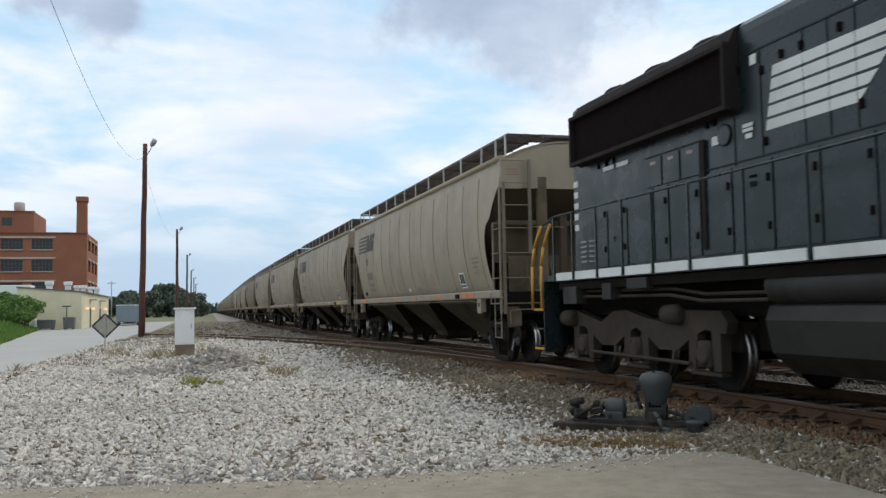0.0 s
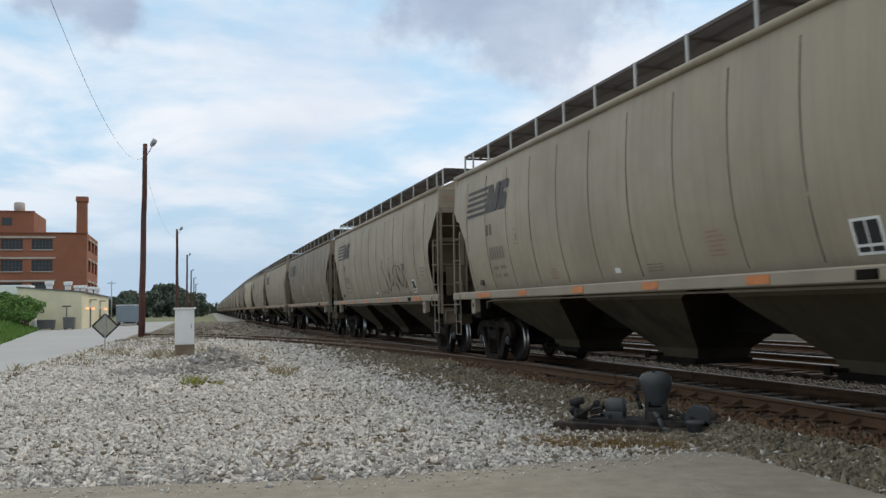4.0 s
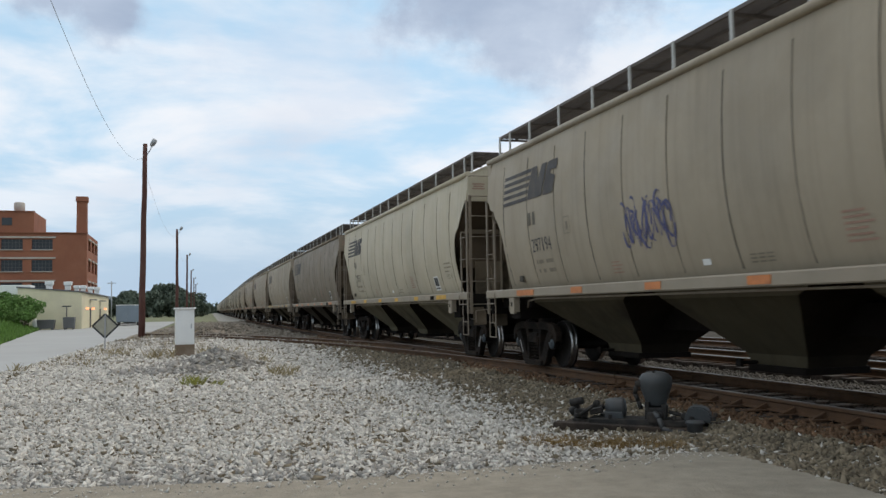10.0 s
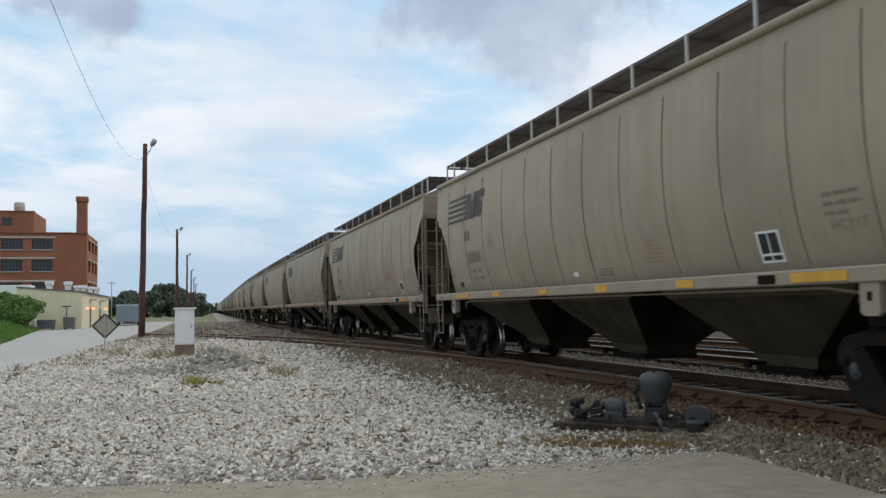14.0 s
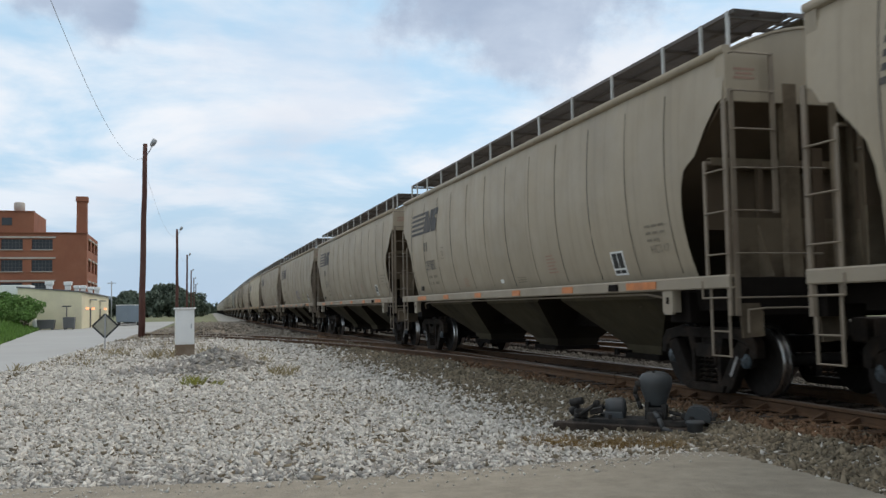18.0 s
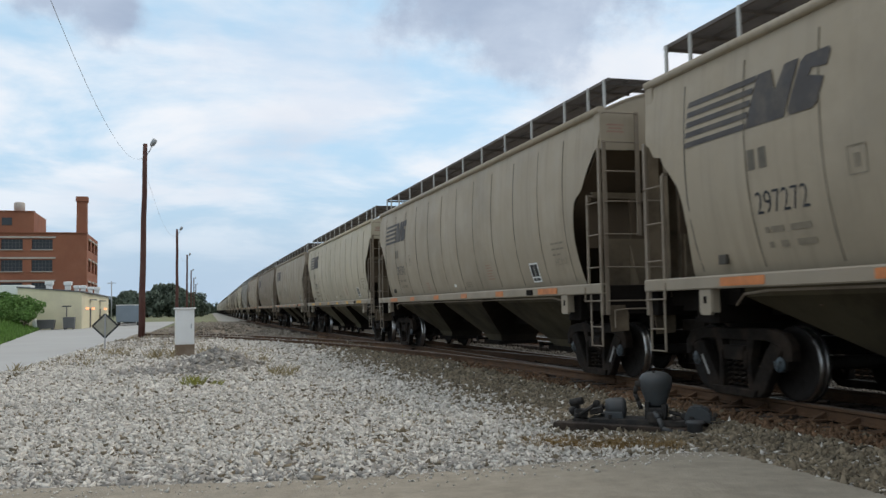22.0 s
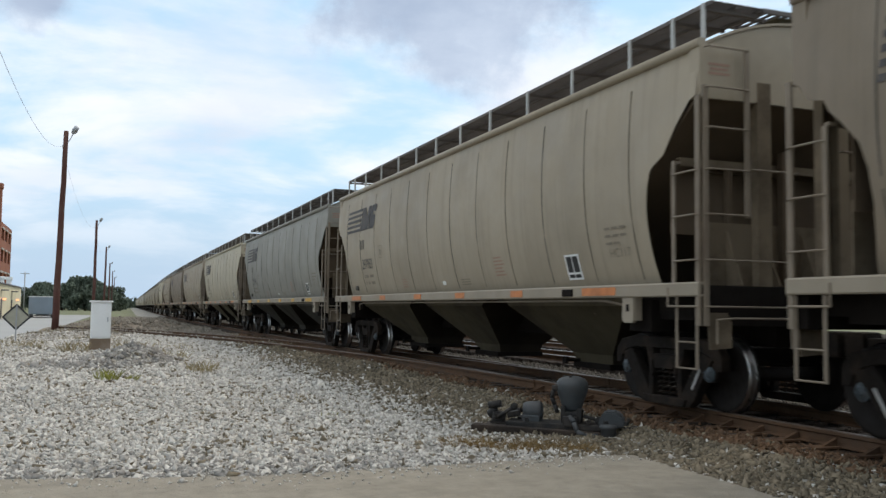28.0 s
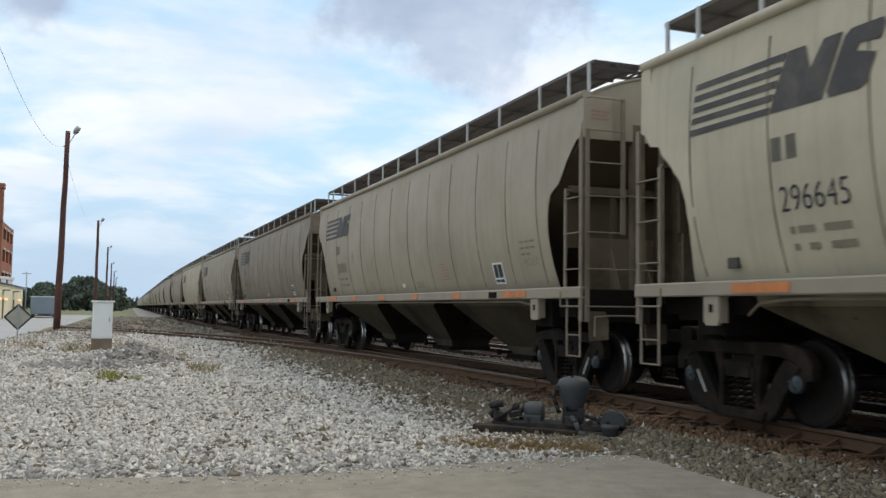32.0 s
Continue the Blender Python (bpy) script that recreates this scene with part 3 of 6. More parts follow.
def build_truck(parent, y, stripe):
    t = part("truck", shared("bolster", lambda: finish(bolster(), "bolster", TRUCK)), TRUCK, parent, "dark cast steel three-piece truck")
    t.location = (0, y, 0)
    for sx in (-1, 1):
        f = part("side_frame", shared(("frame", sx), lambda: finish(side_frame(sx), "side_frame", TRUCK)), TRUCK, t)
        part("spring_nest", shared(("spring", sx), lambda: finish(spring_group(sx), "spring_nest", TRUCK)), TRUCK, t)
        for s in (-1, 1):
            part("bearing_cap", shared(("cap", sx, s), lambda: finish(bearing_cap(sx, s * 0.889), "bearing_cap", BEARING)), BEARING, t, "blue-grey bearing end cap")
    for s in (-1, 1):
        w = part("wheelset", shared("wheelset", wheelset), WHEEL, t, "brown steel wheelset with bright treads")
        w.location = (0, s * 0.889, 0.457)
    if stripe:
        bm = B()
        add_box(bm, (-1.066, stripe * 0.66, 0.38), (0.006, 0.04, 0.30), (-32 * stripe, 0, 0))
        part("stripe", shared(("stripe", stripe), lambda: finish(bm, "stripe", CHALK)), CHALK, t, "worn white painted stripe")
    return t


def hopper_car(paint, name="hopper_car"):
    """A complete covered hopper, near side with seams, ladders, reflectors and markings."""
    car = new(name)
    for sx in (-1, 1):
        s = part("side_sheet", finish(side_sheet(sx), "side_sheet", paint), paint, car)
        if sx < 0:
            for i in range(12):
                part("seam", shared(("seam", i), lambda: finish(seam_strip(SEAMS[i], 0.006 * math.sin(7 * i)), "seam", SEAM if i % 3 == 0 else SEAM_FAINT)), SEAM, s, "grimy weld seam")
        part("top_chord", finish(chord(sx), "top_chord", paint), paint, car)
        sl = part("side_sill", shared(("sill", sx), lambda: finish(side_sill(sx), "side_sill", SILL_PAINT)), SILL_PAINT, car, "pale side sill")
    part("roof", finish(roof_mesh(), "roof", paint), paint, car)
    for sy in (-1, 1):
        part("end_plate", finish(end_plate(sy), "end_plate", paint), paint, car)
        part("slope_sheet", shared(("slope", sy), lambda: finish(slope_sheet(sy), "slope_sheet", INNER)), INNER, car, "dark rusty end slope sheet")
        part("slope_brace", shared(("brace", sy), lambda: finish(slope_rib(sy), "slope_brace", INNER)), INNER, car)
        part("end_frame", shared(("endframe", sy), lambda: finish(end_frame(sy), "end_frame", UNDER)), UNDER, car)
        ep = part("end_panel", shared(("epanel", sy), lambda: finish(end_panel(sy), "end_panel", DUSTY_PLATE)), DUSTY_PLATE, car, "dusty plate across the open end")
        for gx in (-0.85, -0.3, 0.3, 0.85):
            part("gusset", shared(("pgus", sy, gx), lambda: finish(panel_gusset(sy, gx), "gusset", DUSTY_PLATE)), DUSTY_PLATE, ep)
        part("bulkhead", shared(("bulk", sy), lambda: finish(bulkhead(sy), "bulkhead", INNER)), INNER, car, "dark rusty plate added to close the open end")
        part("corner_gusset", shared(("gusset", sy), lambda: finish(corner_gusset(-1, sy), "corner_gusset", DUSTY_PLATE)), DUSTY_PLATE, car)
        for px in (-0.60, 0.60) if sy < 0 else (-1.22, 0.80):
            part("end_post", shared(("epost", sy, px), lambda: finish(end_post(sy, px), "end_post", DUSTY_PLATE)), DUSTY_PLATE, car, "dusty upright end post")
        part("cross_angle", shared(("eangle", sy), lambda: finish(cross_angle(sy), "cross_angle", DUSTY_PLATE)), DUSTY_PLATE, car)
        part("grab_iron", shared(("grab", sy), lambda: finish(grab_iron(sy), "grab_iron", LADDER)), LADDER, car)
        part("coupler", shared(("coupler", sy), lambda: finish(coupler(sy), "coupler", TRUCK)), TRUCK, car)
        part("uncoupling_rod", shared(("rod", sy), lambda: finish(uncoupling_rod(sy), "uncoupling_rod", LADDER)), LADDER, car)
        for sx in (-1, 1):
            part("corner_cap", finish(corner_cap(sx, sy), "corner_cap", paint), paint, car)
        part("jacking_bracket", shared(("jack", sy), lambda: finish(jacking_bracket(-1, sy), "jacking_bracket", SILL_PAINT)), SILL_PAINT, car, "pale jacking bracket with a dark hole")
        jy = sy * (tip(sy) - 1.42)
        part("bracket_hole", shared(("jhole", sy), lambda: finish(flat_box((-1.603, jy, 1.25), (0.008, 0.06, 0.09)), "bracket_hole", UNDER)), UNDER, car)
        # the bolster plate is coloured near-black to stand for shade below the sill
        part("bolster_web", shared(("web", sy), lambda: finish(flat_box((-1.28, sy * (tip(sy) - 0.88), 1.25), (0.03, 0.95, 0.28)), "bolster_web", UNDER)), UNDER, car, "body bolster plate, near-black for the shade under the sill")
        rails, rungs = side_ladder(-1, sy)
        lad = part("side_ladder", shared(("sl", sy, 0), lambda: finish(rails[0], "side_ladder", LADDER)), LADDER, car, "steel side ladder")
        part("stile", shared(("sl", sy, 1), lambda: finish(rails[1], "stile", LADDER)), LADDER, lad)
        for i, r in enumerate(rungs):
            part("rung", shared(("slr", sy, i), lambda: finish(r, "rung", LADDER)), LADDER, lad)
        part("stirrup_step", shared(("step", sy), lambda: finish(sill_step(-1, sy), "stirrup_step", LADDER)), LADDER, car)
        if sy < 0:
            rails, rungs = end_ladder(-1, sy)
            lad = part("end_ladder", shared(("el", sy, 0), lambda: finish(rails[0], "end_ladder", LADDER)), LADDER, car, "steel end ladder")
            part("stile", shared(("el", sy, 1), lambda: finish(rails[1], "stile", LADDER)), LADDER, lad)
            for i, r in enumerate(rungs):
                part("rung", shared(("elr", sy, i), lambda: finish(r, "rung", LADDER)), LADDER, lad)
        build_truck(car, sy * 7.0, sy)
    for v in (4.0, 8.2, 12.4):
        h = part("hopper", shared(("bin", v, paint.name), lambda: finish(hopper_bin(v), "hopper", [BAY[paint], SLOPE_SHADE])), HOPPER_SHEET, car, "grimy sloping hopper bay with shade painted on its slopes")
        part("outlet_gate", shared(("gate", v), lambda: finish(outlet_gate(v), "outlet_gate", UNDER)), UNDER, h)
    bm = B()
    add_path(bm, [(-1.40, 6.4, 1.18), (-1.50, 6.1, 1.31), (-1.53, 5.6, 1.345), (-1.53, -6.3, 1.345), (-1.50, -6.8, 1.28), (-1.42, -7.0, 1.18)], 0.017)
    part("brake_pipe", shared("pipe", lambda: finish(bm, "brake_pipe", LADDER)), LADDER, car, "long thin pipe under the sill")
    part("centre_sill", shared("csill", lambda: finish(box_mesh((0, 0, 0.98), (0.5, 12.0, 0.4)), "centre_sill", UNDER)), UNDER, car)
    for sx in (-1, 1):
        x0, x1 = sorted((sx * 1.34, sx * 0.60))
        part("running_board", shared(("board", sx), lambda: grating(x0, x1, -tip(-1) + 0.03, HALF - 0.22, BOARD_Z)), GRATE, car, "open steel grating walkway")
    for sy in (-1, 1):
        e = tip(sy) - (0.03 if sy < 0 else 0.22)
        y0, y1 = sorted((sy * e, sy * (e - 0.62)))
        part("crossover_board", shared(("cross", sy), lambda: grating(-0.60, 0.60, y0, y1, BOARD_Z, False)), GRATE, car, "open steel grating walkway")["kind"] = "stuff"
    part("hatch_cover", shared("hatch", lambda: finish(hatch_trough(), "hatch_cover", HOPPER_SHEET)), HOPPER_SHEET, car)
    for i, v in enumerate(POSTS):
        part("board_post", shared(("post", i), lambda: finish(walk_post(v, -1), "board_post", POST)), POST, car, "pale steel post")
        part("board_bracket", shared(("bracket", i), lambda: finish(board_bracket(v), "board_bracket", GRATE)), GRATE, car)
    return car


def box_mesh(c, s):
    bm = B()
    add_box(bm, c, s, bevel=0.01)
    return bm


def far_car(paint):
    """The same car with its small fittings joined, for the tail of the train."""
    car = new("hopper_car")
    for sx in (-1, 1):
        part("side_sheet", finish(side_sheet(sx), "side_sheet", paint), paint, car)
    part("top_chord", finish(chord(-1), "top_chord", paint), paint, car)
    part("side_sill", SHARED[("sill", -1)], SILL_PAINT, car, "pale side sill")
    part("roof", finish(roof_mesh(), "roof", paint), paint, car)
    for sy in (-1, 1):
        part("end_plate", finish(end_plate(sy), "end_plate", paint), paint, car)
        part("slope_sheet", SHARED[("slope", sy)], INNER, car)
        part("end_frame", SHARED[("endframe", sy)], UNDER, car)
        t = part("truck", SHARED["bolster"], TRUCK, car)
        t.location = (0, sy * 7.0, 0)
        part("side_frame", SHARED[("frame", -1)], TRUCK, t)
        for s in (-1, 1):
            w = part("wheelset", SHARED["wheelset"], WHEEL, t)
            w.location = (0, s * 0.889, 0.457)
    for v in (4.0, 8.2, 12.4):
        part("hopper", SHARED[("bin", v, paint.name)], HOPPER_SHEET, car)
    part("running_board", SHARED[("board", -1)], GRATE, car)
    return car


# ---- ground ----
GRASS_GROUND = material("dry_grass_soil", (0.17, 0.19, 0.09), 0.95, dark=0.6, scale=0.15, fine=3.0, stain=(0.22, 0.19, 0.13), stain_scale=0.05, stain_amount=0.8, bump=0.05, bump_scale=2.0)
GRAVEL = material("pale_gravel", (0.40, 0.378, 0.33), 0.95, dark=0.62, scale=0.5, fine=28.0, stain=(0.26, 0.225, 0.17), stain_scale=0.22, stain_amount=0.7, bump=0.03, bump_scale=24)
STONE = material("limestone_chips", (0.69, 0.655, 0.592), 0.9, dark=0.80, scale=8.0, fine=60.0, islands=0.78)
HEAP_STONE = material("grey_heap_stones", (0.36, 0.34, 0.31), 0.9, dark=0.8, scale=8.0, fine=60.0, islands=0.6)
RUST_STONE = material("rust_stained_stones", (0.170, 0.096, 0.050), 0.9, dark=0.7, scale=8.0, fine=60.0, islands=0.7)
BALLAST_STONE = material("grey_ballast_stones", (0.262, 0.214, 0.146), 0.9, dark=0.75, scale=8.0, fine=60.0, islands=0.95)
CONCRETE = material("worn_concrete", (0.30, 0.265, 0.208), 0.9, dark=0.70, scale=5.0, fine=38.0, stain=(0.18, 0.155, 0.12), stain_scale=1.6, stain_amount=0.55, bump=0.02, bump_scale=26)
# darker ballast colour for beyond the train, standing in for shade
SHADE_STONE = material("shaded_far_ballast", (0.125, 0.108, 0.088), 0.9, dark=0.8, scale=8.0, fine=60.0, islands=0.7)
RUBBLE = material("brown_grey_rubble", (0.27, 0.235, 0.19), 0.9, dark=0.8, scale=8.0, fine=60.0, islands=0.6)
ROAD = material("pale_road_concrete", (0.345, 0.345, 0.335), 0.9, dark=0.85, scale=0.2, fine=6.0, stain=(0.28, 0.27, 0.25), stain_scale=0.1, stain_amount=0.5)
BED = material("oily_track_bed", (0.085, 0.057, 0.038), 0.95, dark=0.6, scale=0.9, fine=20.0, stain=(0.05, 0.037, 0.027), stain_scale=0.6, bump=0.03, bump_scale=20, spec=0.1)
# ground beyond the train: shade put into a darker ballast colour
SHADE_YARD = material("shaded_yard_ballast", (0.085, 0.076, 0.063), 0.95, dark=0.6, scale=0.8, fine=20.0, stain=(0.06, 0.052, 0.042), stain_scale=0.4, bump=0.03, bump_scale=20, spec=0.03)
# oily bed between the rails; the train's shade is painted in as near-black
SHADED_OILY = material("shaded_greasy_ballast", (0.022, 0.016, 0.012), 0.9, dark=0.6, scale=1.5, fine=24.0, stain=(0.045, 0.032, 0.022), stain_scale=0.8, bump=0.03, bump_scale=22, spec=0.1)
SHADED_OIL_STONE = material("shaded_oil_stones", (0.032, 0.023, 0.016), 0.85, dark=0.7, scale=8.0, fine=60.0, islands=0.6, spec=0.2)
DIRT = material("brown_dirt", (0.21, 0.165, 0.12), 0.95, dark=0.7, scale=0.6, fine=12.0, stain=(0.30, 0.27, 0.22), stain_scale=0.5, bump=0.03, bump_scale=10)
RUST_RAIL = material("rusty_rail", (0.115, 0.064, 0.035), 0.85, spec=0.2, dark=0.65, scale=3.0, fine=40, stain=(0.06, 0.045, 0.035), stain_scale=1.2)
RAIL_HEAD = material("worn_rail_head", (0.13, 0.095, 0.072), 0.5, metal=0.5, dark=0.7, scale=2.0)
BRIGHT_HEAD = material("polished_rail_head", (0.26, 0.25, 0.24), 0.42, metal=0.8, dark=0.8, scale=2.0)
TIE = material("creosoted_tie", (0.030, 0.021, 0.015), 0.95, dark=0.6, scale=3.0, fine=30, stain=(0.10, 0.07, 0.05), stain_scale=2.5, bump=0.02, bump_scale=18)

ring = [0, 30, 90, 250, 700, 4000]
g_v, g_f = [(0.0, 0.0, -0.06)], []
for r in ring[1:]:
    for k in range(48):
        a = 2 * math.pi * k / 48
        g_v.append((r * math.sin(a), r * math.cos(a), -0.06))
for k in range(48):
    g_f.append((0, 1 + (k + 1) % 48, 1 + k))
for j in range(len(ring) - 2):
    for k in range(48):
        a, b = 1 + j * 48 + k, 1 + j * 48 + (k + 1) % 48
        g_f.append((a, b, b + 48, a + 48))
ground = tagged(new("ground", raw_mesh("ground", g_v, g_f, GRASS_GROUND)), "flat ground of grass and bare soil", "ground", kind="structure")


def siding(y):
    """Turnout track that leaves the main line to the left."""
    d = max(0.0, y - 12.0)
    return TRACK_X - d * d / 190.0


def bed_height(x, y):
    """Ballast shoulder, ditch edge and small unevenness of the gravel yard."""
    d = abs(x - TRACK_X - track_x(y))
    h = 0.10 * max(0.0, 1 - max(0.0, d - 1.35) / 1.0) if d < 2.35 else 0.0
    n = noise.noise(Vector((x * 0.35, y * 0.35, 0)))
    n2 = noise.noise(Vector((x * 1.7, y * 1.7, 3)))
    h += (0.05 * n + 0.02 * n2) * (1 if d > 2.6 else 0.15)
    for px, py, pr, ph in HEAPS:
        q = ((x - px) ** 2 + ((y - py) * 0.7) ** 2) / pr ** 2
        if q < 4:
            h += ph * math.exp(-2 * q)
    if y > 20:
        ds = abs(x - siding(y))
        if ds < 2.6:
            h = max(h, 0.11 * max(0.0, 1 - max(0.0, ds - 1.2) / 1.4))
    if d < 1.4:
        h -= 0.02
    return h


HEAPS = ((0.80, 22.7, 0.95, 0.46), (-0.25, 22.3, 1.2, 0.17), (1.6, 23.4, 1.0, 0.12), (-1.2, 44.0, 2.5, 0.25), (1.6, 58.0, 2.6, 0.5), (3.6, 68.0, 2.4, 0.45))


def left_edge(y):
    """Where the gravel yard meets the road."""
    return -4.45 + 0.045 * (y - 24) + (0.0 if y > 24 else 0.15 * (24 - y) * -0.4)


g_v, g_f = [], []
rows_y = [5.0 + 0.3 * i for i in range(84)] + [30.2 + 1.0 * i for i in range(92)]
for y in rows_y:
    xa, xb = left_edge(y), 60.0 + track_x(y)
    for i in range(121):
        u = (i / 120) ** 2.2
        x = xa + (xb - xa) * u
        g_v.append((x, y, bed_height(x, y) if i > 0 else -0.05))
for j in range(len(rows_y) - 1):
    for i in range(120):
        a = j * 121 + i
        g_f.append((a, a + 1, a + 122, a + 121))
def track_bed(x, y):
    """Is this spot the oily bed under the rails, out to the siding?"""
    lo = TRACK_X + track_x(y) - 1.62 + 0.25 * noise.noise(Vector((x, y * 0.8, 1)))
    if 14 < y < 54:
        lo = min(lo, siding(y) - 0.9 + 0.3 * noise.noise(Vector((x * 0.6, y * 0.6, 2))))
    return lo < x


def main_line(y):
    return TRACK_X + track_x(y)


def bare_dirt(x, y):
    """Brown dirt by the pole and between siding and main line."""
    n = 1.6 * noise.noise(Vector((x * 0.45, y * 0.22, 7)))
    return (27 < y and x < 0.2 + n and x > -3.6 + n) or (y > 44 + 3 * n and x < TRACK_X)


me = raw_mesh("gravel_yard", g_v, g_f, GRAVEL, True)
me.materials.append(BED)
me.materials.append(DIRT)
me.materials.append(SHADED_OILY)
me.materials.append(SHADE_YARD)
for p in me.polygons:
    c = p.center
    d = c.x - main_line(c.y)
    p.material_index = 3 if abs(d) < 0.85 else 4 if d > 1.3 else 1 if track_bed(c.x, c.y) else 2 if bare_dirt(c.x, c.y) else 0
gravel = tagged(new("gravel_yard", me), "pale crushed limestone yard beside the track", "gravel", kind="structure")


def ballast_strip(name, ya, yb, step):
    vs, fs = [], []
    n = int((yb - ya) / step)
    for j in range(n + 1):
        y = ya + (yb - ya) * j / n
        s = track_x(y)
        for x, z in ((3.5, -0.05), (5.2, 0.02), (6.4, 0.06), (9.4, 0.06), (10.8, 0.03), (11.6, 0.06), (14.6, 0.06), (16.5, -0.05)):
            vs.append((x + s, y, z))
    for j in range(n):
        for i in range(7):
            a = j * 8 + i
            fs.append((a, a + 1, a + 9, a + 8))
    return tagged(new(name, raw_mesh(name, vs, fs, GRAVEL)), "grey ballast bed under two tracks", "ballast", kind="structure")


ballast_strip("ballast_far", 121, 1250, 12)
ballast_strip("ballast_near", -480, 5.0, 20)

# concrete apron in the foreground
bm = B()
edge = [(-14, 9.6), (-6, 9.0), (-1.5, 8.22), (1.27, 7.60), (3.2, 7.66), (4.6, 7.72), (5.0, 7.66), (5.1, 7.3), (5.02, 6.4), (4.98, 5.5), (5.05, 3.0), (5.1, -8), (-14, -8)]
add_prism(bm, edge, -0.2, 0.012, "z")
thing("apron_pavement", pose(0, 0, 0.02), "worn grey concrete apron with a broken edge", "pavement", kind="structure", bm=bm, mat=CONCRETE)

# road on the left
bm = B()
add_prism(bm, [(-4.6, 24), (-3.9, 32.6), (-3.6, 38), (-3.0, 48), (-2.6, 62), (-2.0, 90), (-1.0, 140), (-9, 140), (-15, 104), (-19, 70), (-24, 40), (-30, 24), (-30, 9), (-6.6, 9)], -0.1, 0.0, "z")
thing("road", pose(0, 0, 0.0), "pale concrete service road past the works", "road", kind="structure", bm=bm, mat=ROAD)


# ---- tracks ----
def rail_mesh(line, gauge_side, ya, yb, step, head):
    """A rail along a line function, with head, web and foot."""
    prof = [(-0.07, 0.0), (0.07, 0.0), (0.07, 0.012), (0.012, 0.03), (0.009, 0.10), (0.037, 0.115), (0.037, 0.148), (0.028, 0.158), (-0.028, 0.158), (-0.037, 0.148), (-0.037, 0.115), (-0.009, 0.10), (-0.012, 0.03), (-0.07, 0.012)]
    bm = B()
    rings = []
    n = max(1, int((yb - ya) / step))
    for j in range(n + 1):
        y = ya + (yb - ya) * j / n
        rings.append([(line(y) + gauge_side * 0.753 + px, y, pz + RAIL_Z - 0.158) for px, pz in prof])
    add_rings(bm, rings, False)
    for f in bm.faces:
        if f.calc_center_median().z > RAIL_Z - 0.006:
            f.material_index = 1
    return finish(bm, "rail", [RUST_RAIL, head])


def second_line(y):
    return TRACK_X + 4.6 + track_x(y)


def third_line(y):
    return TRACK_X + 9.0 + track_x(y)


def tie_mesh():
    bm = B()
    add_box(bm, (0, 0, 0), (2.6, 0.23, 0.18), bevel=0.012)
    return finish(bm, "tie", TIE)


TIE_MESH = tie_mesh()


def track(name, line, label, ya, yb, n_ties, tie_from, head=None):
    tr = tagged(new(name), label, "track", kind="structure")
    for s in (-1, 1):
        part("rail", rail_mesh(line, s, ya, yb, 4.0, head or RAIL_HEAD), RUST_RAIL, tr)
    rng = random.Random(5)
    for i in range(n_ties):
        y = tie_from + i * 0.54
        t = part("tie", TIE_MESH, TIE, tr)
        t.location = (line(y) + rng.uniform(-0.04, 0.04), y + rng.uniform(-0.03, 0.03), RAIL_Z - 0.158 - 0.082 + rng.uniform(-0.008, 0.004))
        t.rotation_euler = (0, 0, rng.uniform(-0.02, 0.02))
    return tr


main_track = track("main_track", main_line, "rusty main line rails on dark wooden ties", -480, 1250, 150, -2)
second_track = track("second_track", second_line, "second track beyond the train", -480, 1250, 90, 4, BRIGHT_HEAD)
third_track = track("third_track", third_line, "third track beyond the train", -480, 1250, 60, 6, BRIGHT_HEAD)
sid = track("siding_track", siding, "rusty turnout siding curving away", 14.0, 54.5, 50, 27)




# ---- markings on the cars ----
def side_patch(polys, out=0.007):
    """Flat paint shapes, given as (v, z) polygons, laid on the bulging side."""
    bm = B()
    for poly in polys:
        bm.faces.new([bm.verts.new(on_side(v, z, out)) for v, z in poly])
    bmesh.ops.triangulate(bm, faces=bm.faces)
    return bm


def rect(v0, z0, v1, z1):
    n = max(1, int(abs(z1 - z0) / 0.12))
    return [[(v0, z0 + (z1 - z0) * i / n), (v1, z0 + (z1 - z0) * i / n), (v1, z0 + (z1 - z0) * (i + 1) / n), (v0, z0 + (z1 - z0) * (i + 1) / n)] for i in range(n)]


BLOCKS = (((2.38, 0), (2.38, 1), (2.62, 1), (2.80, 0.56), (2.86, 1), (3.09, 1), (3.09, 0)),
          ((3.18, 0), (3.13, 0.10), (3.14, 0.90), (3.20, 1), (3.56, 1), (3.61, 0.92), (3.61, 0.68), (3.36, 0.73), (3.36, 0.61), (3.61, 0.50), (3.61, 0.08), (3.55, 0)))


def emblem_block(pts):
    """Bold slanted paint shape, cut into bands so that it follows the bulge."""
    bm = B()
    bm.faces.new([bm.verts.new((u + 0.25 * w, 3.235 + 0.59 * w, 0)) for u, w in pts])
    bmesh.ops.triangulate(bm, faces=bm.faces[:])
    for i in range(1, 8):
        bmesh.ops.bisect_plane(bm, geom=bm.verts[:] + bm.edges[:] + bm.faces[:], plane_co=(0, 3.235 + 0.59 * i / 8, 0), plane_no=(0, 1, 0))
    for q in bm.verts:
        q.co = Vector(on_side(q.co.x, q.co.y, 0.010))
    return bm


def bars(spec, out=0.007):
    polys = []
    for v0, z0, v1, z1 in spec:
        polys += rect(v0, z0, v1, z1)
    return side_patch(polys, out)


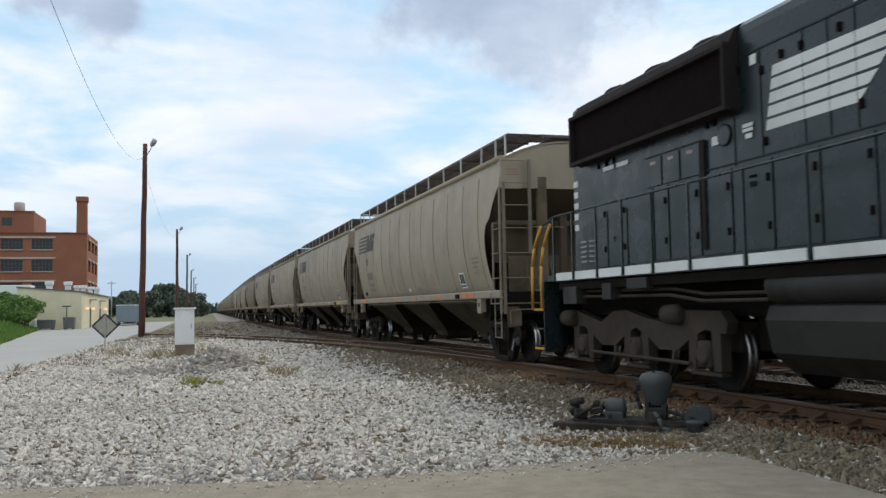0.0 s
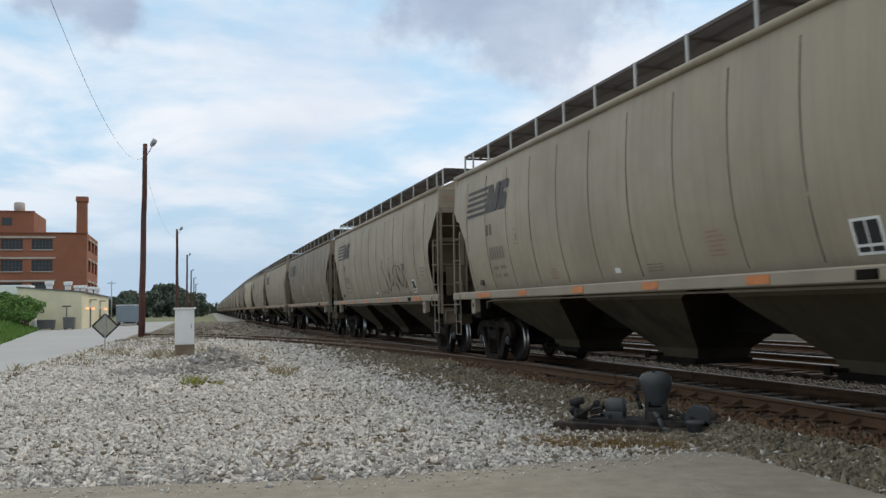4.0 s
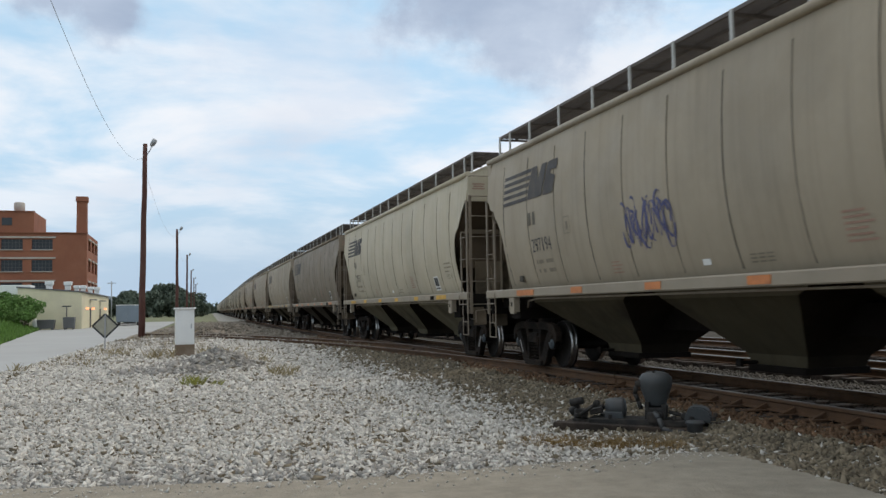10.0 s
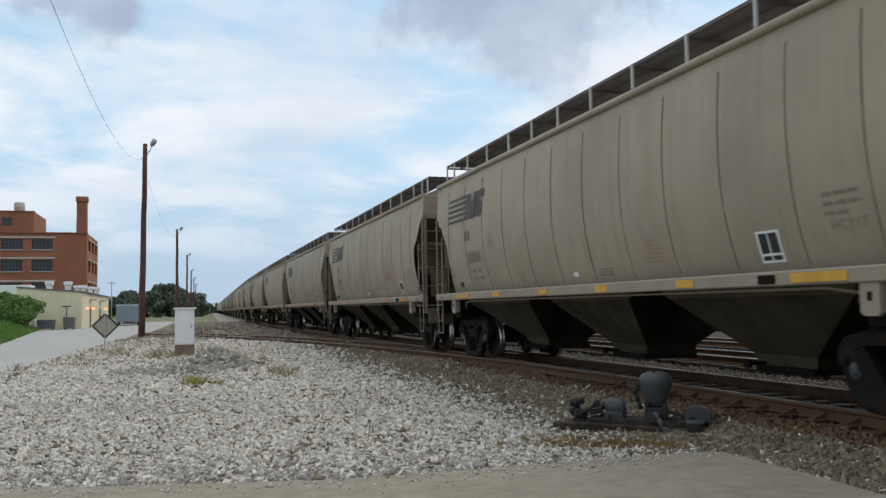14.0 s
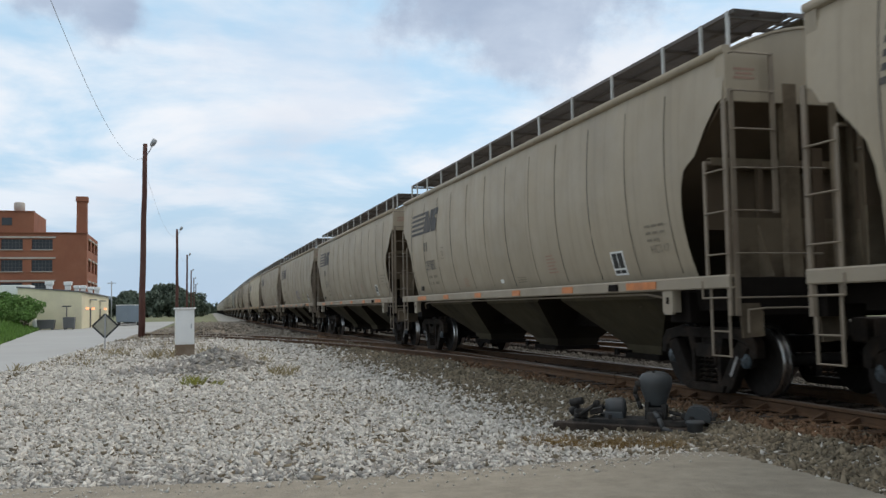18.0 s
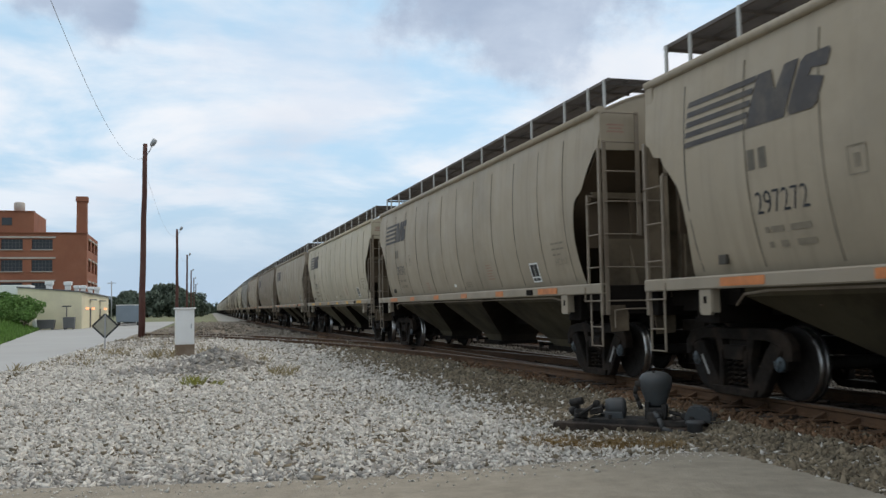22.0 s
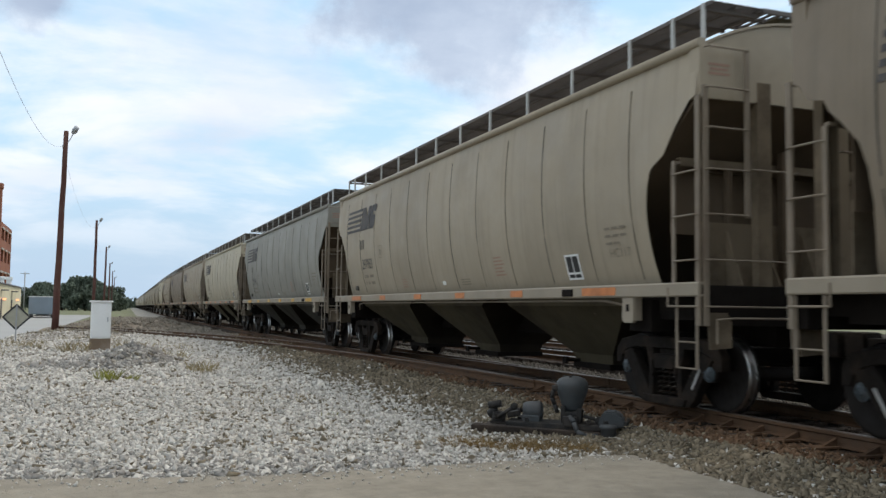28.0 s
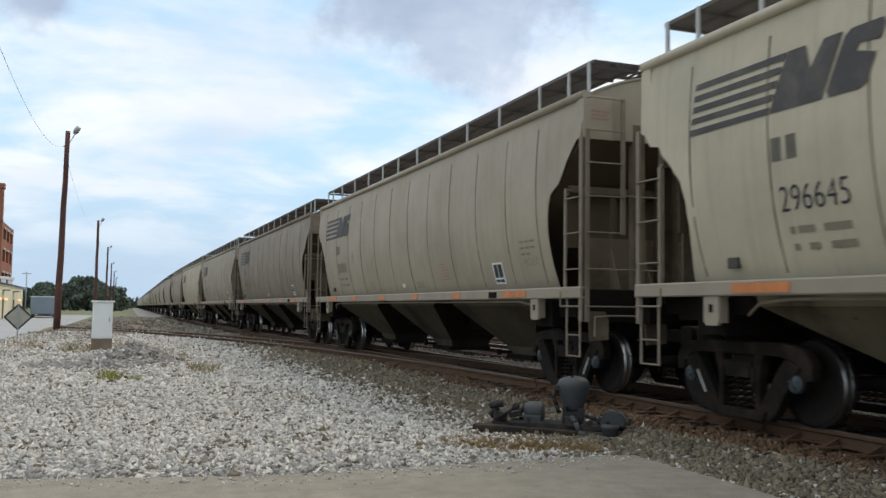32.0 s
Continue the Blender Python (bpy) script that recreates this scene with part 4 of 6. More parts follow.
def markings(car):
    """Paint and plates that every car carries."""
    for i, pts in enumerate(BLOCKS):
        part("emblem_block", shared(("block", i), lambda: finish(emblem_block(pts), "emblem_block", EMBLEM)), EMBLEM, car, "dark bold slanted emblem shape")
    for i in range(5):
        z = 3.235 + i * 0.130
        w = (z - 3.235) / 0.59
        bar = [[(1.07 + 0.09 * w, z), (2.36 + 0.25 * w, z), (2.39 + 0.25 * w, z + 0.070), (1.08 + 0.09 * w, z + 0.070)]]
        part("emblem_bar", shared(("ebar", i), lambda: finish(side_patch(bar, 0.010), "emblem_bar", EMBLEM)), EMBLEM, car)
    mark = [(2.39, 2.74, 2.53, 2.98), (2.60, 2.74, 2.74, 2.98)]
    part("reporting_mark", shared("mark", lambda: finish(bars(mark), "reporting_mark", MARK_INK)), MARK_INK, car, "dark stencilled bars")
    rows = [(2.53, 2.00, 2.60, 2.07), (2.64, 2.00, 2.86, 2.07), (2.98, 2.00, 3.32, 2.07), (2.55, 1.83, 2.62, 1.90), (2.75, 1.83, 2.88, 1.90), (3.03, 1.83, 3.34, 1.90)]
    part("data_stencil", shared("data", lambda: finish(bars(rows), "data_stencil", INK_FADE)), INK_FADE, car, "faded stencil lines")["kind"] = "stuff"
    rows = [(14.50 + 0.19 * (i % 3), 2.30 - (i // 3) * 0.10, 14.65 + 0.19 * (i % 3), 2.335 - (i // 3) * 0.10) for i in range(8)] + [(9.05 + 0.16 * (i % 3), 1.68 + (i // 3) * 0.045, 9.18 + 0.16 * (i % 3), 1.70 + (i // 3) * 0.045) for i in range(9)]
    part("repair_stencil", shared("repair", lambda: finish(bars(rows), "repair_stencil", INK_FADE)), INK_FADE, car, "faded stencil lines")["kind"] = "stuff"
    part("code_stencil", shared("code", lambda: number_mesh("HC117", 14.56, 1.93, 0.12, 0.50, INK_FADE)), INK_FADE, car, "worn stencil reading HC117")["kind"] = "stuff"
    rows = [(5.5, 1.70 + i * 0.055, 5.84 - (i % 2) * 0.06, 1.72 + i * 0.055) for i in range(4)] + [(10.72, 1.80 + i * 0.06, 11.14 - (i % 3) * 0.05, 1.825 + i * 0.06) for i in range(6)]
    part("notice", shared("notice", lambda: finish(bars(rows), "notice", RED_FADE)), RED_FADE, car, "faded red notice lines")["kind"] = "stuff"
    f = [(4.0, 2.45, 4.26, 2.465), (4.0, 2.735, 4.26, 2.75), (4.0, 2.465, 4.015, 2.735), (4.245, 2.465, 4.26, 2.735), (4.09, 2.52, 4.17, 2.66)]
    part("plate_frame", shared("pframe", lambda: finish(bars(f), "plate_frame", INK_FADE)), INK_FADE, car, "square stencil frame")
    b = shared("boxbm", lambda: finish(box_mesh((-(side_half(1.75) + 0.03), HALF - 1.60, 1.75), (0.05, 0.16, 0.12)), "card_holder", SEAM))
    part("card_holder", b, SEAM, car, "small dark card holder")
    part("tag", shared("tag", lambda: finish(bars([(8.03, 1.70, 8.21, 1.78)]), "tag", WHITE)), WHITE, car, "small white tag")
    p = part("placard", shared("plac", lambda: finish(bars([(13.27, 1.66, 13.69, 2.03)], 0.006), "placard", WHITE)), WHITE, car, "black placard with a white border")
    part("placard_field", shared("plac2", lambda: finish(bars([(13.31, 1.77, 13.465, 2.00), (13.49, 1.77, 13.65, 2.00), (13.31, 1.69, 13.465, 1.74), (13.49, 1.69, 13.65, 1.74)], 0.010), "placard_field", BLACKP)), BLACKP, p)
    bm = B()
    for i in range(3):
        add_box(bm, (-1.28, -tip(-1) - 0.018, 3.98 + i * 0.055), (0.30 - 0.05 * (i % 2), 0.003, 0.03))
    part("end_notice", shared("endnotice", lambda: finish(bm, "end_notice", RED_FADE)), RED_FADE, car, "faded red warning lines")["kind"] = "stuff"
    bx = shared("sillbox", lambda: finish(box_mesh((-1.63, HALF - 13.66, 1.46), (0.05, 0.28, 0.10)), "sill_box", UNDER))
    part("sill_box", bx, UNDER, car)


def reflectors(car, mat, label):
    for i, (v, w) in enumerate(((2.24, 0.86), (4.57, 0.43), (7.1, 0.43), (9.5, 0.43), (11.95, 0.43), (14.50, 0.86))):
        me = shared(("refl", i, mat.name), lambda: finish(flat_box((-1.630, HALF - v, 1.465), (0.012, w, 0.105)), "reflector", mat))
        part("reflector", me, mat, car, label)


def flat_box(c, s):
    bm = B()
    add_box(bm, c, s)
    return bm


def number_mesh(text, v, z, height, wide, mat=INK):
    """Stencilled figures bent on to the side sheet."""
    cu = bpy.data.curves.new("figures", "FONT")
    cu.body, cu.size, cu.space_character, cu.offset = text, height * 1.42, 1.0, -0.012 * height
    ob = bpy.data.objects.new("figures", cu)
    scene.collection.objects.link(ob)
    dg = bpy.context.evaluated_depsgraph_get()
    me = bpy.data.meshes.new_from_object(ob.evaluated_get(dg))
    bpy.data.objects.remove(ob)
    xs = [p.co.x for p in me.vertices]
    k = wide / (max(xs) - min(xs))
    for p in me.vertices:
        p.co = Vector(on_side(v + (p.co.x - min(xs)) * k + (0.035 if wide < 0.1 else 0.0), z + p.co.y, 0.007))
    me.materials.clear()
    me.materials.append(mat)
    return me


def graffiti(car, v0, v1, z0, z1, colour, seed, letters, width=0.035):
    """Spray strokes: looped ribbons that follow the side."""
    rng = random.Random(seed)
    bm = B()
    step = (v1 - v0) / letters
    for i in range(letters):
        c = v0 + (i + 0.5) * step
        for _ in range(2):
            pts = []
            a0, turn = rng.uniform(0, 6.28), rng.choice((-1, 1)) * rng.uniform(2.5, 5.5)
            rx, rz = step * rng.uniform(0.25, 0.6), (z1 - z0) * rng.uniform(0.3, 0.55)
            oz = rng.uniform(-0.1, 0.1) * (z1 - z0)
            sk = rng.uniform(-0.3, 0.3)
            for j in range(15):
                a = a0 + turn * j / 14
                zz = math.sin(a * rng.uniform(0.98, 1.02))
                pts.append((c + rx * math.cos(a) + sk * step * zz, (z0 + z1) / 2 + oz + rz * zz))
            prev = None
            for j, (v, z) in enumerate(pts):
                q = pts[min(j + 1, 14)]
                p = pts[max(j - 1, 0)]
                t = Vector((q[0] - p[0], q[1] - p[1]))
                t = t.normalized() if t.length > 1e-6 else Vector((1, 0))
                w = width * (0.6 + 0.4 * math.sin(j * 0.7 + i))
                ab = [bm.verts.new(on_side(v - t.y * e * w, z + t.x * e * w, 0.010 + 0.0004 * i)) for e in (-1, 1)]
                if prev:
                    bm.faces.new((prev[0], prev[1], ab[1], ab[0]))
                prev = ab
    tagged(part("graffiti", bm, GRAF[colour], car, "sprayed graffiti tag"), kind="stuff")


# ---- the train ----
TINT = {1: 0, 2: 0, 3: 0, 4: 0, 5: 2, 6: 0, 7: 0, 8: 1, 9: 2, 10: 0, 11: 0, 12: 0, 13: 0, 14: 0, 15: 0, 16: 0, 17: 1, 18: 0, 19: 2, 20: 0, 21: 3, 22: 1, 23: 0, 24: 2, 25: 0, 26: 1, 27: 0}
NUMBERS = {2: "297081", 4: "297198", 5: "296840", 6: "297977", 7: "297194", 8: "297031", 9: "296847", 12: "296010", 13: "297882", 14: "297339", 15: "297272", 16: "297342", 17: "295296", 19: "297405", 20: "297983", 21: "295398", 22: "296645"}
LABELS = ("tan covered hopper car with dusty streaked sides", "pale cream covered hopper car with clean sides", "dull brown-grey covered hopper car with grimy sides", "weathered grey-green covered hopper car")

# distance that the train has run towards the camera: nearly steady, slowly gaining
def run(t):
    return 0.009153 * t * t + 12.3513 * t - 15.956


protos = [hopper_car(p) for p in BEIGE]
far_protos = [far_car(p) for p in BEIGE]
for k, pr in enumerate(protos + far_protos):
    tagged(pr, LABELS[k % 4], "freight car", "train of covered hoppers")
for pr in protos:
    markings(pr)
CARS = {}
rng = random.Random(11)
used = set()
for k in range(1, 59):
    tint = TINT.get(k, rng.choice((0, 0, 0, 1, 2)))
    pr = protos[tint] if k <= 27 else far_protos[tint]
    if pr not in used:
        used.add(pr)
        CARS[k] = pr
    else:
        CARS[k] = copy_thing(pr, Matrix())
for pr in protos + far_protos:
    if pr not in used:
        for o in (*pr.children_recursive, pr):
            bpy.data.objects.remove(o)


def car_pose(k, t):
    y = PITCH * k - run(t) - HALF + (0.14 if k == 6 else 0.0)      # a little slack ahead of the sixth car
    ya, yb = y - 7, y + 7
    xa, xb = main_line(ya), main_line(yb)
    return pose((xa + xb) / 2, y, RAIL_Z, 0, 0, -math.degrees(math.atan2(xb - xa, yb - ya)))


YELLOW_CARS = {2, 8, 10, 17, 21, 26}
for k, car in CARS.items():
    if k > 27:
        continue
    if k in YELLOW_CARS:
        reflectors(car, YELLOW, "yellow reflective strip")
    else:
        reflectors(car, ORANGE, "faded orange reflective strip")
    num = NUMBERS.get(k)
    if num:
        for i, ch in enumerate(num):
            part("figure", shared(("figure", i, ch), lambda: number_mesh(ch, 2.46 + 0.156 * i, 2.22, 0.265, 0.040 if ch == "1" else 0.122)), INK, car, "stencilled figure " + ch)
    else:
        for i in range(6):
            part("worn_figure", shared(("nonum", i), lambda: finish(bars([(2.46 + 0.156 * i, 2.22, 2.57 + 0.156 * i, 2.48)]), "worn_figure", INK_FADE)), INK_FADE, car, "worn stencilled bar")
graffiti(CARS[4], 9.4, 12.9, 1.75, 2.75, "black", 3, 6, 0.03)
graffiti(CARS[7], 6.1, 7.6, 2.0, 2.75, "blue", 4, 6, 0.024)
graffiti(CARS[7], 6.2, 7.5, 2.1, 2.65, "blue", 14, 5, 0.022)
graffiti(CARS[12], 9.5, 10.8, 1.75, 2.1, "red", 5, 4, 0.016)
graffiti(CARS[12], 11.4, 12.5, 2.15, 2.45, "red", 6, 5, 0.016)
graffiti(CARS[15], 8.6, 9.9, 1.85, 2.35, "blue", 7, 5, 0.03)
graffiti(CARS[15], 11.0, 12.8, 1.75, 2.1, "yellow", 8, 3, 0.035)
graffiti(CARS[18], 5.6, 8.4, 2.0, 2.8, "black", 9, 6, 0.020)
graffiti(CARS[11], 9.9, 10.7, 1.8, 2.0, "red", 10, 3, 0.014)
graffiti(CARS[11], 11.6, 12.3, 2.15, 2.4, "red", 12, 3, 0.016)
graffiti(CARS[5], 6.4, 7.6, 1.9, 2.6, "yellow", 11, 3, 0.04)
graffiti(CARS[6], 8.2, 9.2, 1.95, 2.5, "blue", 13, 3, 0.02)
code = [o for o in CARS[17].children if o.name.startswith("code_stencil")][0]
code.data = number_mesh("HC115", 14.56, 1.93, 0.13, 0.50, INK)
code["label"] = "stencil reading HC115"
for k in (4, 12, 15, 18, 7, 11):
    CARS[k]["label"] = "tan covered hopper car with sprayed graffiti on its side"


# ---- the locomotive ahead of the cars ----
LOCO_BLACK = material("locomotive_black_paint", (0.0135, 0.021, 0.0225), 0.30, dark=0.8, scale=0.8, fine=12, stain=(0.04, 0.042, 0.042), stain_scale=0.9, stain_amount=0.5, streak=0.2)
LOCO_GRILLE = material("radiator_grille", (0.011, 0.0070, 0.0065), 0.9, scale=4.0, spec=0.05)
RAD_FRAME = material("sooty_radiator_frame", (0.024, 0.019, 0.018), 0.8, scale=2.0, spec=0.15)
SEAM_LINE = material("black_panel_gap", (0.010, 0.012, 0.013), 0.7)
PINK = material("faded_pink_notice", (0.42, 0.30, 0.29), 0.6, scale=6.0)
LOCO_TRUCK = material("dusty_locomotive_truck", (0.072, 0.056, 0.042), 0.85, spec=0.15, dark=0.6, scale=1.4, fine=20, stain=(0.04, 0.035, 0.03), stain_scale=1.5, stain_amount=0.8)
TANK_PAINT = material("fuel_tank_grime", (0.036, 0.033, 0.030), 0.6, spec=0.2, scale=0.8, stain=(0.018, 0.015, 0.013), stain_amount=0.7)
GREY_SLAT = material("pale_louvre_paint", (0.30, 0.31, 0.31), 0.6)
SAFETY = material("yellow_handrail_paint", (0.60, 0.31, 0.02), 0.45, scale=3.0)
LOCO_WHITE = material("chalky_white_stripe", (0.70, 0.71, 0.69), 0.5, dark=0.85, scale=1.5, fine=20, stain=(0.45, 0.44, 0.40), stain_scale=1.0)


def locomotive():
    """Six-axle freight locomotive; origin on the rail head under its rear end plate, front towards -y."""
    eng = thing("locomotive", Matrix(), "black diesel freight locomotive with white side stripes and yellow handrails", "locomotive")
    bm = B()
    add_box(bm, (0, -10.6, 1.69), (3.02, 19.4, 0.12), bevel=0.01)
    part("deck", bm, LOCO_BLACK, eng)
    bm = B()
    add_box(bm, (0, -10.6, 1.26), (1.7, 20.0, 0.46))
    add_box(bm, (0, -6.4, 0.95), (1.5, 1.3, 0.7))
    add_box(bm, (0, -10.6, 1.55), (2.9, 19.3, 0.13))
    part("underframe", bm, UNDER, eng, "black grimy underframe")
    for y, za, zb, w in ((-5.72, 2.0, 4.70, 0.018), (-6.30, 3.05, 4.38, 0.010), (-7.10, 3.05, 4.38, 0.008), (-7.52, 3.05, 4.38, 0.008), (-7.95, 3.05, 4.38, 0.010), (-8.6, 2.0, 4.38, 0.018)):
        part("panel_joint", finish(flat_box((-0.9945, y, (za + zb) / 2), (0.012, w, zb - za)), "panel_joint", SEAM_LINE), SEAM_LINE, eng)
    for z, ya, yb in ((4.39, -5.72, -16.4), (3.03, -5.05, -16.4), (3.47, -3.35, -5.0)):
        part("panel_joint", finish(flat_box((-0.995, (ya + yb) / 2, z), (0.014, abs(yb - ya), 0.022)), "panel_joint", SEAM_LINE), SEAM_LINE, eng)
    for y, z in ((-5.86, 4.22), (-6.72, 4.20), (-7.08, 4.20), (-7.72, 4.22), (-5.10, 3.66), (-5.28, 3.66), (-2.05, 3.62), (-2.32, 3.62), (-1.75, 3.62), (-6.33, 4.1), (-6.36, 3.2), (-8.0, 3.3)):
        bm = B()
        add_box(bm, (-1.004, y, z), (0.03, 0.055, 0.11), bevel=0.01)
        part("latch", bm, LOCO_GRILLE, eng)
    part("corner_post", finish(flat_box((-1.01, -5.0, 2.70), (0.05, 0.09, 1.52)), "corner_post", RAD_FRAME), RAD_FRAME, eng)
    # long hood with a chamfered roof
    prof = [(-0.99, 1.75), (-0.99, 4.68), (-0.97, 4.79), (-0.89, 4.87), (-0.60, 4.92), (0.60, 4.92), (0.89, 4.87), (0.97, 4.79), (0.99, 4.68), (0.99, 1.75)]
    bm = B()
    add_rings(bm, [[(x, y, z) for x, z in prof] for y in (-0.70, -16.6)], False)
    hood = part("long_hood", bm, LOCO_BLACK, eng)
    bm = B()
    for s in (-1, 1):
        add_prism(bm, [(s * 0.9, 3.66), (s * 1.12, 3.74), (s * 1.12, 4.60), (s * 1.04, 4.78), (s * 0.88, 4.88), (s * 0.6, 4.93), (s * 0.6, 3.66)], -1.03, -5.85, "y")
    rad = part("radiator_hood", bm, RAD_FRAME, eng, "flared sooty radiator section")
    bm = B()
    for s in (-1, 1):
        add_box(bm, (s * 1.125, -3.44, 4.15), (0.02, 4.7, 0.80))
    part("grille", bm, LOCO_GRILLE, rad, "dark recessed radiator grille")
    for s in (-1, 1):
        for z, h in ((3.735, 0.07), (4.56, 0.07)):
            part("frame_rail", finish(box_mesh((s * 1.165, -3.44, z), (0.11, 4.84, h)), "frame_rail", RAD_FRAME), RAD_FRAME, rad)
        for y in (-1.05, -5.82):
            part("frame_end", finish(box_mesh((s * 1.165, y, 4.15), (0.11, 0.07, 0.90)), "frame_end", RAD_FRAME), RAD_FRAME, rad)
    for y in (-1.6, -3.05, -4.5):
        bm = B()
        add_lathe(bm, (0, y, 4.88), (0, 0, 1), [(0, 0.70), (0.13, 0.70), (0.16, 0.67), (0.16, 0.62), (0.08, 0.60)], 24)
        fan = part("roof_fan", bm, RAD_FRAME, eng, "round roof radiator fan")
        bm = B()
        for k in range(8):
            a = math.pi * k / 8
            pts = [(0.66 * math.cos(a) * u, y + 0.66 * math.sin(a) * u, 5.04 + 0.09 * (1 - u * u)) for u in (-1, -0.5, 0, 0.5, 1)]
            add_path(bm, pts, 0.012, 4)
        part("guard", bm, RAD_FRAME, fan, "domed wire guard")
    # hood doors: panels, latches
    ys = [-1.35, -2.05, -2.75, -3.6, -4.05, -4.9, -5.65, -6.5, -7.35, -8.2, -9.05, -9.9, -10.75, -11.6, -12.45]
    for i, (a, b) in enumerate(zip(ys, ys[1:])):
        d = B()
        add_box(d, (-0.998, (a + b) / 2, 2.42 if i > 1 else 2.3), (0.022, abs(b - a) - 0.05, 1.12 if i > 1 else 0.9), bevel=0.008)
        door = part("hood_door", d, LOCO_BLACK, eng)
        for z in (2.15, 2.75):
            part("latch", finish(flat_box((-1.015, b + 0.10, z), (0.02, 0.05, 0.10)), "latch", LOCO_GRILLE), LOCO_GRILLE, door)
    for i, (a, b) in enumerate(((-3.40, -3.86), (-3.91, -4.37), (-4.42, -4.90))):
        d = B()
        add_box(d, (-1.0, (a + b) / 2, 3.22), (0.026, abs(b - a), 0.44), bevel=0.008)
        panel = part("hood_panel", d, LOCO_BLACK, eng)
        part("notice", finish(flat_box((-1.016, (a + b) / 2, 3.36), (0.006, 0.15, 0.05)), "notice", PINK), PINK, panel)
    for y in (-1.08, -1.42):
        for i in range(5):
            d = B()
            add_box(d, (-1.0, y, 1.98 + i * 0.09), (0.02, 0.24, 0.035), (0, 20, 0))
            part("louvre", d, GREY_SLAT, eng, "pale grey louvre slat")
    # white stripes
    for i in range(5):
        z = 3.325 + i * 0.163
        bm = B()
        y0, y1 = -6.38 - 0.037 * i, -8.10 - 0.16 * i
        vs = [(-1.0, y0, z), (-1.0, y1 + 0.14, z), (-1.0, y1, z + 0.128), (-1.0, y0 - 0.03, z + 0.128)]
        bm.faces.new([bm.verts.new(v) for v in vs])
        bmesh.ops.solidify(bm, geom=bm.faces[:], thickness=0.004)
        part("stripe", bm, LOCO_WHITE, eng, "white side stripe")
        bm = B()
        add_box(bm, (-0.998, -0.80, 2.62 + i * 0.2), (0.006, 0.17, 0.11))
        add_box(bm, (-0.5, -0.697, 2.62 + i * 0.2), (0.8, 0.006, 0.11))
        part("end_stripe", bm, LOCO_WHITE, eng, "short white end stripe")
    for y, z, w, h in ((-6.18, 4.28, 0.13, 0.13), (-2.62, 3.52, 0.40, 0.07), (-2.12, 3.52, 0.40, 0.07), (-5.30, 3.40, 0.17, 0.12), (-6.02, 3.47, 0.22, 0.045), (-6.02, 3.41, 0.22, 0.045), (-6.04, 3.33, 0.14, 0.06), (-6.1, 2.80, 0.17, 0.04), (-6.1, 2.70, 0.15, 0.07), (-2.3, 2.3, 0.08, 0.09), (-8.05, 4.48, 0.15, 0.13)):
        bm = B()
        add_box(bm, (-1.006, y, z), (0.006, w, h))
        part("notice_label", bm, LOCO_WHITE, eng, "small pale notice label")
    bm = B()
    add_lathe(bm, (-0.99, -5.50, 3.44), (-1, 0, 0), [(0, 0.15), (0.025, 0.15), (0.03, 0.13)], 18)
    part("round_cover", bm, LOCO_BLACK, eng)
    # walkway edge, stanchions and rails
    posts = [-0.95, -1.75, -2.66, -3.54, -4.44, -5.41, -6.62, -7.75, -8.9, -10.0, -11.1, -12.2, -13.3, -14.4, -15.5, -16.6]
    for a, b in zip(posts, posts[1:]):
        bm = B()
        add_box(bm, (-1.522, (a + b) / 2, 1.715), (0.014, abs(a - b) - 0.10, 0.135))
        part("sill_stripe", bm, LOCO_WHITE, eng, "white walkway edge stripe")
    for s in (-1, 1):
        for y in posts:
            bm = B()
            add_box(bm, (s * 1.535, y, 2.22), (0.03, 0.04, 1.14))
            part("stanchion", bm, LOCO_BLACK, eng)
        bm = B()
        add_path(bm, [(s * 1.53, -16.6, 2.80), (s * 1.53, -0.95, 2.80), (s * 1.50, -0.45, 2.72), (s * 1.46, -0.25, 2.70)], 0.018, 8)
        part("handrail", bm, LOCO_BLACK, eng)
        for y in (0.02, -0.42):
            bm = B()
            add_path(bm, [(s * 1.46, y - 0.2, 2.70), (s * 1.52, y, 2.30), (s * 1.55, y + 0.06, 1.95), (s * 1.55, y + 0.06, 1.15)], 0.026, 8)
            part("step_handrail", bm, SAFETY, eng, "yellow step handrail")
        bm = B()
        for i in range(4):
            add_box(bm, (s * 1.38, -0.22, 0.42 + i * 0.36), (0.34, 0.42, 0.03))
        add_box(bm, (s * 1.22, -0.22, 1.0), (0.03, 0.46, 1.3))
        add_box(bm, (s * 1.38, -0.46, 1.0), (0.34, 0.03, 1.3))
        part("step_well", bm, LOCO_BLACK, eng)
        bm = B()
        for i in (0, 2):
            add_box(bm, (s * 1.555, -0.22, 0.42 + i * 0.36), (0.012, 0.42, 0.04))
        part("step_edge", bm, SAFETY, eng, "yellow step edges")
    bm = B()
    add_box(bm, (0, -0.06, 1.05), (2.5, 0.10, 1.2), bevel=0.02)
    add_box(bm, (0, -0.5, 1.70), (3.0, 0.9, 0.10))
    part("end_plate", bm, LOCO_BLACK, eng)
    part("coupler", finish(flat_box((0, 0.4, 0.86), (0.24, 0.8, 0.26)), "coupler", TRUCK), TRUCK, eng)
    # tank and air reservoir
    bm = B()
    tp = [(-1.05, 0.38), (-1.34, 0.62), (-1.42, 1.0), (-1.36, 1.16), (-1.2, 1.22), (1.2, 1.22), (1.36, 1.16), (1.42, 1.0), (1.34, 0.62), (1.05, 0.38)]
